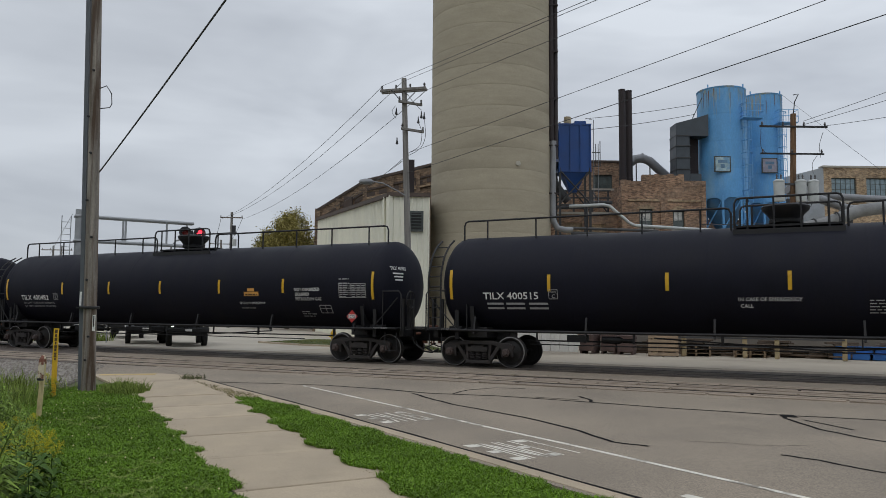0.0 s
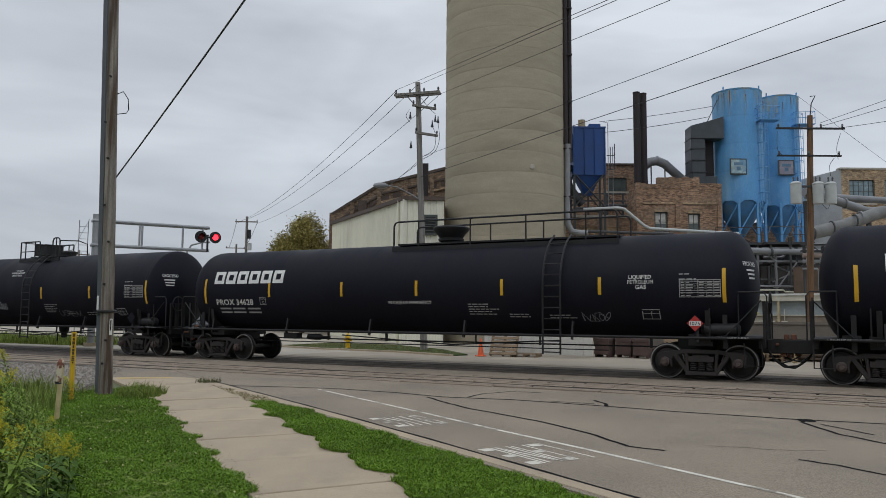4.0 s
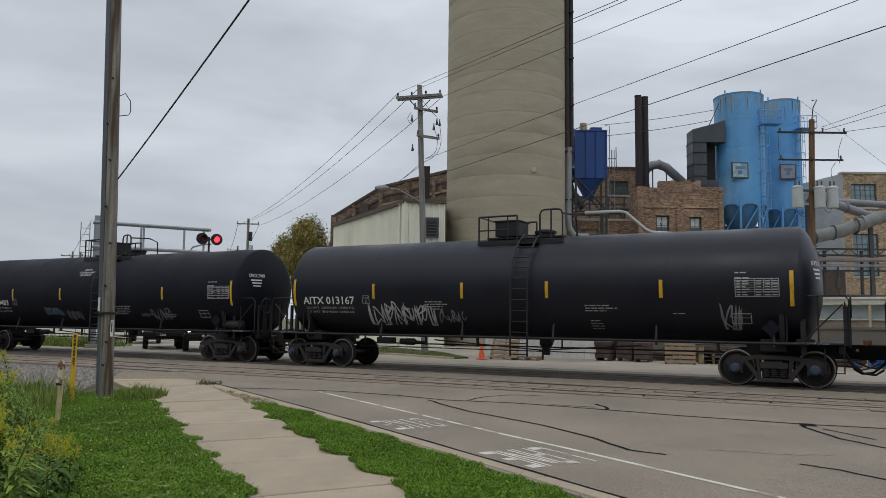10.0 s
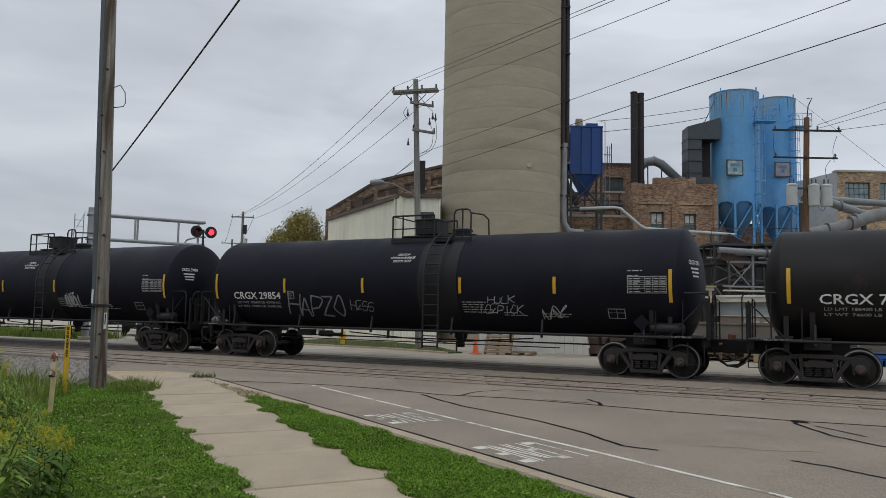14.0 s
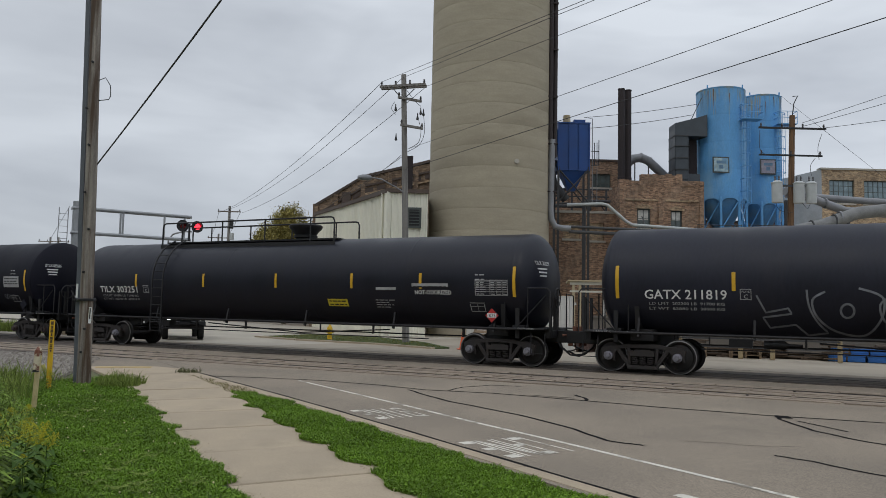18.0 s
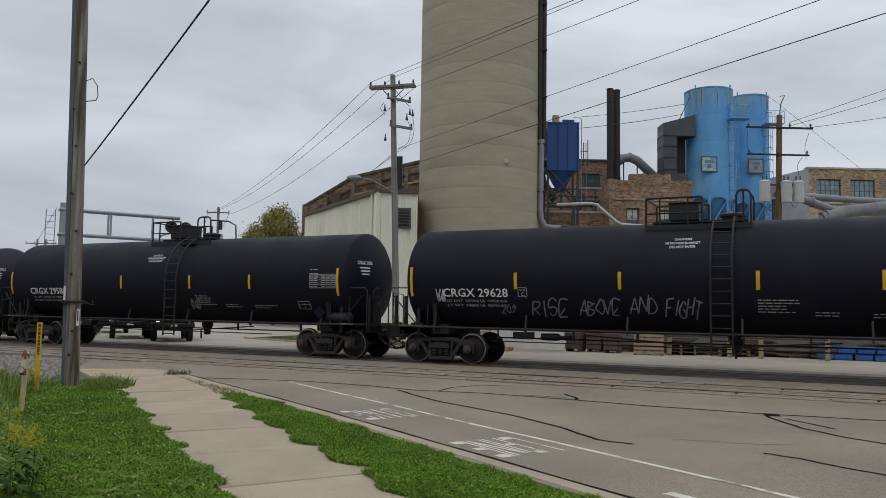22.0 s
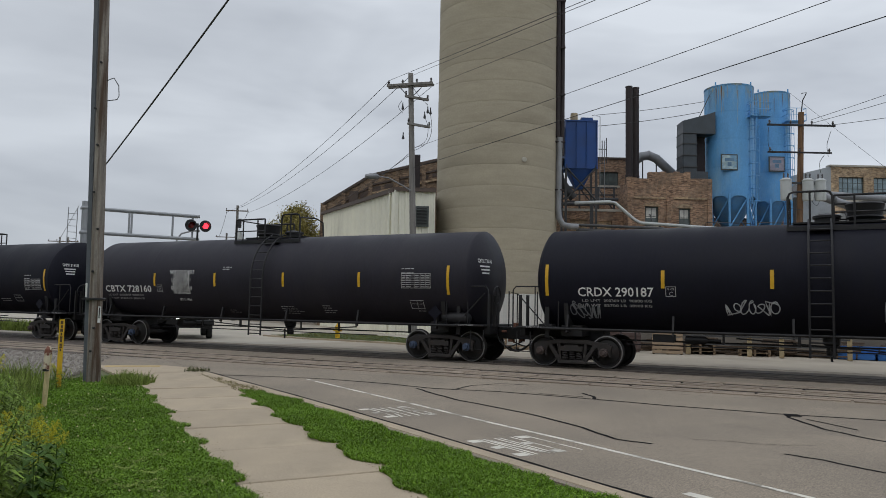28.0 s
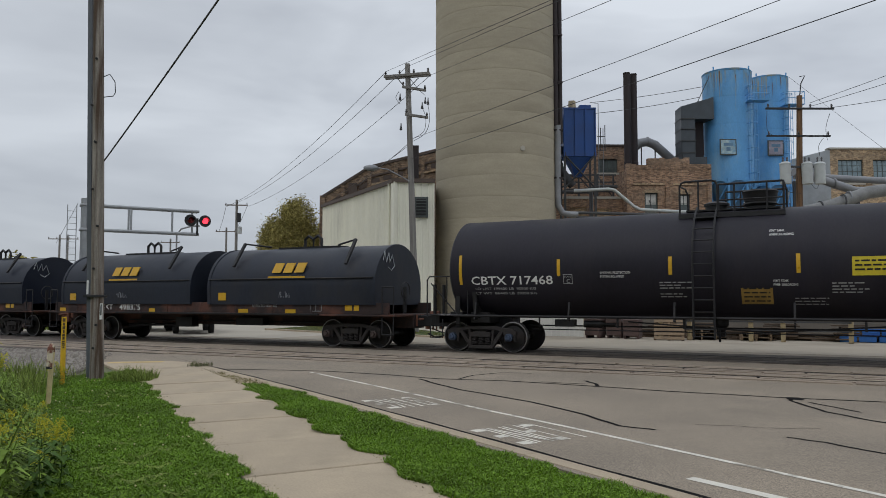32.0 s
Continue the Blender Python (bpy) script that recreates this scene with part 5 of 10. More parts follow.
def coil_car(no):
    """A coil car: two rounded dark hoods on a low rusty trough frame."""
    NAVY = mat("coil_hood_dark_blue", (0.015, 0.019, 0.030), 0.5, vary=0.3, scale=0.8, fine=12, stain=(0.032, 0.030, 0.032), stain_at=(0.55, 0.75), squash=(1, 1, 0.5), spec=0.35)
    DEEPNAVY = mat("coil_hood_clean_navy", (0.0075, 0.011, 0.022), 0.45, vary=0.2, scale=0.8, fine=12, spec=0.3)
    FRAME = mat("coil_frame_rust", (0.035, 0.022, 0.02), 0.8, vary=0.4, scale=2, fine=20, stain=(0.125, 0.05, 0.032), stain_at=(0.47, 0.66))
    GOLD = mat("hood_gold_paint", (0.62, 0.36, 0.03), 0.5, vary=0.12)
    car = thing("coil_car", "rusty coil car with two dark blue hoods and yellow marks", "coil car", group="train of coil cars")
    B = 12.2
    for s in (-1, 1):
        c = s * 3.82
        prof = [(-1.44, 1.35)] + [(-1.46 * math.cos(math.pi * k / 28), 1.92 + 1.37 * math.sin(math.pi * k / 28)) for k in range(29)] + [(1.44, 1.35)]
        g = Geo()
        rows = [(c - 3.42, 1.012), (c - 3.30, 1.012), (c - 3.299, 1.0), (c - 3.2, 1.0), (c + 3.2, 1.0), (c + 3.299, 1.0), (c + 3.30, 1.012), (c + 3.42, 1.012)]
        vs = [(x, y * k, 1.35 + (z - 1.35) * k) for x, k in rows for y, z in prof]
        n = len(prof)
        fs = [(i * n + k, i * n + k + 1, (i + 1) * n + k + 1, (i + 1) * n + k) for i in range(len(rows) - 1) for k in range(n - 1)]
        fs += [tuple(range(n)), tuple(range(7 * n, 8 * n))]
        g.add(vs, fs)
        hood = part("hood", g, NAVY if no == 0 else DEEPNAVY, car, "dark blue rounded steel hood", smooth=30)
        part("hood_rib", Geo().tube([(c - 3.34, -1.47, 2.2), (c + 3.34, -1.47, 2.2)], 0.025, 6), IRON, hood)
        for k in (-1, 1):
            part("stacking_arm", Geo().box((c + k * 2.3, -1.12, 3.05), (0.09, 0.08, 1.0), 0, -35).tube([(c + k * 2.3, -0.85, 3.45), (c + k * 1.4, -0.5, 3.33)], 0.03, 6), IRON, hood)
        part("lifting_lug", Geo().tube([(c - 0.35, 0, 3.25), (c - 0.35, 0, 3.6), (c - 0.2, 0, 3.72), (c, 0, 3.6), (c, 0, 3.35), (c, 0, 3.6), (c + 0.2, 0, 3.72), (c + 0.35, 0, 3.6), (c + 0.35, 0, 3.25)], 0.05, 6).box((c, 0, 3.3), (2.6, 0.5, 0.06)), IRON, hood)
        y = -1.43
        for x in (-0.62, -0.16, 0.30):
            slant = [(c + x, 2.40), (c + x + 0.36, 2.40), (c + x + 0.46, 2.72), (c + x + 0.10, 2.72)]
            part("wordmark_block", Geo().add([(a, y + 0.10 * (z - 2.40) / 0.32 + o, z) for o in (-0.012, 0.02) for a, z in slant], [(3, 2, 1, 0), (4, 5, 6, 7), (0, 1, 5, 4), (1, 2, 6, 5), (2, 3, 7, 6), (3, 0, 4, 7)]), GOLD, hood, "gold painted block", smooth=None)
        part("wordmark_underline", Geo().box((c, y - 0.035, 2.24), (1.5, 0.012, 0.09)), GOLD, hood)
        part("hood_notice", Geo().box((c - 2.75, -1.455, 1.62), (0.34, 0.012, 0.26)), YELLOW, hood, "yellow notice plate", smooth=None)
        if s > 0:
            part("graffiti", Geo().tube([(c + 3.435, y, z) for y, z in ((-1.0, 2.75), (-0.9, 3.05), (-0.8, 2.7), (-0.65, 3.0), (-0.6, 2.7), (-0.45, 2.95), (-0.3, 2.6), (-0.5, 2.45), (-0.7, 2.55))], 0.014, 4), SPRAYS["white"], hood, "white spray-paint scrawl", smooth=None)
        part("graffiti", Flank(1.5, 2.0).scrawl(c - 0.3, 1.45, 0.5, 0.35, 70 + s, 5, 0.02), SPRAYS["grey"], hood, smooth=None)
    g = Geo().span((-8.0, -1.5, 1.0), (8.0, 1.5, 1.06)).span((-7.7, -1.38, 1.06), (7.7, -1.3, 1.42)).span((-7.7, 1.3, 1.06), (7.7, 1.38, 1.42)).span((-8.0, -0.35, 0.62), (8.0, 0.35, 1.0))
    for k in range(9):
        g.box((-6.4 + 1.6 * k, -1.36, 1.22), (0.08, 0.08, 0.36))
    part("underframe", g, FRAME, car, "rust-streaked trough underframe", bevel=0.01)
    part("walkway", Geo().span((-4.0, -1.62, 1.02), (5.2, -1.36, 1.07)), IRON, car)
    part("side_number", Geo().add([(x - 4.05, -1.392, z + 1.14) for x, z in letters("498375", 0.2, 1.1)[0]], letters("498375", 0.2, 1.1)[1]) if no == 0 else Geo().span((-4.05, -1.392, 1.16), (-3.0, -1.388, 1.3)), WHITEINK, car, smooth=None)
    vs, fs = letters("CSXT", 0.19, 0.85)
    part("reporting_mark", Geo().add([(x - 5.25, -1.392, z + 1.15) for x, z in vs], fs), WHITEINK, car, "stencilled reporting mark", smooth=None)
    for x, w in ((-7.4, 0.35), (-2.5, 0.3), (1.75, 0.42), (3.75, 0.42), (6.1, 0.52)):
        part("reflective_strip", Geo().span((x, -1.395, 1.075 + 0.1 * (w > 0.5)), (x + w, -1.388, 1.2 + 0.14 * (w > 0.5))), YELLOW, car, "yellow reflective strip", smooth=None)
    for s in (-1, 1):
        coupler(car, pose(s * 8.0, 0, 0.86, 0, 0, 0 if s > 0 else 180))
        part("end_ladder", Geo().tube([(s * 7.9, -1.45, 0.45), (s * 7.9, -1.45, 1.9)], 0.02, 6).tube([(s * 7.5, -1.45, 0.45), (s * 7.5, -1.45, 1.9)], 0.02, 6).tube([(s * 7.5, -1.45, 0.45), (s * 7.9, -1.45, 0.45)], 0.02, 6).tube([(s * 7.5, -1.45, 1.9), (s * 7.9, -1.45, 1.9)], 0.02, 6), IRON, car)
        bogie(car, s * B / 2)
    part("brake_wheel", Geo().lathe([(0.26, -0.02), (0.28, 0), (0.26, 0.02), (0.24, 0), (0.26, -0.02)], 20, "x", (8.0, -0.9, 1.8)).box((7.98, -0.9, 1.5), (0.08, 0.1, 0.8)), IRON, car)
    vs, fs = letters("RESTRICTED LOADING", 0.08, 1.05)
    part("stencil_text", Geo().add([(x + 2.35, -1.392, z + 1.27) for x, z in vs], fs), DIMINK, car, smooth=None)
    part("stencil_box", Geo().span((4.75, -1.393, 1.14), (5.2, -1.388, 1.16)).span((4.75, -1.393, 1.36), (5.2, -1.388, 1.38)).span((4.75, -1.393, 1.16), (4.77, -1.388, 1.36)).span((4.97, -1.393, 1.16), (4.985, -1.388, 1.36)).span((5.18, -1.393, 1.16), (5.2, -1.388, 1.36)), DIMINK, car, smooth=None)
    part("brake_rigging", Geo().tube([(-4.6, -0.4, 0.75), (4.6, -0.4, 0.75)], 0.025, 6).box((-1.5, -0.5, 0.7), (0.8, 0.35, 0.35)).box((1.6, -0.5, 0.75), (1.2, 0.35, 0.25)).tube([(-4.5, -0.5, 0.55), (-2.0, -0.5, 0.6)], 0.05, 6), IRON, car)
    return car


TRAIN = []


def build_train():
    for i, spec in enumerate(CARS):
        spec["no"] = i
        kind = spec.get("kind", "gp")
        car = tank_car(spec, kind)
        if spec.get("logo"):
            wordmark(car, Flank(1.43, 2.41))
        TRAIN.append(car)
    for i in range(2):
        TRAIN.append(coil_car(i))


build_train()

# how far the train has run along the track, by the second
RUN = [(0, 9.96), (1, 22.42), (2, 34.9), (3, 47.99), (3.5, 54.24), (5.5, 79.7), (7, 98.54), (8, 111.17), (9, 123.62), (10, 136.23), (11, 148.76), (12, 161.26), (14, 186.94), (17, 224.28), (18, 236.82), (20, 262.29), (21, 274.88), (22, 287.38), (23, 299.85), (24, 312.31), (25, 324.83), (25.5, 331.06), (27.5, 356.06), (29, 375.09), (30, 387.93), (31, 400.46), (32, 413.22)]


def run_at(t):
    for (a, p), (b, q) in zip(RUN, RUN[1:]):
        if t <= b:
            return p + (q - p) * (t - a) / (b - a)
    return RUN[-1][1]


def motions():
    for car, off in zip(TRAIN, OFFSETS):
        walk(car, [(t, Matrix.Translation(on_track(s - off, 0.72)) @ pose(0, 0, 0, 0, 0, TURN)) for t, s in RUN])
    # wheels roll while their car is near enough to be seen
    for car, ws, wx in SPIN:
        off = OFFSETS[TRAIN.index(car)]
        seen = [(k / FPS, math.degrees((run_at(k / FPS) - off) / 0.44)) for k in range(32 * FPS + 1) if -34 < run_at(k / FPS) - off < 32]
        if seen[0][0] > 0:
            seen.insert(0, (0.0, seen[0][1]))
        if seen[-1][0] < 32:
            seen.append((32.0, seen[-1][1]))
        rows = [(t, pose(wx, 0, 0.44, 0, a % 360, 0)) for t, a in seen]
        walk(ws, rows)


# ---- ground, road, pavement, tracks ----
ASPHALT = mat("worn_grey_asphalt", (0.258, 0.212, 0.160), 0.9, vary=0.24, scale=0.5, fine=38, bump=0.003, grain=0.42, grain_size=62, stain=(0.20, 0.168, 0.13), stain_at=(0.52, 0.72))
CONCRETE = mat("pavement_concrete", (0.412, 0.333, 0.235), 0.9, vary=0.13, scale=1.5, fine=70, bump=0.002, grain=0.13, grain_size=60, stain=(0.305, 0.25, 0.178), stain_at=(0.5, 0.75), per_object=0.05)
YARD = mat("yard_concrete", (0.34, 0.295, 0.23), 0.92, vary=0.16, scale=0.4, fine=30, bump=0.003, stain=(0.24, 0.205, 0.16), stain_at=(0.50, 0.68))
STREET = mat("pale_street_concrete", (0.41, 0.368, 0.30), 0.92, vary=0.14, scale=0.4, fine=30, stain=(0.36, 0.32, 0.26), stain_at=(0.52, 0.7))
DARKASPHALT = mat("track_asphalt_dark", (0.080, 0.062, 0.048), 0.9, vary=0.5, scale=1.4, fine=30, bump=0.006, grain=0.4, grain_size=25, stain=(0.17, 0.145, 0.12), stain_at=(0.52, 0.66), squash=(0.45, 1.3, 1))
TAR = mat("crack_sealing_tar", (0.012, 0.011, 0.0105), 0.95, vary=0.4, spec=0.1)
PAINT = mat("road_paint_worn_white", (0.68, 0.64, 0.555), 0.8, vary=0.18, scale=3, fine=60, stain=(0.27, 0.24, 0.195), stain_at=(0.52, 0.60))
RAIL = mat("rail_worn_steel", (0.10, 0.075, 0.062), 0.5, 0.5, vary=0.3, scale=2)
EARTH = mat("earth_and_dry_grass", (0.13, 0.125, 0.065), 0.95, vary=0.4, scale=0.4, fine=12, stain=(0.10, 0.13, 0.045), stain_at=(0.45, 0.65))
LAWN = mat("lawn_soil_green", (0.048, 0.078, 0.018), 0.95, vary=0.4, scale=2, fine=40)
BALLAST = mat("ballast_grey_stone", (0.225, 0.20, 0.17), 0.95, grain=0.35, grain_size=30, vary=0.5, scale=8, fine=40, bump=0.02)
DARKBALLAST = mat("dark_oily_ballast", (0.085, 0.066, 0.055), 0.95, grain=0.5, grain_size=18, vary=0.5, scale=3, fine=30, bump=0.02, stain=(0.16, 0.14, 0.115), stain_at=(0.52, 0.64))
TIMBER = mat("crossing_timber_grey", (0.265, 0.212, 0.162), 0.9, grain=0.25, vary=0.35, scale=3, fine=40, per_object=0.15, squash=(0.4, 3, 1))
TACTILE = mat("faded_yellow_tactile", (0.50, 0.37, 0.16), 0.85, vary=0.2, fine=60)

ROAD = Vector((0.515, -0.857, 0.0)).normalized()
ACROSS = Vector((0.857, 0.515, 0.0)).normalized()
KERB = Vector((-5.06, 17.32, 0.0))


def on_road(a, w, z=0.0):
    """a metres along the kerb towards the camera, w metres out into the road."""
    return KERB + ROAD * a + ACROSS * w + Vector((0, 0, z))


def slab(name, pts, z, material, label, category, depth=0.05, kind="structure"):
    return thing(name, label, category, geo=Geo().prism([(p[0], p[1]) for p in pts], pose(0, 0, z - depth), depth), material=material, kind=kind, smooth=None)


def ground():
    g = Geo()
    n = 24
    vs = [(0, 20, -0.06)] + [(r * math.cos(6.2832 * k / n), 20 + r * math.sin(6.2832 * k / n), -0.06) for r in (30, 120, 500, 2500) for k in range(n)]
    fs = [(0, 1 + k, 1 + (k + 1) % n) for k in range(n)]
    fs += [(1 + i * n + k, 1 + (i + 1) * n + k, 1 + (i + 1) * n + (k + 1) % n, 1 + i * n + (k + 1) % n) for i in range(3) for k in range(n)]
    thing("ground", "level ground of dry grass and earth", "ground", geo=g.add(vs, fs), material=EARTH, kind="structure", smooth=None)
    slab("road", [on_road(40, 0), on_road(40, 40), on_road(-90, 40), on_road(-90, 0)], -0.012, ASPHALT, "worn grey asphalt road with sealed cracks", "road")
    slab("yard", [on_track(-9, 3.2), on_track(70, 3.2), on_track(70, 60), on_track(-2, 60)], -0.006, YARD, "pale dusty concrete factory yard", "yard")
    slab("street", [on_track(-40, 3.3), on_track(-9.1, 3.3), on_track(-4.0, 20.0), on_road(-90, 13), on_road(-90, -9)], -0.009, STREET, "pale concrete street beyond the tracks", "road", 0.03)
    slab("track_bed", [on_track(-60, -0.62), on_track(70, -0.62), on_track(70, 2.35), on_track(-60, 2.35)], -0.002, DARKASPHALT, "dark asphalt laid between the rails", "track bed")
    # ballast left of the road
    slab("ballast", [on_track(-45, -12.6), on_track(-2.4, -10.9), on_track(-6.2, -6.7), on_track(-8.8, -5.3), on_track(-45, -5.3)], 0.0, BALLAST, "grey crushed-stone railway ballast", "ballast", 0.06)
    slab("crossing_approach", [on_track(-45, -5.2), on_track(-8.6, -5.2), on_track(-5.4, -8.0), on_track(-1.0, -8.0), on_track(-4, 3.5), on_track(-45, 3.5)], -0.017, ASPHALT, "worn grey asphalt between and beside the tracks", "road", 0.04)
    slab("track_ballast", [on_track(-45, -5.18), on_track(-8.9, -5.18), on_track(-13.5, -1.6), on_track(-17.5, 2.6), on_track(-45, 2.6)], -0.001, DARKBALLAST, "dark oily ballast round the tracks", "ballast", 0.03)
    rnd = random.Random(5)
    g = Geo()
    for _ in range(5200):
        s, nn = rnd.uniform(-15, -2.6), rnd.uniform(-11.2, -5.4)
        if nn > -10.9 + (-2.4 - s) * 1.05 + 0.2:
            continue
        r = rnd.uniform(0.015, 0.045)
        p = on_track(s, nn, 0.0)
        vs = [(p.x + r * rnd.uniform(0.6, 1.2) * math.cos(a), p.y + r * rnd.uniform(0.6, 1.2) * math.sin(a), 0.0) for a in (0, 1.6, 3.1, 4.7)] + [(p.x + r * 0.2, p.y, r)]
        g.add(vs, [(0, 1, 4), (1, 2, 4), (2, 3, 4), (3, 0, 4)])
    thing("ballast_stones", "loose grey ballast stones beside the track", "stones", geo=g, material=BALLAST, kind="stuff", smooth=None)


def rails():
    for name, ns in (("railway_track", (0.0, 1.435)), ("railway_track", (-4.22, -2.785))):
        tr = thing(name, "steel rails set flush in the crossing", "railway track", kind="structure")
        for nn in ns:
            m = Matrix.Translation(on_track(0, nn)) @ pose(0, 0, 0, 0, 0, TURN)
            part("rail", Geo().span((-75, -0.036, -0.05), (75, 0.036, 0.0)).span((-75, -0.07, -0.15), (75, 0.07, -0.05)), RAIL, tr, bevel=0.006, at=m)
            inner = 0.075 if nn in (0.0, -4.22) else -0.075
            part("flangeway", Geo().span((-42, inner - 0.048, -0.02), (70, inner + 0.048, 0.001)), TAR, tr, "dark rubber flangeway strip", at=m, smooth=None)
            if nn < -2:
                part("seal_strip", Geo().span((-42, -inner - 0.035, -0.02), (70, -inner + 0.035, 0.001)), TAR, tr, "dark seal along the rail", at=m, smooth=None)
    # weathered timber panels of the nearer track
    me = Geo().span((-1.19, -0.112, -0.03), (1.19, 0.112, 0.006)).mesh("crossing_plank", None)
    me.materials.append(TIMBER)
    crossing = thing("crossing_panels", "weathered grey timber planks along the rails", "crossing panels", kind="structure")
    slab("crossing_bed", [on_track(-42, -4.95), on_track(70, -4.95), on_track(70, -2.1), on_track(-42, -2.1)], -0.016, TAR, "black tarred bed under the crossing planks", "track bed", 0.03)
    for i, nn in enumerate((-4.72, -4.46, -3.95, -3.68, -3.33, -3.06, -2.56, -2.3)):
        for k in range(-13, 14):
            s = -7.2 + 2.44 * k + 0.8 * (i % 3)
            part("crossing_plank", me, TIMBER, crossing, at=Matrix.Translation(on_track(s, nn, 0.004 * ((i + k) % 3))) @ pose(0, 0, 0, 0, 0, TURN))
    # seams in the asphalt of the farther track
    for i, nn in enumerate((-0.45, 0.32, 0.75, 1.15, 2.2)):
        thing("asphalt_seam", "dark seam along the farther track", "seam", geo=Geo().ribbon([on_track(-42 + 4 * k, nn + 0.03 * math.sin(k * 1.7 + i)) for k in range(28)], 0.05, 0.002), material=TAR, kind="structure", smooth=None)


def wiggle(a, b, n, amp, seed):
    rnd = random.Random(seed)
    a, b = Vector(a), Vector(b)
    d = (b - a).normalized()
    s = Vector((-d.y, d.x))
    ph = [rnd.uniform(0, 6.28) for _ in range(3)]
    out = []
    for i in range(n + 1):
        t = i / n
        w = amp * (math.sin(3 * t + ph[0]) + 0.5 * math.sin(9 * t + ph[1]) + 0.3 * math.sin(23 * t + ph[2])) * math.sin(math.pi * min(max(t, 0.02), 0.98)) ** 0.3
        out.append(a + (b - a) * t + s * w)
    return out


def road_letter(ch):
    """The strips of a stencilled road letter in a unit box."""
    box = lambda u0, u1, v0, v1: [(u0, v0), (u1, v0), (u1, v1), (u0, v1)]
    stem, far = box(0, 0.17, 0, 1), box(0.83, 1, 0, 1)
    foot, mid, head = box(0.23, 1, 0, 0.15), box(0.23, 0.9, 0.43, 0.56), box(0.23, 1, 0.85, 1)
    return {
        "L": [stem, foot], "E": [stem, foot, mid, head], "I": [box(0.35, 0.6, 0, 1)],
        "A": [stem, far, box(0.23, 0.77, 0.85, 1), box(0.23, 0.77, 0.36, 0.48)],
        "N": [stem, far, [(0.23, 1), (0.23, 0.72), (0.77, 0), (0.77, 0.28)]],
        "B": [stem, box(0.23, 0.77, 0, 0.14), box(0.23, 0.77, 0.43, 0.56), box(0.23, 0.77, 0.86, 1), box(0.8, 1, 0.06, 0.46), box(0.8, 1, 0.53, 0.94)],
        "K": [stem, [(0.23, 0.42), (0.45, 0.5), (1, 1), (0.78, 1)], [(0.78, 0), (1, 0), (0.5, 0.58), (0.3, 0.45)]],
    }[ch]


def road_marks():
    line = thing("edge_line", "worn white painted edge line", "road marking", geo=Geo().ribbon([on_road(*q) for q in ((2.2, 1.51), (6.7, 1.54), (8.8, 1.52), (10.4, 1.56), (13.0, 1.55), (24, 1.5))], 0.072, -0.0085), material=PAINT, kind="structure", smooth=None)
    thing("lane_line", "worn white painted lane line", "road marking", geo=Geo().ribbon([(2.2, 6.62), (3.1, 5.35)], 0.12, -0.0085), material=PAINT, kind="structure", smooth=None)
    for word, a0, w0, tall, wide in (("BIKE", 6.9, 0.42, 0.98, 0.86), ("LANE", 9.93, 0.38, 1.04, 0.93)):
        # it faces traffic that comes over the tracks; each stroke is one strip of paint
        mark = thing("road_lettering", "worn white painted lettering on the cycle lane", "road marking", kind="structure")
        step = wide / 4
        for n, ch in enumerate(word):
            for quad in road_letter(ch):
                pts = [on_road(a0 + v * tall, w0 + wide - (n + 0.84 * u) * step, -0.0085) for u, v in quad]
                part("paint_strip", Geo().add(pts, [(0, 1, 2, 3)]), PAINT, mark, smooth=None)
    seal = [
        ([(-4.9, 17.0), (-4.47, 16.82), (-3.45, 16.68), (-2.18, 16.32), (-0.93, 15.61), (0.03, 14.84), (1.27, 14.47), (2.7, 13.61), (3.94, 12.77), (5.58, 11.88), (6.63, 11.48), (9, 10.5)], 0.075),
        ([(-0.3, 14.8), (-0.11, 14.32), (0.09, 13.78), (0.47, 12.97), (1.43, 11.52), (2.02, 10.2), (2.25, 9.33), (2.61, 9.04)], 0.06),
        ([(5.5, 11.8), (5.42, 11.56), (5.36, 10.45), (5.57, 9.65), (5.9, 9.0)], 0.06), ([(3.93, 8.53), (4.21, 8.23), (4.44, 7.73), (4.7, 7.3)], 0.05),
        ([(0.48, 14.79), (0.79, 15.48), (1.4, 16.02), (2.03, 15.86)], 0.05), ([(2.86, 14.45), (2.95, 13.9), (2.88, 13.54)], 0.07), ([(5.6, 11.39), (5.82, 10.39)], 0.05), ([(1.99, 14.26), (2.75, 13.88)], 0.045), ([(5.54, 17.31), (6.24, 17.68), (6.12, 16.98)], 0.06)]
    for pts, w in seal:
        fine = []
        for p, q in zip(pts, pts[1:]):
            fine += wiggle(p, q, 6, 0.012, len(fine) + int(p[1] * 7))[:-1]
        thing("sealed_crack", "dark tar-sealed crack in the road", "crack", geo=Geo().ribbon(fine + [Vector(pts[-1])], w, -0.0082), material=TAR, kind="structure", smooth=None)
    cracks = [((3.2, 9.4), (4.6, 9.1), 0.012), ((4.6, 14.6), (6.4, 13.9), 0.012), ((7.5, 9.4), (9.0, 7.6), 0.02)]
    for i, (a, b, w) in enumerate(cracks):
        thing("sealed_crack", "dark tar-sealed crack in the road", "crack", geo=Geo().ribbon(wiggle(a, b, 24, 0.06, 40 + i), w, -0.0082), material=TAR, kind="structure", smooth=None)
    thing("tar_patch", "small dark tar patch", "crack", geo=Geo().add([(5.43, 11.72, -0.005), (5.66, 11.62, -0.005), (5.72, 11.92, -0.005), (5.52, 11.98, -0.005)], [(0, 1, 2, 3)]), material=TAR, kind="structure", smooth=None)


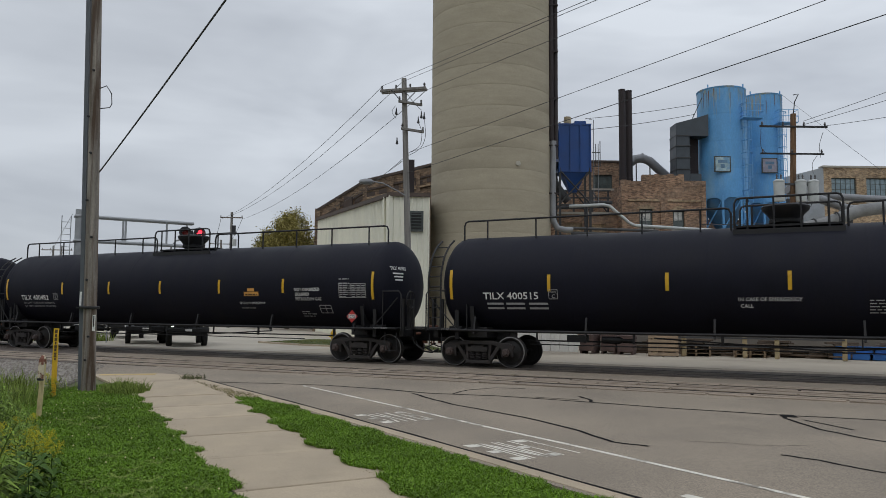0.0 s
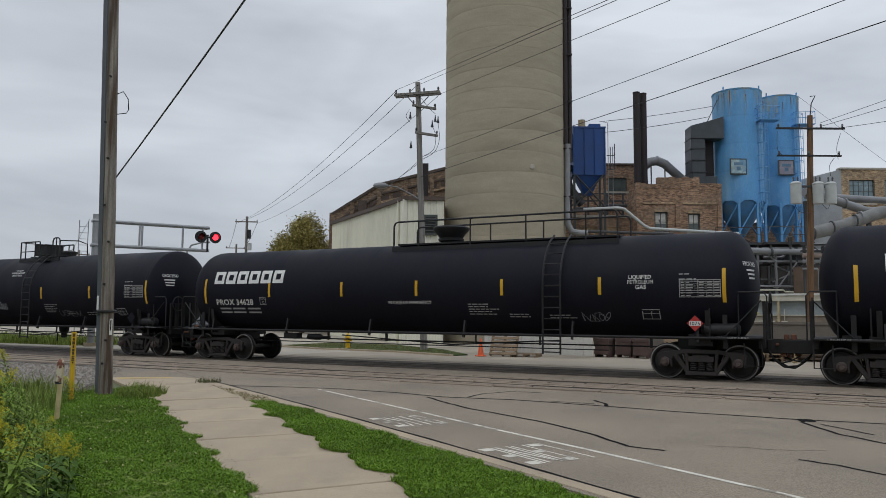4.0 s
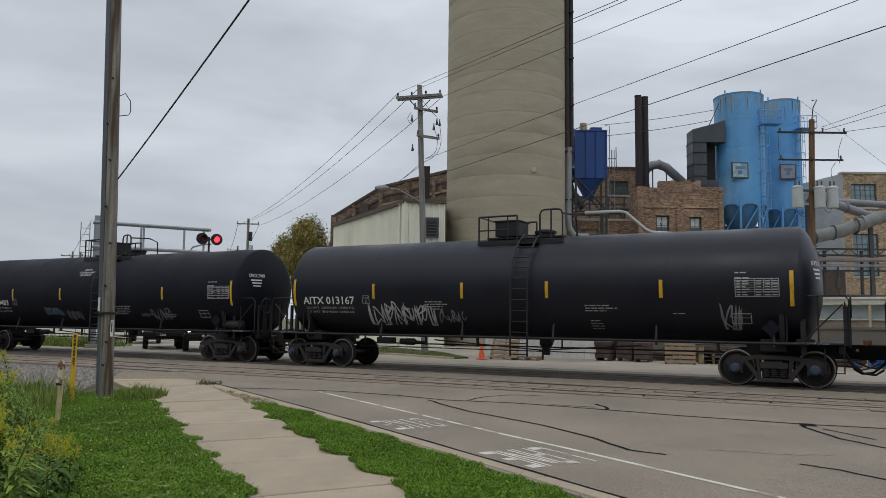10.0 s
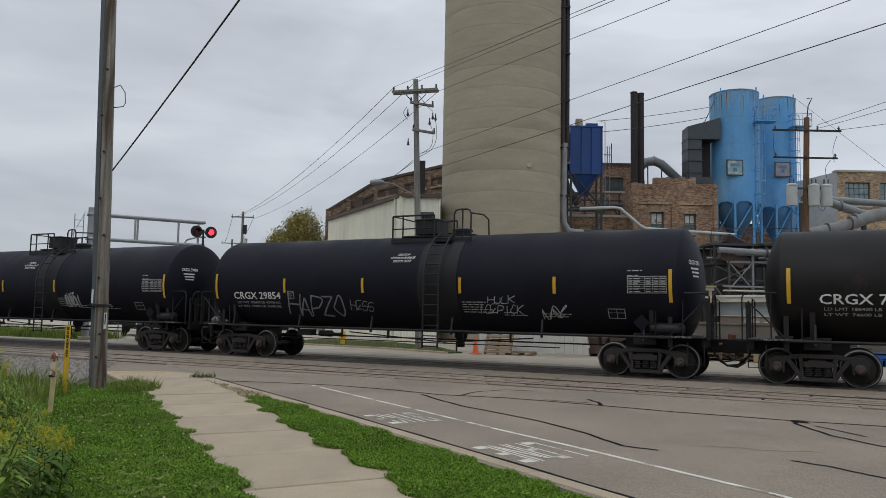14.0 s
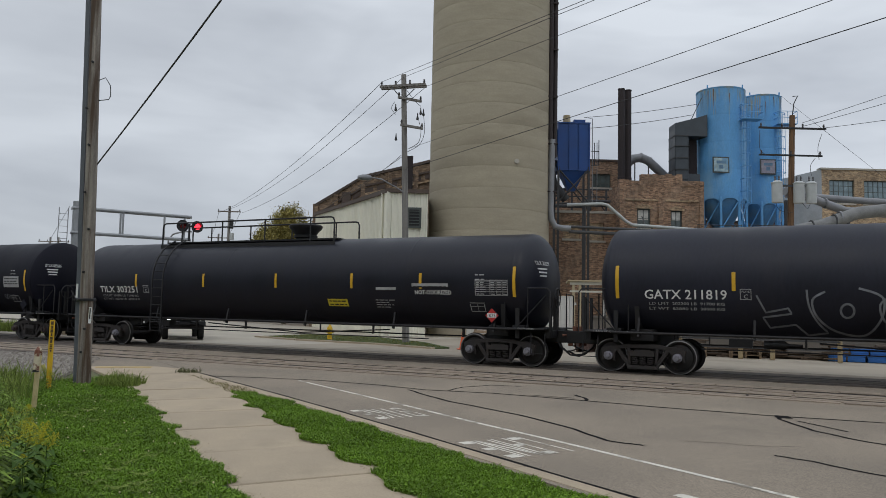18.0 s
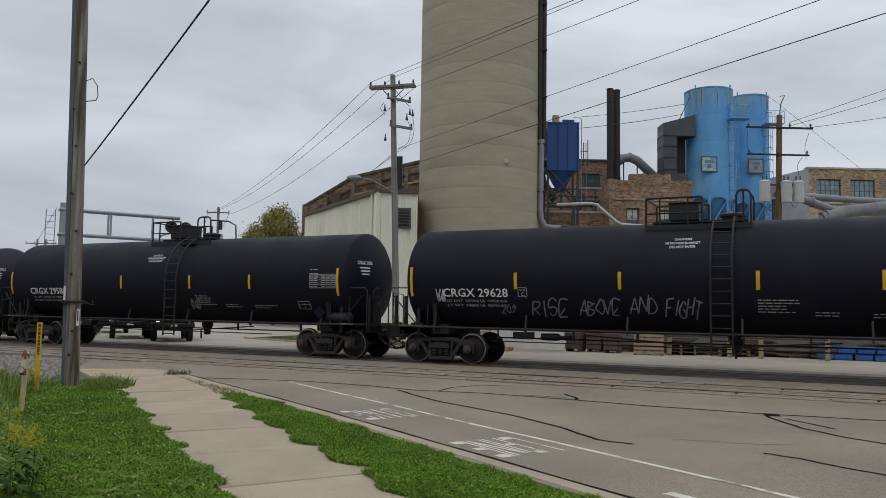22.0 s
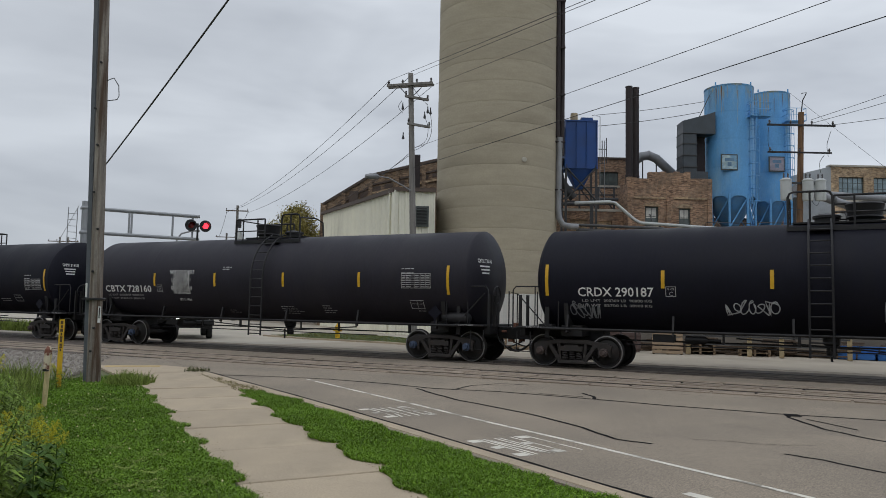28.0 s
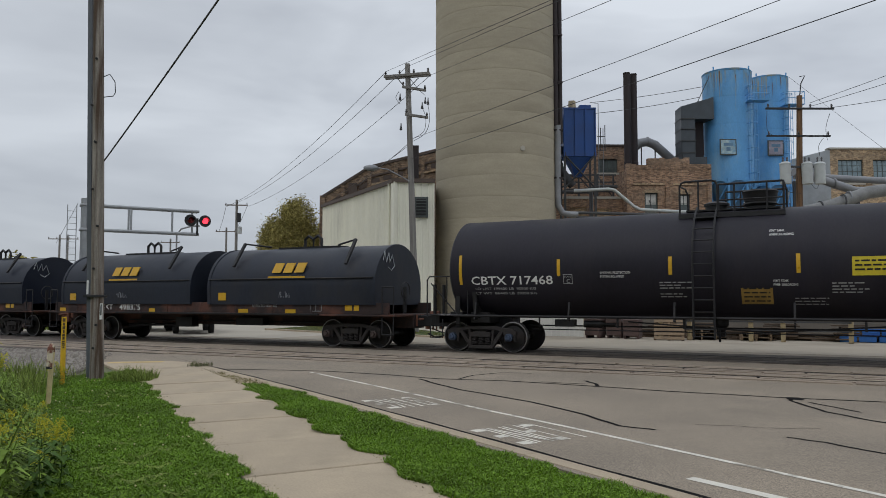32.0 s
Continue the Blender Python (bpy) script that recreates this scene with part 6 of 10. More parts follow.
def pavement():
    walkway = thing("pavement", "pale concrete pavement of square slabs", "pavement", kind="structure")
    d = Vector((0.452, -0.892, 0)).normalized()
    s = Vector((0.892, 0.452, 0)).normalized()
    a = Vector((-6.5, 16.1, 0))
    me = Geo().span((0.016, 0.006, -0.1), (1.524, 1.534, 0.035)).mesh("paving_slab", None, 0.008)
    me.materials.append(CONCRETE)
    rnd = random.Random(3)
    for k in range(15):
        p = a + d * (1.54 * k) + s * 0.02
        m = Matrix(((d.x, s.x, 0, p.x), (d.y, s.y, 0, p.y), (0, 0, 1, rnd.uniform(-0.004, 0.004)), (0, 0, 0, 1)))
        part("paving_slab", me, CONCRETE, walkway, at=m @ pose(0, 0, 0, rnd.uniform(-0.2, 0.2), rnd.uniform(-0.2, 0.2)))
    slab("crossing_apron", [(-8.2, 18.75), (-6.6, 19.05), (-5.3, 18.2), on_road(-0.3, -0.02), on_road(4.6, 0.1), (-3.1, 12.8), (-5.1, 15.9), (-6.6, 16.2)], -0.0005, CONCRETE, "pale concrete apron at the crossing", "pavement")
    slab("tactile_pad", [(-7.9, 18.62), (-6.68, 18.92), (-6.6, 18.62), (-7.8, 18.3)], 0.006, TACTILE, "faded yellow tactile paving pad", "tactile pad", 0.01)
    # kerb stones, real steps beside the road
    kerb = thing("kerb", "pale concrete kerb with a dark gutter joint", "kerb", kind="structure")
    line = [(-0.3, 0.02), (1.7, 0.08), (3.6, 0.15), (5.5, 0.20), (7.4, 0.23), (9.4, 0.24)] + [(11.4 + 2 * k, 0.24) for k in range(8)]
    for (a0, w0), (a1, w1) in zip(line, line[1:]):
        p, q = on_road(a0, w0), on_road(a1, w1)
        d = (q - p).normalized()
        s = Vector((-d.y, d.x, 0))
        part("kerb_stone", Geo().span((0.006, 0.0, -0.1), ((q - p).length - 0.006, 0.18, -0.003)), CONCRETE, kerb, bevel=0.006, at=Matrix(((d.x, s.x, 0, p.x - ACROSS.x * 0.16), (d.y, s.y, 0, p.y - ACROSS.y * 0.16), (0, 0, 1, 0), (0, 0, 0, 1))))
    thing("gutter_joint", "dark dirt-filled joint along the kerb", "joint", geo=Geo().ribbon([on_road(x, 0.045 + float(np.interp(x, [q[0] for q in line], [q[1] for q in line])) + 0.01 * math.sin(x * 3)) for x in [0.4 * k - 0.3 for k in range(64)]], 0.075, -0.007), material=TAR, kind="structure", smooth=None)
    slab("lawn", [(-6.4, 16.0), (-1.0, 5.3), (3.0, -3.0), (-14, -3), (-14, 12.6), (-8.6, 14.5), (-7.2, 14.4), (-6.75, 15.2)], 0.02, LAWN, "lawn soil under grass beside the pavement", "lawn", 0.08)
    strip = [on_road(4.6, -0.4), on_road(7.4, -0.3), on_road(26, -0.28), (1.6, 1.2), (-3.0, 12.6)]
    slab("verge", strip, 0.016, LAWN, "grass verge between pavement and kerb", "verge", 0.08)


ground()
rails()
road_marks()
pavement()


# ---- the works beyond the track ----
SILO = mat("silo_stained_concrete", (0.385, 0.338, 0.250), 0.92, vary=0.13, scale=1.0, fine=9, bump=0.004, grain=0.06, grain_size=12, stain=(0.285, 0.25, 0.185), stain_at=(0.46, 0.68), squash=(0.16, 0.16, 0.8), per_object=0.055)
CREAM = mat("cream_corrugated_steel", (0.76, 0.74, 0.62), 0.55, vary=0.10, scale=0.5, fine=14, stain=(0.42, 0.40, 0.33), stain_at=(0.58, 0.8), squash=(1, 1, 0.25))
TRIM = mat("dark_brown_trim", (0.085, 0.062, 0.05), 0.75, vary=0.35, scale=1.5, fine=12)
STACK = mat("stack_dark_rust", (0.030, 0.022, 0.023), 0.75, vary=0.4, scale=1, fine=12)
BRICK = brick_mat("brown_brick", (0.45, 0.275, 0.17), (0.14, 0.082, 0.056), (0.27, 0.225, 0.17))
SOOTBRICK = brick_mat("sooty_brown_brick", (0.32, 0.215, 0.135), (0.095, 0.063, 0.044), (0.20, 0.165, 0.125))
BUFF = brick_mat("buff_brick", (0.52, 0.37, 0.22), (0.22, 0.145, 0.09), (0.34, 0.29, 0.22))
BLUESILO = mat("blue_silo_paint", (0.108, 0.335, 0.635), 0.5, vary=0.16, scale=0.8, fine=10, grain=0.08, grain_size=14, stain=(0.22, 0.42, 0.60), stain_at=(0.48, 0.68), squash=(1, 1, 0.35))
BLUERIM = mat("blue_silo_lichened_top", (0.125, 0.345, 0.62), 0.7, vary=0.25, scale=2.2, fine=12, stain=(0.32, 0.33, 0.26), stain_at=(0.5, 0.66), squash=(1, 1, 0.6))
TANRUN = mat("silo_pale_tan_streak", (0.17, 0.36, 0.56), 0.8, vary=0.25, scale=2, fine=8, stain=(0.34, 0.36, 0.29), stain_at=(0.46, 0.60), squash=(1, 1, 0.4))
STREAK = mat("rust_streak_brown", (0.17, 0.10, 0.055), 0.85, vary=0.3)
# silo blue made darker: the shade below the shell is in this colour
CONEBLUE = mat("blue_cone_shaded_paint", (0.07, 0.21, 0.40), 0.55, vary=0.25, scale=1.0, fine=10, stain=(0.12, 0.22, 0.30), stain_at=(0.5, 0.7))
DEEPBLUE = mat("collector_deep_blue_paint", (0.013, 0.068, 0.26), 0.5, vary=0.2, scale=1)
DUCT = mat("galvanised_duct", (0.235, 0.24, 0.25), 0.5, 0.3, vary=0.2, scale=1.5, fine=20)
DARKDUCT = mat("dark_grey_duct_panel", (0.050, 0.061, 0.072), 0.5, vary=0.25, scale=1.5)
PALEGREY = mat("pale_grey_render", (0.42, 0.43, 0.43), 0.85, vary=0.15, scale=0.8, fine=12, stain=(0.32, 0.32, 0.31), stain_at=(0.55, 0.75))
# pale blue-grey base colour paints the sky's reflection onto the panes
SKYGLASS = mat("sky_tinted_window_glass", (0.19, 0.26, 0.29), 0.2, vary=0.3, scale=2)
GLASS = mat("dusty_window_glass", (0.085, 0.105, 0.10), 0.15, vary=0.3, scale=2)
FRAMEWHITE = mat("window_frame_pale", (0.55, 0.54, 0.50), 0.7)
FRAMEDARK = mat("window_frame_dark", (0.06, 0.07, 0.065), 0.6)
STONE = mat("pale_stone_sill", (0.42, 0.39, 0.33), 0.9, vary=0.15)
POLEWOOD = mat("weathered_pole_wood", (0.235, 0.208, 0.180), 0.92, vary=0.6, scale=2, fine=30, bump=0.012, grain=0.2, grain_size=90, squash=(6, 6, 0.3), stain=(0.085, 0.054, 0.036), stain_at=(0.45, 0.60))
GREYWOOD = mat("silvered_pole_wood", (0.205, 0.193, 0.178), 0.92, vary=0.4, scale=2, fine=30, bump=0.006, squash=(6, 6, 0.3))
BROWNWOOD = mat("brown_pole_wood", (0.155, 0.088, 0.046), 0.9, vary=0.5, stain=(0.06, 0.035, 0.02), stain_at=(0.5, 0.66), scale=2, fine=30, squash=(6, 6, 0.35))
WIREMAT = mat("overhead_wire", (0.03, 0.03, 0.032), 0.6)
PORCELAIN = mat("insulator_grey", (0.09, 0.085, 0.085), 0.4)
CANGREY = mat("transformer_grey_paint", (0.47, 0.49, 0.48), 0.5, vary=0.1)
ALU = mat("signal_bridge_aluminium", (0.33, 0.34, 0.35), 0.5, 0.35, vary=0.15)
SIGNALBLACK = mat("signal_black", (0.012, 0.012, 0.013), 0.5)
STEELDARK = mat("process_steel_dark", (0.055, 0.056, 0.058), 0.7, vary=0.3, scale=2)
YELLOWPAINT = mat("safety_yellow_paint", (0.66, 0.40, 0.018), 0.6, vary=0.2, scale=4, stain=(0.30, 0.17, 0.05), stain_at=(0.6, 0.72))


def wall_with(name, a, b, h, thick, holes, material, parent, z0=0.0):
    """A wall from a to b, of height h, with real openings (x0, x1, z0, z1) through it."""
    a, b = Vector((*a[:2], 0)), Vector((*b[:2], 0))
    d = (b - a).normalized()
    nrm = Vector((-d.y, d.x, 0)) * thick
    length = (b - a).length
    xs = sorted({0, length, *[q for o in holes for q in o[:2]]})
    zs = sorted({z0, h, *[q for o in holes for q in o[2:]]})
    g = Geo()
    for x0, x1 in zip(xs, xs[1:]):
        for za, zb in zip(zs, zs[1:]):
            if not any(o[0] < (x0 + x1) / 2 < o[1] and o[2] < (za + zb) / 2 < o[3] for o in holes):
                g_block(g, a, d, nrm, x0, x1, za, zb)
    me = bpy.data.meshes.new(name)
    me.from_pydata(g.v, [], g.f)
    bm = bmesh.new()
    bm.from_mesh(me)
    bmesh.ops.remove_doubles(bm, verts=bm.verts, dist=0.001)
    twice = {}
    for f in bm.faces:
        twice.setdefault(tuple(sorted(v.index for v in f.verts)), []).append(f)
    bmesh.ops.delete(bm, geom=[f for fs in twice.values() if len(fs) > 1 for f in fs], context="FACES_ONLY")
    bmesh.ops.recalc_face_normals(bm, faces=bm.faces)
    bm.to_mesh(me)
    bm.free()
    g = me
    return part(name, g, material, parent, smooth=None)


def g_block(g, a, d, nrm, x0, x1, z0, z1):
    p, q = a + d * x0, a + d * x1
    vs = [Vector((*v.to_2d(), z)) for z in (z0, z1) for v in (p, q, q + nrm, p + nrm)]
    g.add(vs, [(3, 2, 1, 0), (4, 5, 6, 7), (0, 1, 5, 4), (1, 2, 6, 5), (2, 3, 7, 6), (3, 0, 4, 7)])


def window(parent, a, b, x0, x1, z0, z1, cols, rows, frame_mat=FRAMEDARK, sill=True, arch=False, glass=GLASS):
    """Frame, glazing bars, panes and sill in an opening of the wall from a to b (its face at the left of a to b)."""
    a, b = Vector((*a[:2], 0)), Vector((*b[:2], 0))
    d = (b - a).normalized()
    m = Matrix(((d.x, -d.y, 0, a.x), (d.y, d.x, 0, a.y), (0, 0, 1, 0), (0, 0, 0, 1)))
    w = part("window", Geo().span((x0, 0.14, z0), (x0 + 0.08, 0.22, z1)).span((x1 - 0.08, 0.14, z0), (x1, 0.22, z1)).span((x0 + 0.08, 0.14, z0), (x1 - 0.08, 0.22, z0 + 0.08)).span((x0 + 0.08, 0.14, z1 - 0.08), (x1 - 0.08, 0.22, z1)), frame_mat, parent, at=m, smooth=None)
    for i in range(1, cols):
        x = x0 + (x1 - x0) * i / cols
        part("glazing_bar", Geo().span((x - 0.025, 0.15, z0 + 0.08), (x + 0.025, 0.21, z1 - 0.08)), frame_mat, w, smooth=None)
    for i in range(1, rows):
        z = z0 + (z1 - z0) * i / rows
        part("glazing_bar", Geo().span((x0 + 0.08, 0.155, z - 0.02), (x1 - 0.08, 0.205, z + 0.02)), frame_mat, w, smooth=None)
    part("pane", Geo().span((x0 + 0.05, 0.175, z0 + 0.05), (x1 - 0.05, 0.185, z1 - 0.05)), glass, w, smooth=None)
    if sill:
        part("sill", Geo().span((x0 - 0.12, -0.08, z0 - 0.16), (x1 + 0.12, 0.16, z0)), STONE, w, smooth=None)
    if arch:
        part("lintel", Geo().prism([(x0 - 0.15, z1)] + [(x0 - 0.15 + (x1 - x0 + 0.3) * k / 8, z1 + 0.12 + 0.2 * math.sin(math.pi * k / 8)) for k in range(9)] + [(x1 + 0.15, z1)], pose(0, 0.12, 0, 90), 0.16), BUFF, w, smooth=None)
    return w


def corrugated(name, a, b, z0, z1, material, parent, pitch=0.30, deep=0.05, z1b=None):
    """Ribbed sheet from a to b; z1b: the height at b when the top slopes."""
    a, b = Vector((*a[:2], 0)), Vector((*b[:2], 0))
    d = (b - a).normalized()
    nn = Vector((d.y, -d.x, 0))
    length = (b - a).length
    n = int(length / pitch)
    g, vs = Geo(), []
    for i in range(n):
        for f, o in ((0, 0), (0.62, 0), (0.72, deep), (0.9, deep)):
            x = (i + f) * length / n
            p = a + d * x + nn * o
            zz = z1 + ((z1b if z1b is not None else z1) - z1) * x / length
            vs += [(p.x, p.y, z0), (p.x, p.y, zz)]
    p = b
    vs += [(p.x, p.y, z0), (p.x, p.y, z1b if z1b is not None else z1)]
    k = len(vs) // 2
    g.add(vs, [(2 * i, 2 * i + 2, 2 * i + 3, 2 * i + 1) for i in range(k - 1)])
    return part(name, g, material, parent, smooth=None)


def silo():
    s = thing("concrete_silo", "tall round stained concrete storage silo", "silo", pose(3.86, 47.6, 0))
    R, n = 3.79, 24
    me = Geo().lathe([(R - 0.018, 0.0), (R - 0.008, 0.008)] + [(R - 0.008 + 0.010 * math.sin(math.pi * (0.06 + 0.88 * k / 9)), 0.02 + 1.22 * k / 9) for k in range(10)] + [(R - 0.008, 1.255), (R - 0.018, 1.262)], 96).mesh("wall_ring", 30)
    me.materials.append(SILO)
    for k in range(n):
        part("wall_ring", me, SILO, s, at=pose(0, 0, 1.262 * k, 0, 0, 37 * k))
    part("roof_slab", Geo().lathe([(R, 1.262 * n), (R, 1.262 * n + 0.15), (0.01, 1.262 * n + 0.3)], 96), SILO, s)
    part("level_disc", Geo().lathe([(0.001, -0.05), (0.13, -0.05), (0.16, 0.02), (0.001, 0.04)], 20, "y", (1.32, -3.6, 10.4)), STONE, s, "pale round cap on the wall")
    a = -0.02
    p = thing("vent_pipe", "dark riser pipe strapped to the silo", "pipe", pose(7.53, 46.3, 0))
    part("pipe", Geo().tube([(0.0, 0, 12.3), (0.0, 0, 30.5)], 0.16, 12), STACK, p)
    part("pipe", Geo().tube([(0.3, 0.1, 11.2), (0.3, 0.1, 30.5)], 0.13, 12), STACK, p)
    part("lower_pipe", Geo().tube([(0.12, 0, 12.3), (0.10, 0, 11.5), (0.06, 0, 7.9), (0.1, 0, 7.3), (0.35, 0, 6.85), (0.8, 0, 6.75), (1.3, 0, 6.74)], 0.19, 12), DUCT, p, "galvanised elbow pipe")
    for z, r in ((6.86, 0.09), (6.55, 0.11)):
        part("header_pipe", Geo().tube([(1.2, 0, z), (6.6, 0, z - 0.12)], r, 10), STEELDARK, p, "dark rusty header pipe")
    for z in (9.0, 12.0, 15.0, 18.0, 21.0, 24.0):
        part("strap", Geo().box((0.05, 0.05, z), (0.75, 0.45, 0.08)), STACK, p, smooth=None)


def cream_building():
    b = thing("steel_clad_building", "cream ribbed steel-clad building with dark roof trim", "building")
    c, left, right = (-2.36, 44.0), (-9.2, 62.0), (0.0, 44.2)
    corrugated("left_wall", left, c, 0, 9.05, CREAM, b, z1b=8.35)
    corrugated("front_wall", c, right, 0, 8.4, CREAM, b)
    part("corner_post", Geo().box((c[0], c[1] - 0.02, 4.2), (0.28, 0.28, 8.4), 45), CREAM, b)
    part("roof_trim", Geo().prism([(-2.5, 43.8), (0.02, 44.0), (0.02, 44.5), (-2.3, 44.4)], pose(0, 0, 8.36), 0.22), TRIM, b, smooth=None)
    vs = [Vector((*q, z)) for q, z in (((-9.35, 61.9), 9.05), ((-2.5, 43.8), 8.3), ((-2.2, 44.0), 8.3), ((-9.0, 62.0), 9.05))]
    part("roof_trim", Geo().add(vs + [v + Vector((0, 0, 0.24)) for v in vs], [(3, 2, 1, 0), (4, 5, 6, 7), (0, 1, 5, 4), (1, 2, 6, 5), (2, 3, 7, 6), (3, 0, 4, 7)]), TRIM, b, smooth=None)
    part("roof", Geo().prism([(-9.0, 62), (-2.3, 44.2), (0.0, 44.4), (0.0, 62)], pose(0, 0, 8.3), 0.2), TRIM, b, smooth=None)
    part("downpipe", Geo().tube([(-2.7, 44.5, 0), (-2.7, 44.5, 8.4)], 0.07, 8), CREAM, b)
    w = part("window", Geo().box((-0.78, 44.02, 6.9), (0.82, 0.16, 1.2)), FRAMEDARK, b, smooth=None)
    part("pane", Geo().box((-0.78, 43.93, 6.9), (0.58, 0.02, 0.95)), SIGNALBLACK, w, smooth=None)
    for z in (6.55, 6.73, 6.91, 7.09, 7.27):
        part("louvre_slat", Geo().box((-0.78, 43.9, z), (0.58, 0.07, 0.025), 0, 35), FRAMEDARK, w, smooth=None)


def back_brick():
    b = thing("gabled_brick_building", "old brown brick building with a stepped gable", "building")
    # gable end seen beyond the clad wall
    pts = [(-9.3, 0), (3.5, 0), (3.5, 14.75), (-0.13, 13.7), (-5.4, 12.4), (-9.38, 9.85)]
    part("gable_wall", Geo().prism(pts, pose(0, 63.0, 0, 90), 0.6), SOOTBRICK, b, smooth=None)
    for (x0, z0), (x1, z1) in (((-9.38, 9.85), (-5.4, 12.4)), ((-5.4, 12.4), (3.5, 14.7))):
        part("coping", Geo().prism([(x0, z0), (x1, z1), (x1, z1 + 0.22), (x0, z0 + 0.22)], pose(0, 63.1, 0, 90), 0.8), TRIM, b, smooth=None)
        part("string_course", Geo().prism([(x0, z0 - 1.5), (x1, z1 - 1.75), (x1, z1 - 1.6), (x0, z0 - 1.35)], pose(0, 62.4, 0, 90), 0.15), BUFF, b, smooth=None)
        part("string_course", Geo().prism([(x0, z0 - 0.8), (x1, z1 - 0.9), (x1, z1 - 0.75), (x0, z0 - 0.65)], pose(0, 62.4, 0, 90), 0.12), TRIM, b, smooth=None)
        n = max(3, round((x1 - x0) / 0.95))
        for k in range(n):
            u0, u1 = (k + 0.16) / n, (k + 0.84) / n
            xa, xb, za, zb = x0 + (x1 - x0) * u0, x0 + (x1 - x0) * u1, z0 + (z1 - z0) * u0, z0 + (z1 - z0) * u1
            part("frieze_panel", Geo().prism([(xa, za - 1.32), (xb, zb - 1.36), (xb, zb - 0.98), (xa, za - 0.94)], pose(0, 62.395, 0, 90), 0.05), TRIM, b, smooth=None)
    for x, z in ((-9.2, 9.8), (-7.6, 10.8), (-5.4, 12.2), (-3.2, 12.75), (-1.0, 13.3)):
        part("pier", Geo().span((x - 0.16, 62.22, 5.0), (x + 0.16, 62.396, z + 0.15)), SOOTBRICK, b, smooth=None)
    part("side_wall", Geo().span((-9.6, 63.0, 0), (-9.1, 85, 10.2)), SOOTBRICK, b, smooth=None)
    part("roof_vent", Geo().span((-7.1, 62.0, 10.0), (-6.4, 62.6, 11.1)), TRIM, b, smooth=None)
    t = thing("roof_flue", "dark square sheet-steel stack on the roof", "chimney", pose(-1.25, 50, 8.5), Geo().span((-0.19, -0.19, 0), (0.19, 0.19, 3.25)), STACK, smooth=None)


def collector():
    c = thing("dust_collector", "deep blue bag-filter dust collector on a steel frame", "dust collector", pose(10.05, 52.6, 0))
    part("housing", Geo().span((-1.12, -0.9, 11.4), (1.12, 0.9, 14.72)), DEEPBLUE, c, bevel=0.02)
    for x in (-1.08, -0.32, 0.38, 1.08):
        part("stiffener", Geo().box((x, -0.94, 13.05), (0.07, 0.1, 3.3)), DEEPBLUE, c, smooth=None)
    part("side_plenum", Geo().span((-1.55, -0.6, 12.6), (-1.125, 0.6, 14.4)), DEEPBLUE, c, bevel=0.02)
    part("access_ladder", Geo().tube([(1.3, -0.9, 9.2), (1.3, -0.9, 15.1), (1.0, -0.9, 15.15)], 0.025, 6).tube([(1.62, -0.9, 9.2), (1.62, -0.9, 13.4)], 0.025, 6), DUCT, c)
    part("roof_cap", Geo().box((0, 0, 14.77), (2.3, 1.9, 0.1)).box((0.5, 0, 14.98), (0.8, 0.8, 0.32)), DEEPBLUE, c, smooth=None)
    part("fan_motor", Geo().lathe([(0.001, 0.6), (0.25, 0.55), (0.28, 0.0)], 14, "z", (-0.35, 0, 14.95)), mat("motor_tan", (0.45, 0.36, 0.22), 0.6), c)
    part("hopper", Geo().add([(-0.8, -0.8, 11.4), (0.8, -0.8, 11.4), (0.8, 0.8, 11.4), (-0.8, 0.8, 11.4), (-0.25, -0.2, 10.1), (0.25, -0.2, 10.1), (0.25, 0.2, 10.1), (-0.25, 0.2, 10.1)], [(0, 1, 5, 4), (1, 2, 6, 5), (2, 3, 7, 6), (3, 0, 4, 7), (4, 5, 6, 7)]), DEEPBLUE, c, smooth=None)
    for x in (-1.05, 1.05):
        for y in (-0.85, 0.85):
            part("leg", Geo().box((x, y, 5.85), (0.14, 0.14, 11.7)), STEELDARK, c, smooth=None)
    for a, b in (((-1.05, -0.9, 9.2), (1.05, -0.9, 11.5)), ((1.05, -0.9, 9.2), (-1.05, -0.9, 11.5)), ((-1.05, -0.9, 9.1), (1.05, -0.9, 9.1))):
        part("brace", Geo().tube([a, b], 0.06, 6), STEELDARK, c)
    part("inlet_duct", Geo().tube([(-1.3, -0.3, 12.2), (-1.5, -0.3, 11.5), (-1.3, -0.3, 10.6), (-0.4, -0.3, 9.4)], 0.3, 10), STEELDARK, c)
    part("handrail", Geo().tube([(1.2, -0.9, 11.8), (1.75, -0.9, 11.8), (1.75, -0.9, 13.6)], 0.03, 6).tube([(1.45, -0.9, 11.8), (1.45, -0.9, 13.4)], 0.03, 6).tube([(1.2, -0.9, 12.8), (1.75, -0.9, 12.8)], 0.03, 6), STEELDARK, c)


def stacks():
    for x, y in ((14.99, 58.0), (15.60, 58.3)):
        c = thing("steel_chimney", "tall dark rusty steel chimney pipe", "chimney", pose(x, y, 0), group="twin chimneys")
        part("shaft", Geo().lathe([(0.27, 9.5), (0.27, 12.0), (0.29, 12.02), (0.29, 12.2), (0.26, 12.22), (0.26, 19.1), (0.28, 19.12), (0.28, 19.2), (0.22, 19.2)], 16), STACK, c)
        part("base", Geo().box((0, 0, 10.2), (0.9, 0.9, 1.0)), STACK, c)


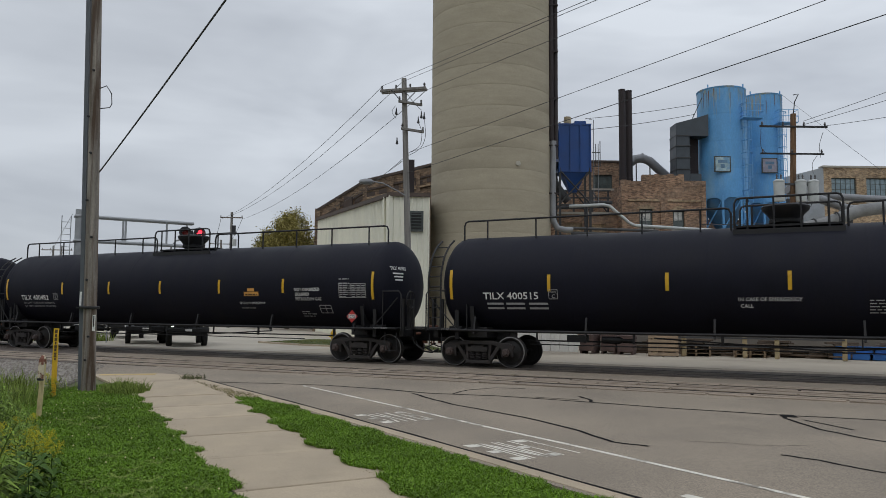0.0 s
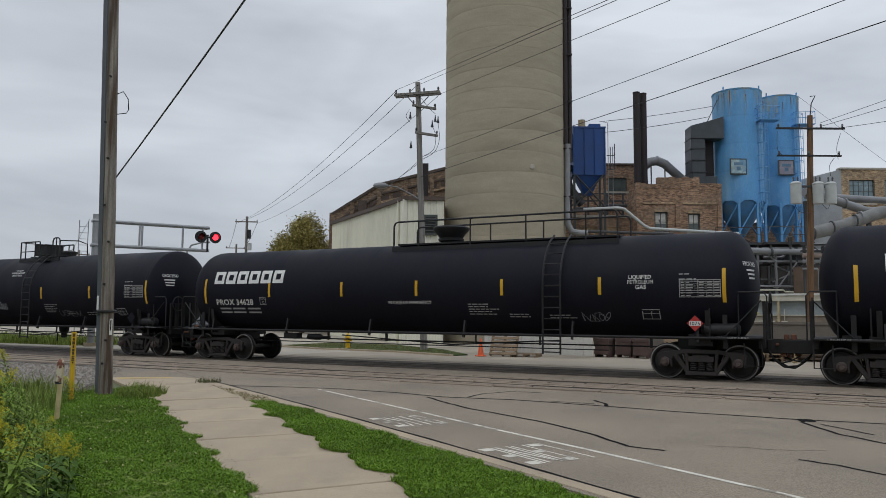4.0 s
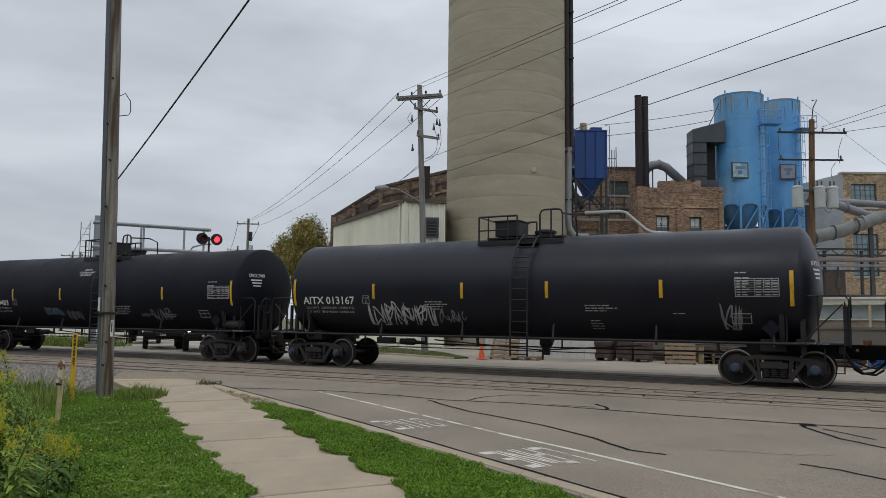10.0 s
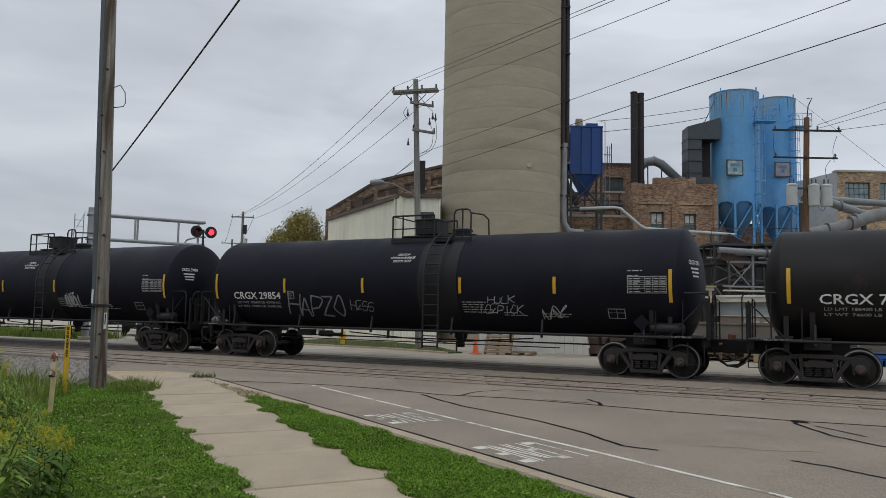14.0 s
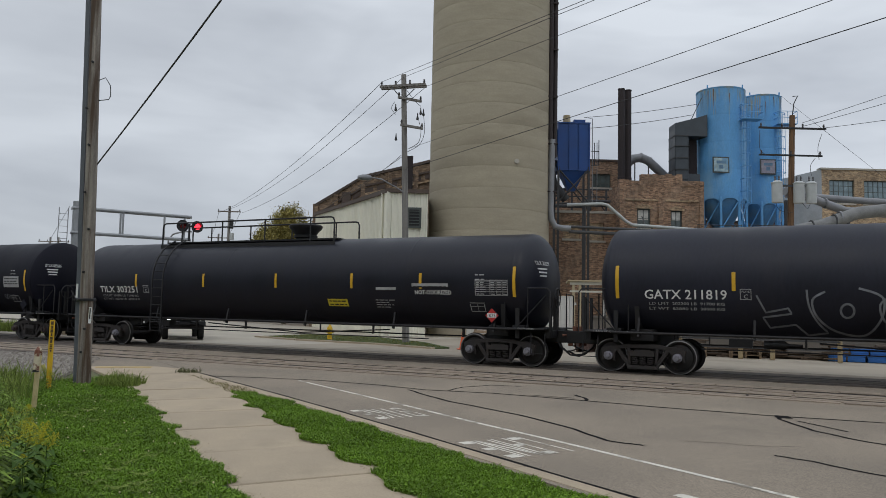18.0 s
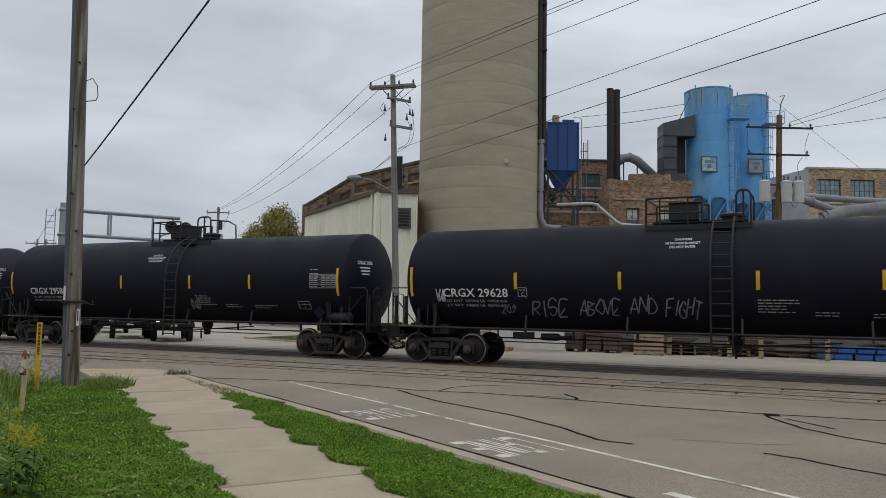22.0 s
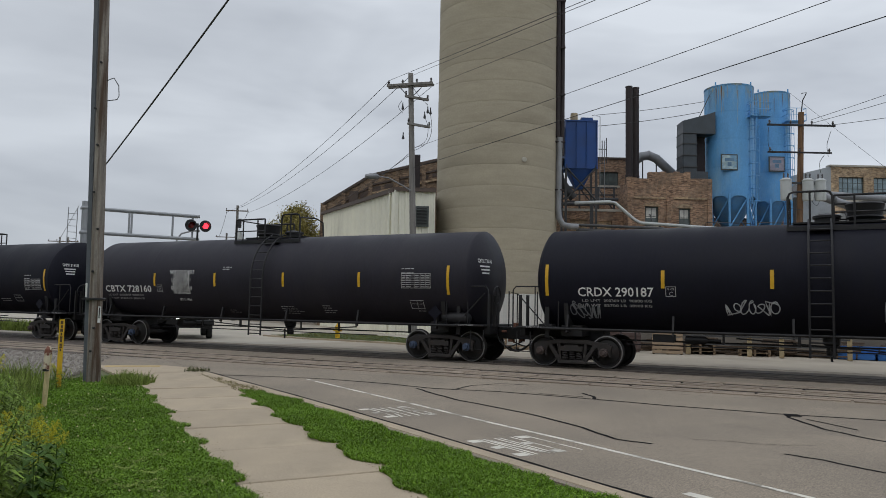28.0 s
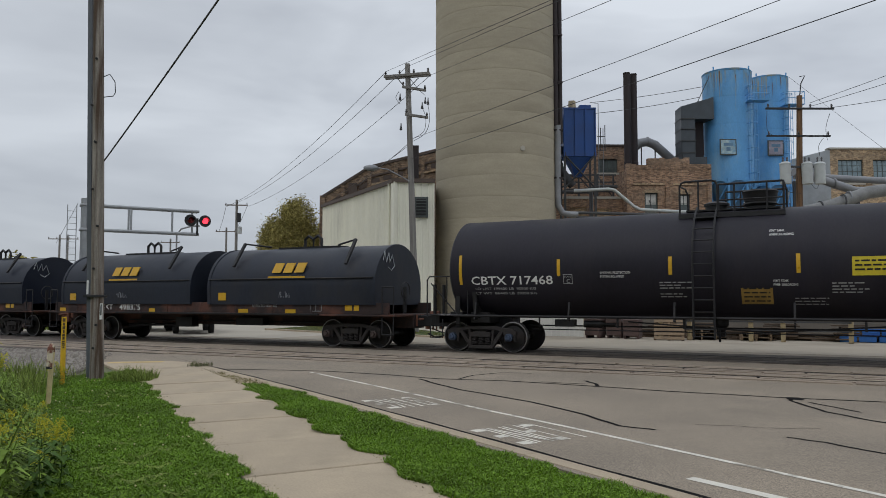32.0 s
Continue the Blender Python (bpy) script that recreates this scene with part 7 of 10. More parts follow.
def middle_brick():
    b = thing("brick_boiler_house", "brown brick boiler house with arched windows and worn parapet", "building")
    a, e = (13.85, 54.0), (20.0, 54.0)
    holes = [(1.28, 2.24, 7.75, 9.2), (3.72, 4.56, 7.75, 9.1), (1.5, 2.5, 2.6, 5.0)]
    wall_with("front_wall", a, e, 10.9, 0.5, holes, BRICK, b)
    for h in holes[:2]:
        window(b, a, e, *h, 2, 2, FRAMEDARK, True, True)
        part("blind", Geo().span((a[0] + h[0] + 0.12, a[1] + 0.165, h[2] + 0.62), (a[0] + h[1] - 0.12, a[1] + 0.173, h[3] - 0.1)), FRAMEWHITE, b, "pale blind behind the upper sash", smooth=None)
    window(b, a, e, *holes[2], 2, 3, FRAMEDARK)
    rnd = random.Random(8)
    # ragged parapet, stepped up in the middle
    x = 0.0
    while x < 6.1:
        w = rnd.uniform(0.3, 0.55)
        top = 11.25 + (0.45 if 1.3 < x < 4.3 else 0.0) + rnd.uniform(-0.06, 0.08)
        part("parapet_block", Geo().span((13.85 + x, 53.98, 10.9), (13.85 + min(x + w, 6.15), 54.48, top)), BRICK, b, smooth=None)
        x += w
    part("recess_band", Geo().span((14.3, 53.93, 9.75), (16.6, 53.997, 9.9)).span((17.2, 53.93, 9.75), (19.6, 53.997, 9.9)), BUFF, b, smooth=None)
    for x in (14.0, 16.8, 19.8):
        part("pilaster", Geo().span((x - 0.16, 53.88, 0), (x + 0.16, 53.996, 9.7)), BRICK, b, smooth=None)
    part("side_wall", Geo().span((13.85, 54.5, 0), (14.35, 66, 10.9)), BRICK, b, smooth=None)
    part("far_side_wall", Geo().span((19.5, 54.5, 0), (20.0, 66, 10.9)), BRICK, b, smooth=None)
    part("roof", Geo().span((14.35, 54.5, 10.5), (19.5, 66, 10.7)), TRIM, b, smooth=None)
    # lower annexe between silo and boiler house
    n = thing("brick_annexe", "low brown brick annexe with blocked openings", "building")
    a2, e2 = (7.4, 55.2), (13.84, 55.2)
    holes = [(2.6, 3.8, 7.0, 8.3), (4.5, 5.6, 6.9, 8.2), (1.0, 2.3, 2.0, 4.8)]
    wall_with("front_wall", a2, e2, 8.9, 0.5, holes, BRICK, n)
    for h in holes:
        part("blocked_opening", Geo().span((7.4 + h[0], 55.35, h[2]), (7.4 + h[1], 55.5, h[3])), BUFF, n, smooth=None)
        part("sill", Geo().span((7.3 + h[0], 55.1, h[2] - 0.15), (7.5 + h[1], 55.34, h[2])), STONE, n, smooth=None)
    part("coping", Geo().span((7.4, 55.1, 8.9), (13.84, 55.8, 9.08)), STONE, n, smooth=None)
    part("roof", Geo().span((7.4, 55.7, 8.5), (13.84, 66, 8.7)), TRIM, n, smooth=None)
    # upper storey set back behind
    u = thing("brick_upper_storey", "set-back brown brick upper storey with a steel window", "building")
    a3, e3 = (12.2, 62.0), (16.4, 62.0)
    holes = [(1.35, 2.95, 12.0, 13.15)]
    wall_with("front_wall", a3, e3, 14.2, 0.5, holes, BRICK, u, 8.0)
    window(u, a3, e3, *holes[0], 4, 3)
    part("coping", Geo().span((12.1, 61.9, 14.2), (16.5, 62.6, 14.36)), TRIM, u, smooth=None)
    part("wall_base", Geo().span((12.2, 62.0, 0), (16.4, 62.5, 8.0)), BRICK, u, smooth=None)
    r = thing("brick_rear_wall", "sooty brown brick rear wall of the works", "building")
    part("rear_wall", Geo().span((20.05, 64.0, 0), (32.0, 64.5, 9.6)), BRICK, r, smooth=None)
    part("rear_wall", Geo().span((7.0, 61.0, 0), (12.15, 61.5, 11.5)), BRICK, r, smooth=None)
    part("coping", Geo().span((20.05, 63.9, 9.6), (32.0, 64.6, 9.75)), TRIM, r, smooth=None)
    part("coping", Geo().span((7.0, 60.9, 11.5), (12.15, 61.6, 11.65)), TRIM, r, smooth=None)
    g = thing("roof_steelwork", "dark steel walkways and pipes on the annexe roof", "steelwork", pose(10.0, 56.2, 0))
    for x in (-1.6, -0.5, 0.8, 2.2, 3.4):
        part("column", Geo().box((x, 0, 9.9), (0.12, 0.12, 2.0)), STEELDARK, g, smooth=None)
    for z in (9.6, 10.3, 10.85):
        part("beam", Geo().box((0.9, 0, z), (5.4, 0.1, 0.1)), STEELDARK, g, smooth=None)
    for a, b in (((-1.6, 0, 9.1), (0.8, 0, 10.8)), ((2.2, 0, 9.1), (0.8, 0, 10.8)), ((2.2, 0, 10.8), (3.4, 0, 9.1))):
        part("brace", Geo().tube([a, b], 0.05, 6), STEELDARK, g)
    part("pipe", Geo().tube([(-2.0, -0.4, 9.5), (1.5, -0.4, 9.5), (1.8, -0.4, 9.9), (3.6, -0.4, 9.9)], 0.13, 8), STEELDARK, g)
    d = thing("elbow_duct", "galvanised round elbow duct on props", "duct")
    part("duct", Geo().tube([(15.9, 59.6, 13.6), (16.4, 59.6, 14.0), (17.0, 59.6, 14.1), (17.6, 59.6, 13.85), (18.2, 59.6, 13.3), (19.4, 59.6, 12.2)], 0.36, 14), DUCT, d)
    for x, z in ((16.5, 13.7), (17.6, 13.5)):
        part("prop", Geo().tube([(x, 59.6, 10.6), (x, 59.6, z)], 0.05, 6), STEELDARK, d)
    part("band", Geo().lathe([(0.38, -0.06), (0.40, 0.0), (0.38, 0.06)], 14, "x", (17.0, 59.6, 14.1)), DUCT, d)


def blue_silos():
    for x, y, r, z0, z1, sgn in ((22.76, 57.8, 1.82, 10.6, 19.03, 1), (27.1, 60.5, 1.6, 10.7, 19.4, 2)):
        s = thing("blue_silo", "tall light blue steel silo with rust-stained rim", "silo", pose(x, y, 0), group="pair of blue silos")
        prof = []
        for k in range(4):
            z = z0 + (z1 - z0) * k / 4
            prof += [(r, z), (r, z + 0.1), (r, z + (z1 - z0) / 4 - 0.06), (r - 0.004, z + (z1 - z0) / 4 - 0.02)]
        part("shell", Geo().lathe(prof + [(r, z1), (0.01, z1 + 0.25)], 64), BLUESILO, s, smooth=30)
        part("rim", Geo().lathe([(r + 0.013, z1 - 0.13), (r + 0.02, z1 - 0.12), (r + 0.022, z1 - 0.03), (r + 0.03, z1 - 0.02), (r + 0.03, z1 + 0.01), (r - 0.1, z1 + 0.03)], 48), BLUERIM, s, "rust-stained upper rim")
        part("cone", Geo().lathe([(r - 0.06, z0), (r - 0.06, z0 - 0.25), (r * 0.55, z0 - 1.7), (0.3, z0 - 2.8), (0.3, z0 - 3.2)], 40), CONEBLUE, s, "discharge cone in silo blue with shade in its colour", smooth=30)
        skirt = Geo()
        for k in range(96):
            a0, a1 = 6.2832 * k / 96, 6.2832 * (k + 1) / 96
            d0, d1 = (0.16 + 0.30 * abs(math.cos(4 * (a - 0.39))) ** 6 for a in (a0, a1))
            skirt.add([((r + o) * math.cos(a), (r + o) * math.sin(a), z) for o in (0.0, 0.035) for a, z in ((a0, z0 + 0.04), (a1, z0 + 0.04), (a1, z0 - d1), (a0, z0 - d0))], [(0, 1, 2, 3), (7, 6, 5, 4), (0, 4, 5, 1), (2, 6, 7, 3)])
        part("skirt", skirt, BLUESILO, s, "scalloped skirt plate")
        for k in range(8):
            a = 0.39 + k * math.pi / 4
            part("leg", Geo().box((r * math.cos(a), r * math.sin(a), z0 / 2), (0.16, 0.16, z0)), BLUESILO, s, smooth=None)
        for k in range(8):
            a, b = 0.39 + k * math.pi / 4, 0.39 + (k + 1) * math.pi / 4
            part("brace", Geo().tube([(r * math.cos(a), r * math.sin(a), z0 - 2.6), (r * math.cos(b), r * math.sin(b), z0 - 0.3)], 0.05, 6), BLUESILO, s)
        for k in range(4):
            a = 0.6 + 1.6 * k
            part("roof_lug", Geo().box((r * math.cos(a), r * math.sin(a), z1 + 0.15), (0.08, 0.08, 0.22)), BLUERIM, s, smooth=None)
        # rust runs below the rim
        rnd = random.Random(sgn)
        runs = Geo()
        for _ in range(6):
            a = -math.pi / 2 + rnd.uniform(-1.2, 1.2)
            w, h = rnd.uniform(0.008, 0.022), rnd.uniform(0.4, 1.7)
            top = z1 - 0.12 - rnd.uniform(0, 0.5)
            rr = r + 0.03
            runs.add([(rr * math.cos(a - w), rr * math.sin(a - w), top), (rr * math.cos(a + w), rr * math.sin(a + w), top), (rr * math.cos(a + w * 0.3), rr * math.sin(a + w * 0.3), top - h)], [(0, 1, 2)])
        tagged(part("rust_run", runs, STREAK, s, "streaks of rust", smooth=None), kind="stuff")
        pale = Geo()
        for _ in range(26):
            a = -math.pi / 2 + rnd.uniform(-1.4, 1.1)
            w, h = rnd.uniform(0.01, 0.05), rnd.uniform(0.25, 1.0) ** 2 * 3.2 + 0.2
            top, rr = z1 - 0.1, r + 0.026
            zs = [(u / 7, (1 - (u / 7) ** 2) * rnd.uniform(0.5, 1.2) + 0.04) for u in range(8)]
            lean = [rnd.uniform(-0.2, 0.2) * w for _ in zs]
            vs = [(rr * math.cos(a + q * w * f + o), rr * math.sin(a + q * w * f + o), top - h * u) for (u, f), o in zip(zs, lean) for q in (-1, 1)]
            pale.add(vs, [(2 * j, 2 * j + 1, 2 * j + 3, 2 * j + 2) for j in range(7)])
        tagged(part("lichen_run", pale, TANRUN, s, "pale tan weather streaks", smooth=None), kind="stuff")
        # framed sign, drawn as plain shapes
        sx = -0.72 if sgn == 1 else -0.2
        sy = -math.sqrt(r * r - sx * sx) - 0.14
        zs = 12.95 if sgn == 1 else 13.45
        sign = part("framed_sign", Geo().box((sx, sy, zs), (1.26, 0.06, 1.22)), FRAMEDARK, s, smooth=None)
        part("sign_face", Geo().box((sx, sy - 0.04, zs), (1.08, 0.03, 1.04)), mat("sign_pale_blue", (0.38, 0.50, 0.52), 0.6, vary=0.35, scale=2.5, stain=(0.17, 0.34, 0.50), stain_at=(0.48, 0.6)) if sgn == 1 else mat("sign_grey_pink", (0.31, 0.29, 0.34), 0.6, vary=0.3, scale=2.5), sign, smooth=None)
        part("sign_emblem", Geo().box((sx, sy - 0.06, zs + 0.2), (0.7, 0.02, 0.22)).box((sx, sy - 0.06, zs - 0.15), (0.3, 0.02, 0.3)), mat("sign_dull_blue", (0.12, 0.22, 0.33), 0.6, vary=0.3), sign, smooth=None)
        # caged ladder
        lx = 1.15 if sgn == 1 else 0.75
        ly = -math.sqrt(r * r - lx * lx) - 0.2
        g = Geo()
        for o in (-0.2, 0.2):
            g.tube([(lx + o, ly, z0 - 2.5), (lx + o, ly, z1 - 0.6 - 1.0 * sgn)], 0.03, 6)
        n = int((z1 - z0 + 1) / 0.35)
        for k in range(n):
            g.tube([(lx - 0.2, ly, z0 - 2.4 + 0.35 * k), (lx + 0.2, ly, z0 - 2.4 + 0.35 * k)], 0.018, 5)
        part("ladder", g, BLUESILO, s)
        for k in range(9):
            z = z0 - 0.6 + k * 0.95
            pts = [(lx - 0.38 * math.cos(a), ly - 0.1 - 0.62 * math.sin(a), z) for a in (j * math.pi / 8 for j in range(9))]
            part("cage_hoop", Geo().tube(pts, 0.028, 5), BLUESILO, s)
        for k in range(3):
            a = math.pi * (k + 1) / 4
            part("cage_strap", Geo().tube([(lx - 0.38 * math.cos(a), ly - 0.1 - 0.62 * math.sin(a), z0 - 0.6), (lx - 0.38 * math.cos(a), ly - 0.1 - 0.62 * math.sin(a), z0 + 7.0)], 0.02, 5), BLUESILO, s)
        for zp in (z1 - 2.6,):
            pl = part("landing", Geo().box((lx + 0.35, ly - 0.4, zp), (1.5, 0.9, 0.06)), BLUESILO, s, smooth=None)
            g = Geo()
            for zz in (0.5, 1.0):
                g.tube([(lx - 0.4, ly - 0.02, zp + zz), (lx - 0.4, ly - 0.85, zp + zz), (lx + 1.1, ly - 0.85, zp + zz), (lx + 1.1, ly - 0.02, zp + zz)], 0.025, 5)
            for px, py in ((lx - 0.4, ly - 0.85), (lx + 0.35, ly - 0.85), (lx + 1.1, ly - 0.85)):
                g.tube([(px, py, zp), (px, py, zp + 1.0)], 0.025, 5)
            part("landing_rail", g, BLUESILO, pl)
    b = thing("duct_box", "dark grey panelled air duct beside the silo", "duct", pose(19.68, 57.0, 0))
    part("upright", Geo().span((-1.0, -0.6, 11.7), (0.06, 0.9, 15.2)), DARKDUCT, b, bevel=0.02)
    part("top_run", Geo().prism([(-1.0, 15.2), (1.5, 15.2), (1.5, 16.9), (1.0, 16.72), (-1.0, 16.15)], pose(0, 0.8, 0, 90), 1.4), DARKDUCT, b, "grey sloping top run of the duct", smooth=None)
    part("foot", Geo().span((0.07, -0.5, 11.6), (0.95, 0.8, 12.3)), DARKDUCT, b, bevel=0.02)
    part("panel", Geo().box((-0.47, -0.62, 13.5), (0.95, 0.03, 3.3)), DARKDUCT, b, smooth=None)
    for z in (12.6, 13.5, 14.4, 15.2):
        part("flange", Geo().box((-0.47, 0.1, z), (1.12, 1.62, 0.06)), STEELDARK, b, smooth=None)
    # added dark sheet behind the gap, in place of the shade inside it
    part("return_leg", Geo().span((0.07, 0.55, 12.31), (1.1, 0.95, 15.19)), STACK, b, "dark panel that stands for shade in the duct's gap", smooth=None)
    part("guy_rod", Geo().tube([(0.3, -0.5, 16.5), (1.1, -0.5, 18.2)], 0.03, 5), STEELDARK, b)


def right_building():
    b = thing("factory_building", "buff brick factory with large steel windows and pale side wall", "building")
    a, e = (32.9, 62.0), (52.0, 62.0)
    holes = [(0.65 + 2.95 * k, 2.75 + 2.95 * k, 11.2, 13.15) for k in range(6)] + [(0.65 + 2.95 * k, 2.75 + 2.95 * k, 5.5, 9.0) for k in range(6)]
    wall_with("front_wall", a, e, 14.0, 0.5, holes, BUFF, b)
    for h in holes:
        window(b, a, e, *h, 5, 4, glass=SKYGLASS)
    part("coping", Geo().span((32.8, 61.9, 14.0), (52, 62.6, 14.15)), STONE, b, smooth=None)
    part("side_wall", Geo().add([(32.9, 62.0, 0), (30.4, 64.5, 0), (30.4, 64.5, 13.5), (32.9, 62.0, 14.0), (33.3, 62.5, 0), (30.9, 65.0, 0), (30.9, 65.0, 13.5), (33.3, 62.5, 14.0)], [(0, 1, 2, 3), (7, 6, 5, 4), (3, 2, 6, 7), (1, 5, 6, 2), (0, 3, 7, 4)]), PALEGREY, b, smooth=None)
    part("roof", Geo().span((33, 62.5, 13.3), (52, 80, 13.5)), TRIM, b, smooth=None)
    DUSTY = mat("dusty_brown_duct", (0.19, 0.19, 0.185), 0.6, 0.2, vary=0.3, scale=2, fine=20)
    p = thing("overhead_ducts", "grey process ducts on trestles across the yard", "duct")
    part("duct", Geo().tube([(22.8, 47.4, 9.6), (24.6, 47.8, 9.25), (27.0, 48, 8.5), (31, 48.4, 8.4)], 0.27, 12), DUCT, p)
    part("duct", Geo().tube([(23.5, 48.8, 9.6), (29.0, 48.8, 9.3), (34, 48.8, 9.2)], 0.22, 12), DUCT, p)
    part("duct", Geo().tube([(20.5, 41.8, 6.35), (22.2, 42.0, 6.75), (24.6, 42.5, 7.6), (29, 43.0, 8.2)], 0.36, 14), DUSTY, p, "large dusty grey duct")
    for x, y, z in ((23.4, 48.6, 9.2), (27.5, 48.6, 8.3), (24.0, 42.5, 7.1)):
        part("trestle", Geo().box((x, y, z / 2), (0.18, 0.18, z)), STEELDARK, p, smooth=None)
    for (x, y, z) in ((25.6, 47.85, 8.95), (28.5, 48.15, 8.45), (23.4, 42.25, 7.28), (26.5, 42.7, 7.88)):
        part("flange", Geo().lathe([(0.30, -0.05), (0.38 if y < 45 else 0.34, -0.04), (0.38 if y < 45 else 0.34, 0.04), (0.3, 0.05)], 14, "x", (x, y, z)), DUCT, p)
    for x, z in ((20.55, 6.36), (21.6, 6.62), (22.9, 7.0)):
        part("flange", Geo().lathe([(0.36, -0.04), (0.43, -0.03), (0.43, 0.03), (0.36, 0.04)], 16, "x", (x, 41.95, z)), STEELDARK, p)
    r = thing("pipe_bridge", "dark steel truss bridge carrying dusty pipes", "pipe bridge", pose(20.2, 42.6, 0))
    for z in (5.78, 5.42, 4.55):
        part("beam", Geo().span((0, 0, z - 0.05), (9.5, 0.12, z + 0.05)), STEELDARK, r, smooth=None)
    for k in range(9):
        part("brace", Geo().tube([(1.05 * k, 0.06, 5.42), (1.05 * k + 0.52, 0.06, 5.78), (1.05 * (k + 1), 0.06, 5.42)], 0.03, 5), STEELDARK, r)
    for x in (0.25, 1.3, 3.4, 5.5, 7.6):
        part("post", Geo().box((x, 0.2, 2.85), (0.13, 0.13, 5.7)), STEELDARK, r, smooth=None)
    PINKPIPE = mat("dusty_lagged_pipe", (0.24, 0.185, 0.16), 0.8, vary=0.25, scale=3)
    part("pipe", Geo().tube([(0, -0.15, 5.15), (9.5, -0.15, 5.2)], 0.13, 10), PINKPIPE, r, "dusty pink lagged pipe")
    part("pipe", Geo().tube([(0, -0.1, 4.82), (9.5, -0.1, 4.86)], 0.1, 10), DUCT, r)
    part("pipe", Geo().tube([(0, -0.1, 4.4), (0.8, -0.1, 4.4), (0.9, -0.1, 4.3), (0.9, -0.1, 0)], 0.06, 8), DUCT, r)
    part("pipe", Geo().tube([(1.9, -0.1, 4.82), (1.9, -0.1, 3.3), (2.0, -0.1, 3.15), (9.0, -0.1, 3.1)], 0.07, 8), STEELDARK, r)
    part("valve", Geo().lathe([(0.06, 3.5), (0.13, 3.55), (0.15, 3.8), (0.13, 4.05), (0.06, 4.1)], 12, "z", (1.9, -0.1, 0)), STEELDARK, r)
    part("back_panel", Geo().span((0.3, 1.6, 0), (3.2, 1.75, 4.6)), mat("rust_brown_sheet", (0.14, 0.095, 0.07), 0.85, vary=0.4, scale=1.5), r, "rust-brown sheet screen", smooth=None)


silo()
cream_building()
back_brick()
collector()
stacks()
middle_brick()
blue_silos()
right_building()


# ---- poles, wires, signals ----
def strand(a, b, sag=0.0, r=0.012, n=10):
    a, b = Vector(a), Vector(b)
    pts = [a + (b - a) * k / n - Vector((0, 0, sag * 4 * (k / n) * (1 - k / n))) for k in range(n + 1)]
    return Geo().tube(pts, r, 5)


def wire(a, b, sag=0.0, r=0.012, label="thin dark overhead wire"):
    thing("overhead_wire", label, "wire", geo=strand(a, b, sag, r), material=WIREMAT, group="overhead wires")


def sway(pts):
    """A slack cable through the points."""
    xz, yz = smooth_line([(p[0], p[2]) for p in pts]), smooth_line([(p[1], p[2]) for p in pts])
    return [(a[0], b[0], a[1]) for a, b in zip(xz, yz)]


def insulator():
    return Geo().lathe([(0.02, 0), (0.05, 0.03), (0.03, 0.06), (0.065, 0.09), (0.03, 0.13), (0.05, 0.16), (0.001, 0.2)], 10)


def crossarm(pole, c, half, rz, n=4, material=None, thick=0.11):
    d = Vector((math.cos(radians(rz)), math.sin(radians(rz)), 0))
    c = Vector(c)
    arm = part("crossarm", Geo().box(c, (half * 2, thick, thick), rz), material or POLEWOOD, pole, bevel=0.008)
    me = shared(("insulator",), insulator, 40)
    for k in range(n):
        p = c + d * half * (2 * k / max(n - 1, 1) - 1) * 0.93 + Vector((0, 0, thick / 2))
        part("insulator", me, PORCELAIN, arm, at=Matrix.Translation(p))
    return arm


def near_pole():
    p = thing("utility_pole", "weathered grey wooden utility pole with a metal riser guard", "utility pole", pose(-6.30, 14.35, 0))
    part("shaft", Geo().tube([(0, 0, -0.3), (-0.02, 0, 0.5), (-0.10, 0, 4.0), (-0.205, 0, 7.75), (-0.31, 0, 11.5)], 0.136, 18, r2=0.075), POLEWOOD, p)
    part("riser_guard", Geo().prism([(-0.04, -0.04), (0.036, -0.04), (0.032, 0.05), (-0.034, 0.05)], Matrix.Translation((-0.168, 0.05, 0)) @ Matrix(((1, 0, -0.0265, 0), (0, 1, 0, 0), (0, 0, 1, 0), (0, 0, 0, 1))), 9.5), mat("riser_grey_plastic", (0.105, 0.115, 0.13), 0.6, vary=0.15), p, "grey cable riser guard")
    part("strap", Geo().lathe([(0.155, 1.56), (0.17, 1.57), (0.17, 1.60), (0.155, 1.61)], 18, "z", (-0.045, 0, 0)).box((-0.2, -0.02, 1.585), (0.14, 0.14, 0.03)), SIGNALBLACK, p)
    tag = part("pole_tag", Geo().box((0.09, -0.125, 1.30), (0.05, 0.012, 0.30)), WHITEINK, p, "white strip tag", smooth=None)
    part("tag_print", Geo().box((0.09, -0.133, 1.33), (0.02, 0.004, 0.2)), SIGNALBLACK, tag, smooth=None)
    tag = part("pole_tag", Geo().box((-0.2, -0.07, 1.75), (0.035, 0.012, 0.26)), WHITEINK, p, "white strip tag", smooth=None)
    part("cable_loop", Geo().tube([(-0.02, -0.1, 5.75), (0.12, -0.12, 5.8), (0.22, -0.12, 5.65), (0.235, -0.12, 5.45), (0.2, -0.12, 5.38), (0.0, -0.1, 5.36)], 0.009, 5), WIREMAT, p)
    for z, x in ((1.05, 0.03), (2.1, -0.02), (2.9, 0.05), (3.6, -0.05), (4.5, 0.0), (5.2, -0.06), (6.1, 0.02), (0.62, -0.02)):
        part("bolt", Geo().lathe([(0.001, -0.155), (0.022, -0.15), (0.022, -0.11)], 8, "y", (x - 0.026 * z, 0, z)), SIGNALBLACK, p)
    wire((-6.27, 14.3, 4.15), (-2.0, 8.78, 5.93), 0.03, 0.014, "dark service cable running up from the pole")


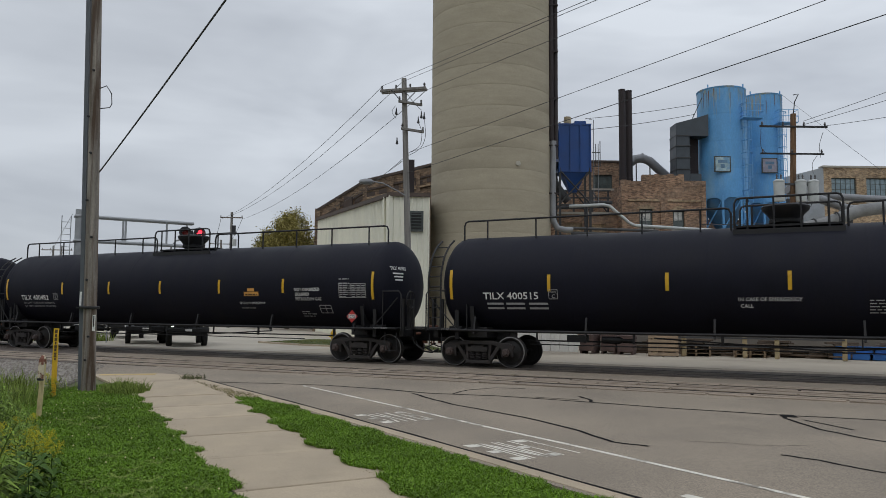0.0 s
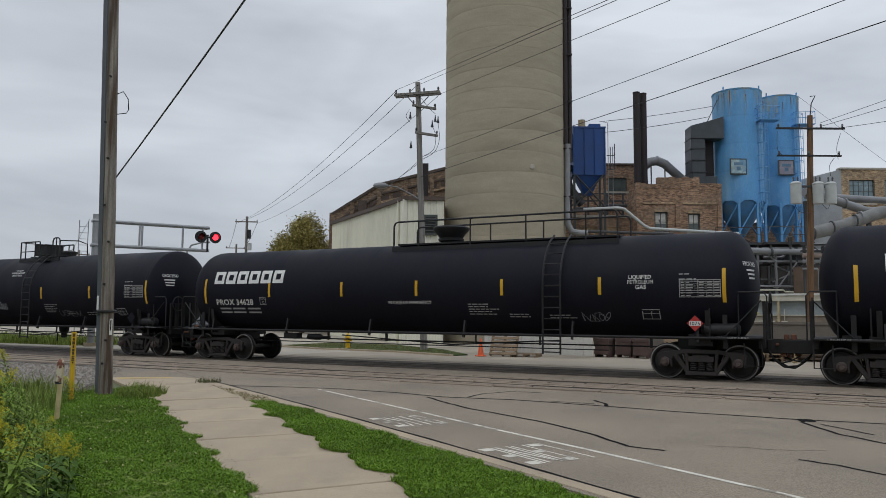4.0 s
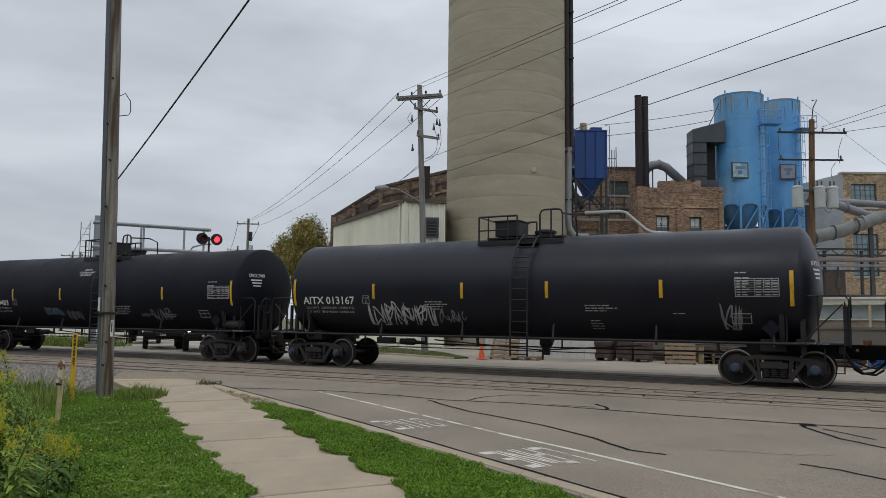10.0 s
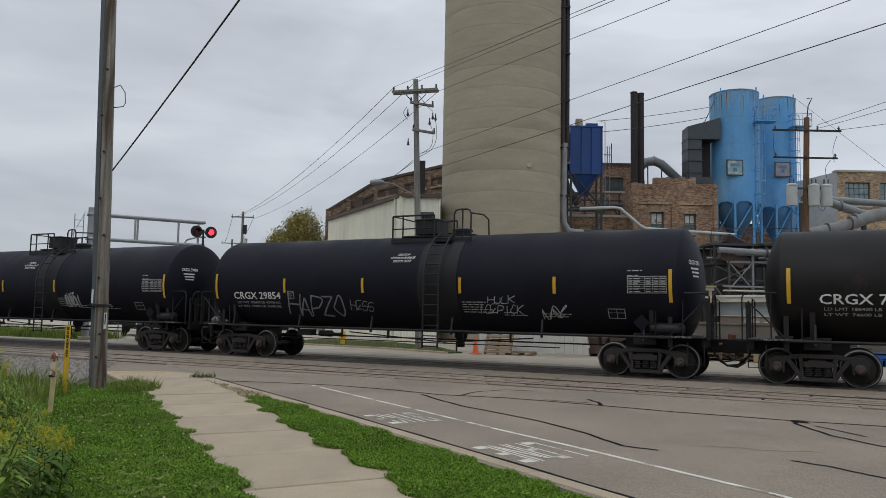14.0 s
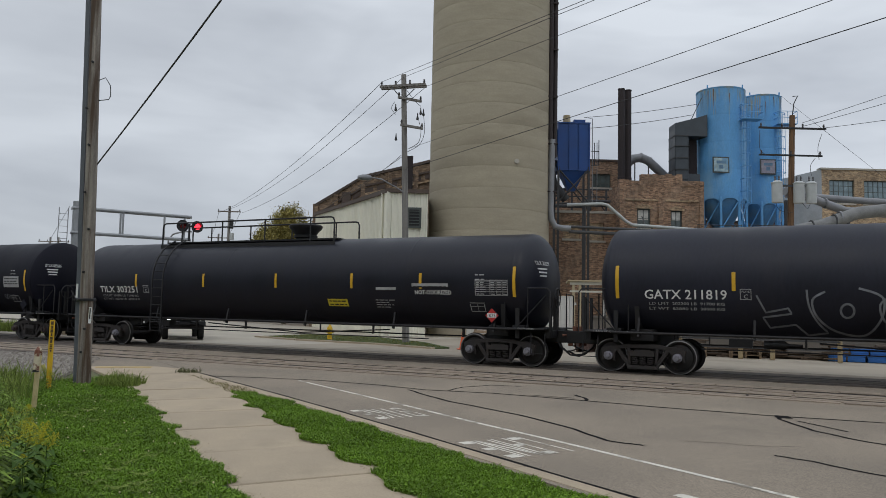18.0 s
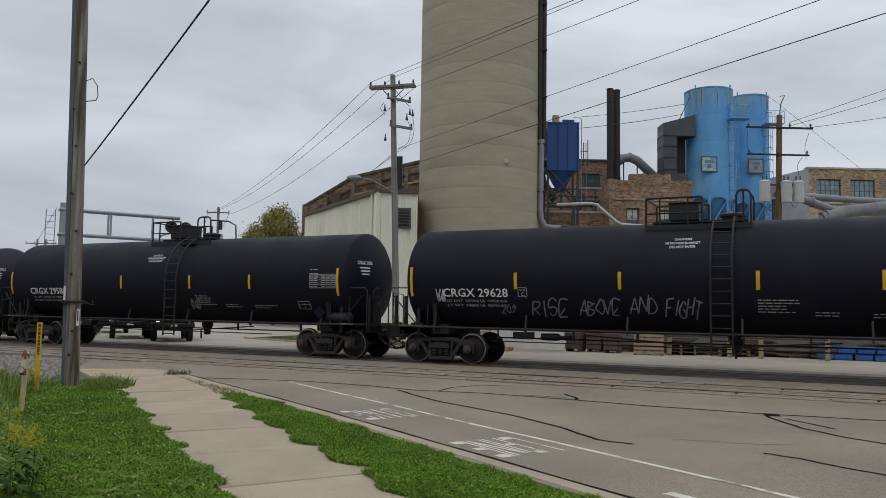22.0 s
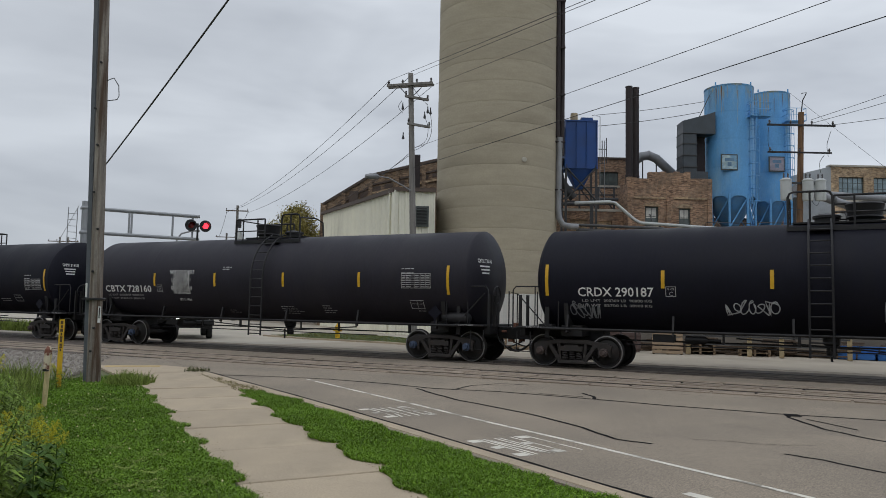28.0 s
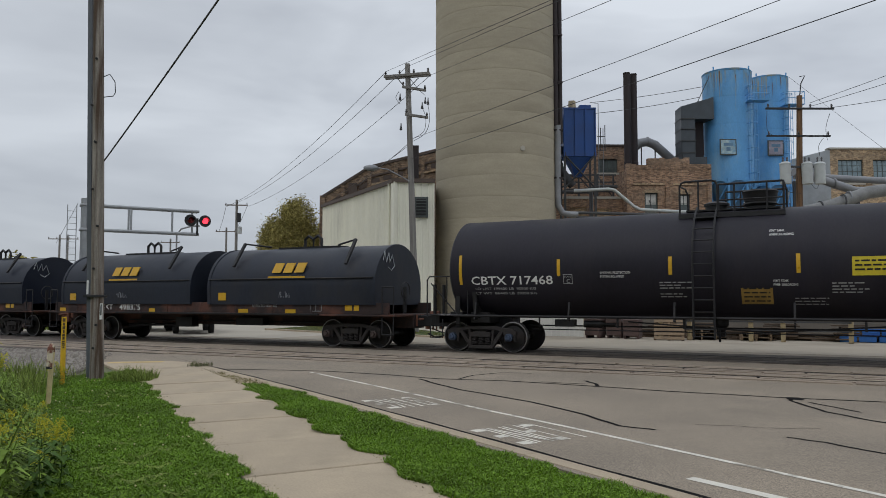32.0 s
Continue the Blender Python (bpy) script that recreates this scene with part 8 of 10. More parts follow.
def street_pole():
    p = thing("utility_pole", "tall grey wooden utility pole with crossarm and cut-outs", "utility pole", pose(-0.86, 34.9, 0))
    part("shaft", Geo().tube([(0, 0, -0.2), (-0.19, 0, 6), (-0.42, 0, 12.55)], 0.17, 14, r2=0.12), GREYWOOD, p)
    crossarm(p, (-0.45, -0.16, 11.98), 1.12, -16, 4, GREYWOOD, 0.12)
    part("crossarm", Geo().box((-0.40, 0.14, 11.98), (2.24, 0.1, 0.12), -16), GREYWOOD, p, bevel=0.008)
    crossarm(p, (-0.1, -0.1, 11.35), 0.62, 30, 2, GREYWOOD)
    crossarm(p, (0.02, -0.12, 10.05), 0.60, 32, 2, GREYWOOD)
    for a, b in (((-1.0, -0.12, 11.95), (-0.42, -0.12, 11.3)), ((0.1, -0.12, 11.85), (-0.42, -0.12, 11.3))):
        part("brace", Geo().tube([a, b], 0.022, 6), STEELDARK, p)
    for x, z in ((0.28, 10.75), (0.42, 11.0), (0.55, 10.95), (-0.75, 11.15), (-0.7, 9.75)):
        part("fuse_cutout", Geo().lathe([(0.02, 0), (0.07, 0.03), (0.03, 0.2), (0.02, 0.34)], 8, "z", (x, -0.2, z - 0.4)), SIGNALBLACK, p)
    for pts in ([(0.3, -0.2, 10.4), (0.45, -0.2, 9.9), (0.35, -0.2, 9.3), (-0.1, -0.15, 9.0)], [(0.55, -0.2, 10.6), (0.62, -0.2, 9.8), (0.4, -0.2, 9.2), (-0.15, -0.15, 8.85)], [(-0.8, -0.15, 11.2), (-0.95, -0.15, 10.9), (-0.75, -0.15, 10.6)], [(-0.35, -0.1, 11.9), (0.1, -0.2, 11.3), (0.42, -0.2, 11.0)]):
        part("jumper_cable", Geo().tube(sway(pts), 0.012, 5), WIREMAT, p)
    lamp = part("lamp_arm", Geo().tube([(-0.25, -0.1, 6.95), (-0.7, -0.2, 7.2), (-1.3, -0.3, 7.5), (-1.9, -0.4, 7.58)], 0.03, 8), DUCT, p)
    part("lamp_head", Geo().lathe([(0.001, -0.42), (0.09, -0.36), (0.14, -0.15), (0.13, 0.12), (0.06, 0.25), (0.001, 0.27)], 14, "x", (-2.0, -0.42, 7.55)), DUCT, lamp, "grey cobra-head street lamp")
    part("sign_plate", Geo().box((-0.03, -0.2, 1.5), (0.3, 0.02, 0.42)), mat("plate_grey", (0.4, 0.4, 0.4), 0.6), p, smooth=None)
    for a, b in (((-2.25, 34.8, 12.17), (4.9, 14.0, 8.4)), ((-1.34, 34.9, 12.4), (5.15, 14.4, 8.57)), ((-0.3, 34.8, 11.95), (6.21, 14.8, 8.66)), ((-1.0, 34.8, 8.99), (8.48, 13.0, 7.73))):
        wire(a, b, 0.0, 0.009)
    wire((-1.07, 34.75, 8.02), (8.81, 12.5, 7.07), 0.0, 0.011, "thick dark overhead cable")
    for a, b in (((-2.25, 34.8, 12.17), (-20.71, 75.0, 10.69)), ((-1.34, 34.9, 12.4), (-19.66, 75.0, 11.1)), ((-0.3, 34.8, 11.9), (-18.57, 75.0, 10.72)), ((-1.08, 35.0, 8.93), (-6.55, 62.4, 10.9)), ((-1.08, 35.0, 8.8), (-8.31, 62.4, 10.0))):
        wire(a, b, 0.8 if b[1] > 70 else 0.1, 0.013)


def far_poles():
    for x, y, h, arms in ((-19.65, 75.0, 11.4, 2), (-46.9, 95, 9.6, 1), (-45.9, 95, 9.6, 1), (-38.3, 110, 10.3, 1), (-27.5, 100, 11.0, 1)):
        p = thing("utility_pole", "distant wooden utility pole with crossarm", "utility pole", pose(x, y, 0), group="distant poles")
        part("shaft", Geo().tube([(0, 0, -0.2), (0, 0, h)], 0.17, 10, r2=0.12), GREYWOOD, p)
        crossarm(p, (0, -0.12, h - 0.55), 1.1 if y < 90 else 1.35, 5, 3)
        if arms > 1:
            part("fuse_cutout", Geo().box((0.3, -0.2, h - 1.8), (0.35, 0.2, 0.9)), SIGNALBLACK, p)
            part("transformer", Geo().lathe([(0.001, 0), (0.22, 0.02), (0.22, 0.7), (0.001, 0.75)], 12, "z", (0.35, -0.1, h - 3.4)), CANGREY, p)
    wire((-20.7, 75, 10.8), (-28.5, 100, 10.5), 0.3, 0.02)
    wire((-18.6, 75, 10.8), (-26.5, 100, 10.5), 0.3, 0.02)
    l = thing("street_lamp", "distant street lamp on a curved arm", "street lamp", pose(-24.5, 72, 0))
    part("post", Geo().tube([(0, 0, 0), (0, 0, 7.6), (0.4, 0, 8.2), (1.5, 0, 8.5)], 0.08, 8), DUCT, l)
    part("lamp_head", Geo().box((1.8, 0, 8.48), (0.7, 0.25, 0.14)), DUCT, l)


def right_pole():
    p = thing("utility_pole", "brown wooden pole carrying three grey transformers", "utility pole", pose(17.55, 36, 0))
    part("shaft", Geo().tube([(-0.25, 0, -0.2), (0, 0, 6), (0.16, 0, 11.4)], 0.165, 14, r2=0.13), BROWNWOOD, p)
    crossarm(p, (0.1, -0.12, 10.74), 1.66, 0, 4, SIGNALBLACK, 0.09)
    crossarm(p, (0.0, -0.12, 9.4), 1.55, 0, 3, SIGNALBLACK, 0.08)
    part("pole_top_pin", Geo().tube([(0.16, 0, 11.3), (0.25, 0, 12.0), (0.45, 0, 12.4), (0.2, 0, 12.35)], 0.025, 6), SIGNALBLACK, p)
    for x in (-0.78, 0.28, 0.88):
        t = part("transformer", Geo().lathe([(0.001, 7.22), (0.24, 7.24), (0.25, 7.3), (0.25, 8.15), (0.27, 8.17), (0.27, 8.22), (0.15, 8.3), (0.001, 8.32)], 18, "z", (x, -0.3, -0.2)), CANGREY, p, "pale grey transformer can")
        for o in (-0.1, 0.1):
            part("bushing", Geo().lathe([(0.03, 8.28), (0.05, 8.34), (0.03, 8.4), (0.05, 8.46), (0.02, 8.55)], 8, "z", (x + o, -0.3, -0.2)), PORCELAIN, t)
    part("mounting_rack", Geo().box((0.05, -0.12, 7.9), (2.0, 0.08, 0.1)), STEELDARK, p, smooth=None)
    for pts in ([(1.55, -0.12, 10.5), (1.3, -0.2, 9.8), (1.35, -0.2, 9.2)], [(1.2, -0.12, 9.3), (0.9, -0.25, 8.9), (0.9, -0.3, 8.4)], [(-0.9, -0.3, 7.3), (-0.7, -0.3, 6.7), (0.0, -0.2, 6.6)], [(-1.5, -0.12, 10.6), (-1.55, -0.2, 9.7), (-1.3, -0.2, 9.4)], [(0.9, -0.3, 7.3), (0.7, -0.3, 6.8), (0.4, -0.3, 7.1)]):
        part("jumper_cable", Geo().tube(sway(pts), 0.012, 5), WIREMAT, p)
    part("pole_tag", Geo().box((-0.19, -0.17, 1.28), (0.17, 0.02, 0.24)), WHITEINK, p, "small white tag", smooth=None)
    for a, b in (((19.2, 35.9, 10.8), (21.12, 30.46, 10.19)), ((18.2, 36.0, 11.05), (21.77, 30.4, 11.93)), ((18.3, 36.0, 10.9), (21.69, 30.4, 11.41)), ((28.6, 60.0, 19.6), (32.34, 48.8, 9.2))):
        wire(a, b, 0.03)
    wire((12.5, 60.0, 17.36), (20.4, 56.5, 17.7), 0.1, 0.02)
    wire((11.2, 52.5, 14.6), (20.2, 56.5, 16.9), 0.1, 0.02)


LIT = mat("signal_lens_lit_red", (1.0, 0.03, 0.05), 0.3, glow=3.0)
DIMRED = mat("signal_lens_dim_red", (0.12, 0.008, 0.008), 0.3, glow=0.05)


def crossing_signal():
    c = thing("crossing_signal", "railway crossing signal on an aluminium cantilever with red flashers", "crossing signal", pose(-17.1, 37.0, 0, 0, 0, 31))
    part("mast", Geo().tube([(0, 0, 0), (0, 0, 6.45)], 0.17, 14), ALU, c)
    part("base", Geo().box((0, 0, 0.08), (0.6, 0.6, 0.16)), CONCRETE, c)
    for z in (4.92, 6.12):
        part("arm", Geo().tube([(-0.2, -0.12, z), (5.45, -0.12, z)], 0.085, 10), ALU, c)
        part("arm", Geo().tube([(-0.2, 0.30, z), (5.45, 0.30, z)], 0.06, 8), ALU, c)
    for x in (0.15, 2.0, 2.12, 4.1, 5.1):
        part("arm_strut", Geo().box((x, -0.12, 5.52), (0.09, 0.08, 1.2)), ALU, c, smooth=None)
    g = Geo()
    for o in (-0.2, 0.2):
        g.tube([(-0.55 + o, 0, 0.5), (-0.55 + o, 0, 6.1)], 0.02, 6)
    for k in range(18):
        g.tube([(-0.75, 0, 0.7 + 0.3 * k), (-0.35, 0, 0.7 + 0.3 * k)], 0.014, 5)
    part("ladder", g, ALU, c)
    part("ladder_stay", Geo().tube([(-0.3, 0, 6.2), (-1.2, 0, 4.2)], 0.012, 5), ALU, c)
    part("lamp_crossbar", Geo().box((5.35, -0.2, 5.62), (1.1, 0.07, 0.07)).box((5.35, -0.2, 5.3), (0.09, 0.09, 0.9)), SIGNALBLACK, c, smooth=None)
    for x, lens in ((4.98, DIMRED), (5.72, LIT)):
        f = part("flasher", Geo().lathe([(0.001, -0.02), (0.30, -0.02), (0.31, 0.0), (0.30, 0.02), (0.001, 0.03)], 28, "y", (x, -0.3, 5.62)), SIGNALBLACK, c, "round black flasher shield")
        part("hood", Geo().lathe([(0.17, 0.0), (0.175, -0.28), (0.165, -0.28), (0.16, 0.0)], 20, "y", (x, -0.32, 5.62), (-1.6, 1.6)), SIGNALBLACK, f)
        part("lens", Geo().lathe([(0.001, -0.06), (0.1, -0.05), (0.155, -0.01), (0.155, 0.0)], 24, "y", (x, -0.33, 5.62)), lens, f, "red glowing lens" if lens is LIT else "dimmer red lens")
    s = thing("sign_post", "thin galvanised sign post", "sign post", pose(-15.6, 37.2, 0), Geo().tube([(0, 0, 0), (0, 0, 2.6)], 0.03, 6), ALU)


# ---- small street things ----
def posts():
    m = thing("marker_post", "flat yellow cable marker post with black print", "marker post", pose(-6.46, 13.34, 0, 0, 0, 22))
    part("blade", Geo().prism([(-0.042, 0.0), (-0.024, -0.016), (0.024, -0.016), (0.042, 0.0), (0.024, -0.006), (-0.024, -0.006)], pose(0, 0, -0.1), 1.32), YELLOWPAINT, m, smooth=None)
    PRINT = mat("brown_black_print", (0.10, 0.055, 0.02), 0.6, vary=0.2)
    for k, (z, h) in enumerate(((1.165, 0.06), (1.095, 0.05), (1.03, 0.055), (0.965, 0.05), (0.905, 0.045), (0.85, 0.05), (0.79, 0.022), (0.76, 0.022), (0.73, 0.022), (0.69, 0.03))):
        w = (0.021, 0.016, 0.021, 0.013, 0.02, 0.017, 0.02, 0.018, 0.02, 0.012)[k]
        part("print_bar", Geo().span((-w, -0.02, z - h / 2), (w, -0.0175, z + h / 2)), PRINT, m, smooth=None)
    p = thing("vent_pipe", "cream pipe post with a rusty flaking top", "pipe post", pose(-5.42, 10.8, -0.05, 0, 2.5, 0))
    part("pipe", Geo().tube([(0, 0, 0), (0, 0, 0.84)], 0.034, 16), mat("cream_pipe_paint", (0.56, 0.46, 0.24), 0.6, vary=0.25, scale=6), p)
    part("bend", Geo().tube([(0, 0, 0.84), (0.002, -0.012, 0.895), (0.006, -0.045, 0.92), (0.012, -0.078, 0.895), (0.015, -0.085, 0.84), (0.018, -0.085, 0.62)], 0.039, 16), mat("flaking_white_rust", (0.60, 0.52, 0.38), 0.8, vary=0.2, scale=9, stain=(0.17, 0.06, 0.035), stain_at=(0.50, 0.56)), p, "flaking bent-over pipe end with rust")
    # closed black cap and patch; the darkness inside the pipe is painted
    part("mouth", Geo().lathe([(0.001, 0.606), (0.034, 0.608), (0.0405, 0.612), (0.0405, 0.625), (0.039, 0.63)], 16, "z", (0.018, -0.085, 0)).box((0.018, -0.122, 0.628), (0.05, 0.012, 0.03)), SIGNALBLACK, p, "black cap painted as the pipe's dark hollow")
    c = thing("traffic_cone", "orange traffic cone on a square base", "traffic cone", pose(1.5, 30.27, 0, 0, 0, 20))
    ORANGE = mat("cone_orange", (0.75, 0.13, 0.04), 0.55, vary=0.1)
    part("base", Geo().box((0, 0, 0.02), (0.36, 0.36, 0.04)), ORANGE, c, bevel=0.01)
    part("cone", Geo().lathe([(0.13, 0.04), (0.03, 0.68), (0.02, 0.7)], 20), ORANGE, c)
    h = thing("fire_hydrant", "yellow fire hydrant on the verge", "fire hydrant", pose(-4.54, 36.4, 0))
    part("barrel", Geo().lathe([(0.15, 0), (0.15, 0.05), (0.11, 0.06), (0.11, 0.5), (0.14, 0.52), (0.13, 0.6), (0.06, 0.7), (0.03, 0.76)], 16), YELLOWPAINT, h)
    part("nozzle", Geo().tube([(-0.2, 0, 0.42), (0.2, 0, 0.42)], 0.055, 10), YELLOWPAINT, h)
    isl = slab("island", [(-8.4, 38.6), (-5.9, 35.9), (-2.0, 33.2), (0.4, 30.4), (1.0, 30.9), (0.0, 35.5), (-2.4, 40.5), (-6.5, 43.0)], 0.05, LAWN, "kerbed grass island beside the road", "traffic island", 0.16)
    kerb = thing("island_kerb", "pale kerb round the grass island", "kerb", kind="structure")
    pts = [(-8.5, 38.65), (-5.95, 35.8), (-2.05, 33.1), (0.35, 30.3)]
    for a, b in zip(pts, pts[1:]):
        a, b = Vector((*a, 0)), Vector((*b, 0))
        n = max(2, int((b - a).length / 1.5))
        for k in range(n):
            p, q = a + (b - a) * k / n, a + (b - a) * (k + 0.985) / n
            d = (q - p).normalized()
            part("kerb_stone", Geo().box((p + q) / 2 + Vector((0, 0, 0.0)), ((q - p).length, 0.22, 0.13), math.degrees(math.atan2(d.y, d.x))), CONCRETE, kerb, smooth=None)


def pickup(name, label, paint, m, lamp_on):
    """A pickup seen from the front; it looks towards -y."""
    BODY = mat("car_paint_" + name, paint, 0.3, 0.1, vary=0.05, spec=0.6)
    CHROME = mat("car_bright_trim", (0.45, 0.46, 0.47), 0.25, 0.9)
    TYRE = mat("tyre_rubber", (0.015, 0.015, 0.015), 0.8)
    HEAD = mat("headlamp_lit", (1.0, 0.97, 0.9), 0.2, glow=3.0) if lamp_on else mat("headlamp_glass", (0.5, 0.52, 0.55), 0.1)
    v = thing("pickup_truck", label, "pickup truck", m, group="queue of vehicles")
    prof = [(-2.75, 0.55), (-2.82, 0.75), (-2.78, 1.05), (-1.35, 1.18), (-0.55, 1.82), (1.1, 1.86), (1.3, 1.25), (2.75, 1.22), (2.8, 0.6), (2.0, 0.42), (-2.0, 0.42)]
    part("body", Geo().prism(prof, Matrix(((0, 0, 1, -0.93), (1, 0, 0, 0), (0, 1, 0, 0), (0, 0, 0, 1))), 1.86), BODY, v, bevel=0.05)
    part("windscreen", Geo().prism([(-1.36, 1.22), (-0.58, 1.79), (-0.56, 1.8), (-1.34, 1.23)], Matrix(((0, 0, 1, -0.75), (1, 0, 0, -0.03), (0, 1, 0, 0.015), (0, 0, 0, 1))), 1.5), GLASS, v, smooth=None)
    part("grille", Geo().span((-0.55, -2.87, 0.72), (0.55, -2.79, 1.0)), SIGNALBLACK, v, bevel=0.01)
    for z in (0.79, 0.87, 0.95):
        part("grille_bar", Geo().span((-0.52, -2.89, z - 0.012), (0.52, -2.865, z + 0.012)), CHROME, v, smooth=None)
    part("bumper", Geo().box((0, -2.85, 0.58), (1.9, 0.2, 0.24)), SIGNALBLACK, v, bevel=0.03)
    part("air_dam", Geo().box((0, -2.75, 0.4), (1.7, 0.15, 0.14)), SIGNALBLACK, v, smooth=None)
    part("plate", Geo().box((0, -2.965, 0.56), (0.3, 0.02, 0.14)), WHITEINK, v, "plain pale plate", smooth=None)
    for s in (-1, 1):
        part("headlamp", Geo().box((s * 0.72, -2.79, 0.80), (0.15, 0.1, 0.1)), HEAD, v, "lit headlamp" if lamp_on else "", bevel=0.02)
        part("mirror", Geo().box((s * 1.06, -0.95, 1.3), (0.22, 0.14, 0.26)), SIGNALBLACK, v, bevel=0.02)
        for y in (-1.75, 1.75):
            w = part("wheel", Geo().lathe([(0.25, -0.13), (0.38, -0.13), (0.40, -0.09), (0.40, 0.09), (0.38, 0.13), (0.25, 0.13)], 24, "x", (s * 0.82, y, 0.40)), TYRE, v)
            part("rim", Geo().lathe([(0.001, s * 0.09), (0.2, s * 0.11), (0.25, s * 0.12)], 20, "x", (s * 0.82, y, 0.40)), CHROME, w)
    # a high body over the wheels
    for ch in v.children:
        if not ch.name.startswith("wheel"):
            ch.location.z += 0.2
    return v


def vehicles():
    face = 21.0
    d = Vector((-0.55, 0.835, 0))
    for i, (x, y, name, label, paint, on) in enumerate(((-10.25, 33.6, "black", "black pickup truck waiting with one bright headlamp", (0.012, 0.013, 0.015), True), (-13.0, 36.0, "silver", "silver pickup truck waiting in the queue", (0.30, 0.31, 0.33), False), (-16.6, 43.0, "dark", "dark grey pickup truck waiting in the queue", (0.05, 0.055, 0.06), False), (-20.9, 50.0, "graphite", "graphite pickup truck far back in the queue", (0.03, 0.03, 0.035), False))):
        p = Vector((x + 0.35, y, 0)) + d * 2.8
        pickup(name, label, paint, Matrix.Translation(p) @ pose(0, 0, 0, 0, 0, face) @ Matrix.Scale(0.92, 4), on)


# ---- the yard behind the train ----
def yard_things():
    TAN = mat("tan_painted_steel", (0.42, 0.35, 0.22), 0.7, vary=0.2, scale=2)
    CREAMW = mat("cream_fascia", (0.55, 0.53, 0.44), 0.7, vary=0.15)
    BLUEBIN = mat("blue_plastic_tote", (0.03, 0.14, 0.42), 0.5, vary=0.15)
    WHITEWOOD = mat("white_fence_board", (0.62, 0.61, 0.57), 0.8, vary=0.12, per_object=0.06)
    RUSTBOX = mat("rusty_skip_steel", (0.10, 0.066, 0.058), 0.85, vary=0.35, scale=2)
    WORNYELLOW = mat("worn_dull_yellow_steel", (0.38, 0.30, 0.17), 0.7, vary=0.3, scale=3, stain=(0.22, 0.16, 0.09), stain_at=(0.5, 0.65))
    PALLET = mat("pallet_wood", (0.23, 0.165, 0.105), 0.9, vary=0.3, scale=4)
    CONC = mat("grey_block_wall", (0.17, 0.15, 0.125), 0.92, vary=0.2, scale=1.2, fine=20, stain=(0.16, 0.145, 0.125), stain_at=(0.5, 0.7))
    f = thing("board_fence", "white vertical board fence", "fence")
    me = Geo().span((-0.088, -0.015, 0.08), (0.088, 0.015, 2.2)).mesh("fence_board", None)
    me.materials.append(WHITEWOOD)
    for k in range(25):
        part("fence_board", me, WHITEWOOD, f, at=Matrix.Translation(on_track(-2.4 + 0.185 * k, 8.5)) @ pose(0, 0, 0, 0, 0, TURN))
    for z in (0.4, 1.9):
        part("fence_rail", Geo().span((-2.5, 0.02, z - 0.05), (2.2, 0.08, z + 0.05)), WHITEWOOD, f, at=Matrix.Translation(on_track(0, 8.5)) @ pose(0, 0, 0, 0, 0, TURN), smooth=None)
    # yellow guard rail
    g = thing("guard_rail", "dark steel guard rail on worn yellow posts", "guard rail")
    for k in (0, 1, 3, 4, 6):
        part("post", Geo().box((0, 0, 0.42), (0.16, 0.16, 0.84)), WORNYELLOW, g, at=Matrix.Translation(on_track(4.9 + 1.08 * k, 9.5)) @ pose(0, 0, 0, 0, 0, TURN), bevel=0.01)
    for z in (0.42, 0.72):
        part("rail", Geo().span((4.9, -0.12, z - 0.03), (11.4, -0.08, z + 0.03)), STEELDARK, g, at=Matrix.Translation(on_track(0, 9.5)) @ pose(0, 0, 0, 0, 0, TURN), smooth=None)
    w = thing("block_wall", "stained grey block retaining wall", "wall", kind="structure")
    part("wall_face", Geo().span((2.0, 0, 0), (30, 0.4, 1.35)), CONC, w, at=Matrix.Translation(on_track(0, 11.6)) @ pose(0, 0, 0, 0, 0, TURN), smooth=None)
    part("coping", Geo().span((2.0, -0.05, 1.35), (30, 0.45, 1.45)), CONC, w, at=Matrix.Translation(on_track(0, 11.6)) @ pose(0, 0, 0, 0, 0, TURN), smooth=None)
    rnd = random.Random(21)
    for k in range(3):
        s, n = 2.3 + 0.75 * k, 9.6 + 0.3 * (k % 2)
        b = thing("steel_skip", "rusty steel storage skip", "skip", Matrix.Translation(on_track(s, n)) @ pose(0, 0, 0, 0, 0, TURN + rnd.uniform(-8, 8)), group="storage skips")
        part("shell", Geo().span((-0.3, -0.4, 0.1), (0.3, 0.4, 0.75 + 0.2 * (k % 2))), RUSTBOX, b, bevel=0.015)
        part("runner", Geo().span((-0.28, -0.35, 0), (-0.2, 0.35, 0.1)), RUSTBOX, b, smooth=None)
        part("runner", Geo().span((0.2, -0.35, 0), (0.28, 0.35, 0.1)), RUSTBOX, b, smooth=None)
        part("rib", Geo().span((-0.32, -0.42, 0.62), (0.32, 0.42, 0.68)), RUSTBOX, b, smooth=None)
    for s, n, tilt in ((5.3, 9.0, 62), (6.3, 10.2, 0), (6.3, 10.2, 1), (6.3, 10.2, 2), (8.2, 10.4, 0), (8.2, 10.4, 1), (-1.2, 7.6, 55), (-0.4, 7.9, 0)):
        z = 0.14 * tilt if tilt < 5 else 0.42
        p = thing("pallet", "weathered wooden pallet in the yard", "pallet", Matrix.Translation(on_track(s, n, z)) @ pose(0, 0, 0, 0, 0, TURN + 10) @ pose(0, 0, 0, tilt if tilt > 5 else 0, 0, 0), group="pallets")
        for j in range(6):
            part("slat", Geo().span((-0.55, -0.5 + 0.18 * j, 0.1), (0.55, -0.38 + 0.18 * j, 0.125)), PALLET, p, smooth=None)
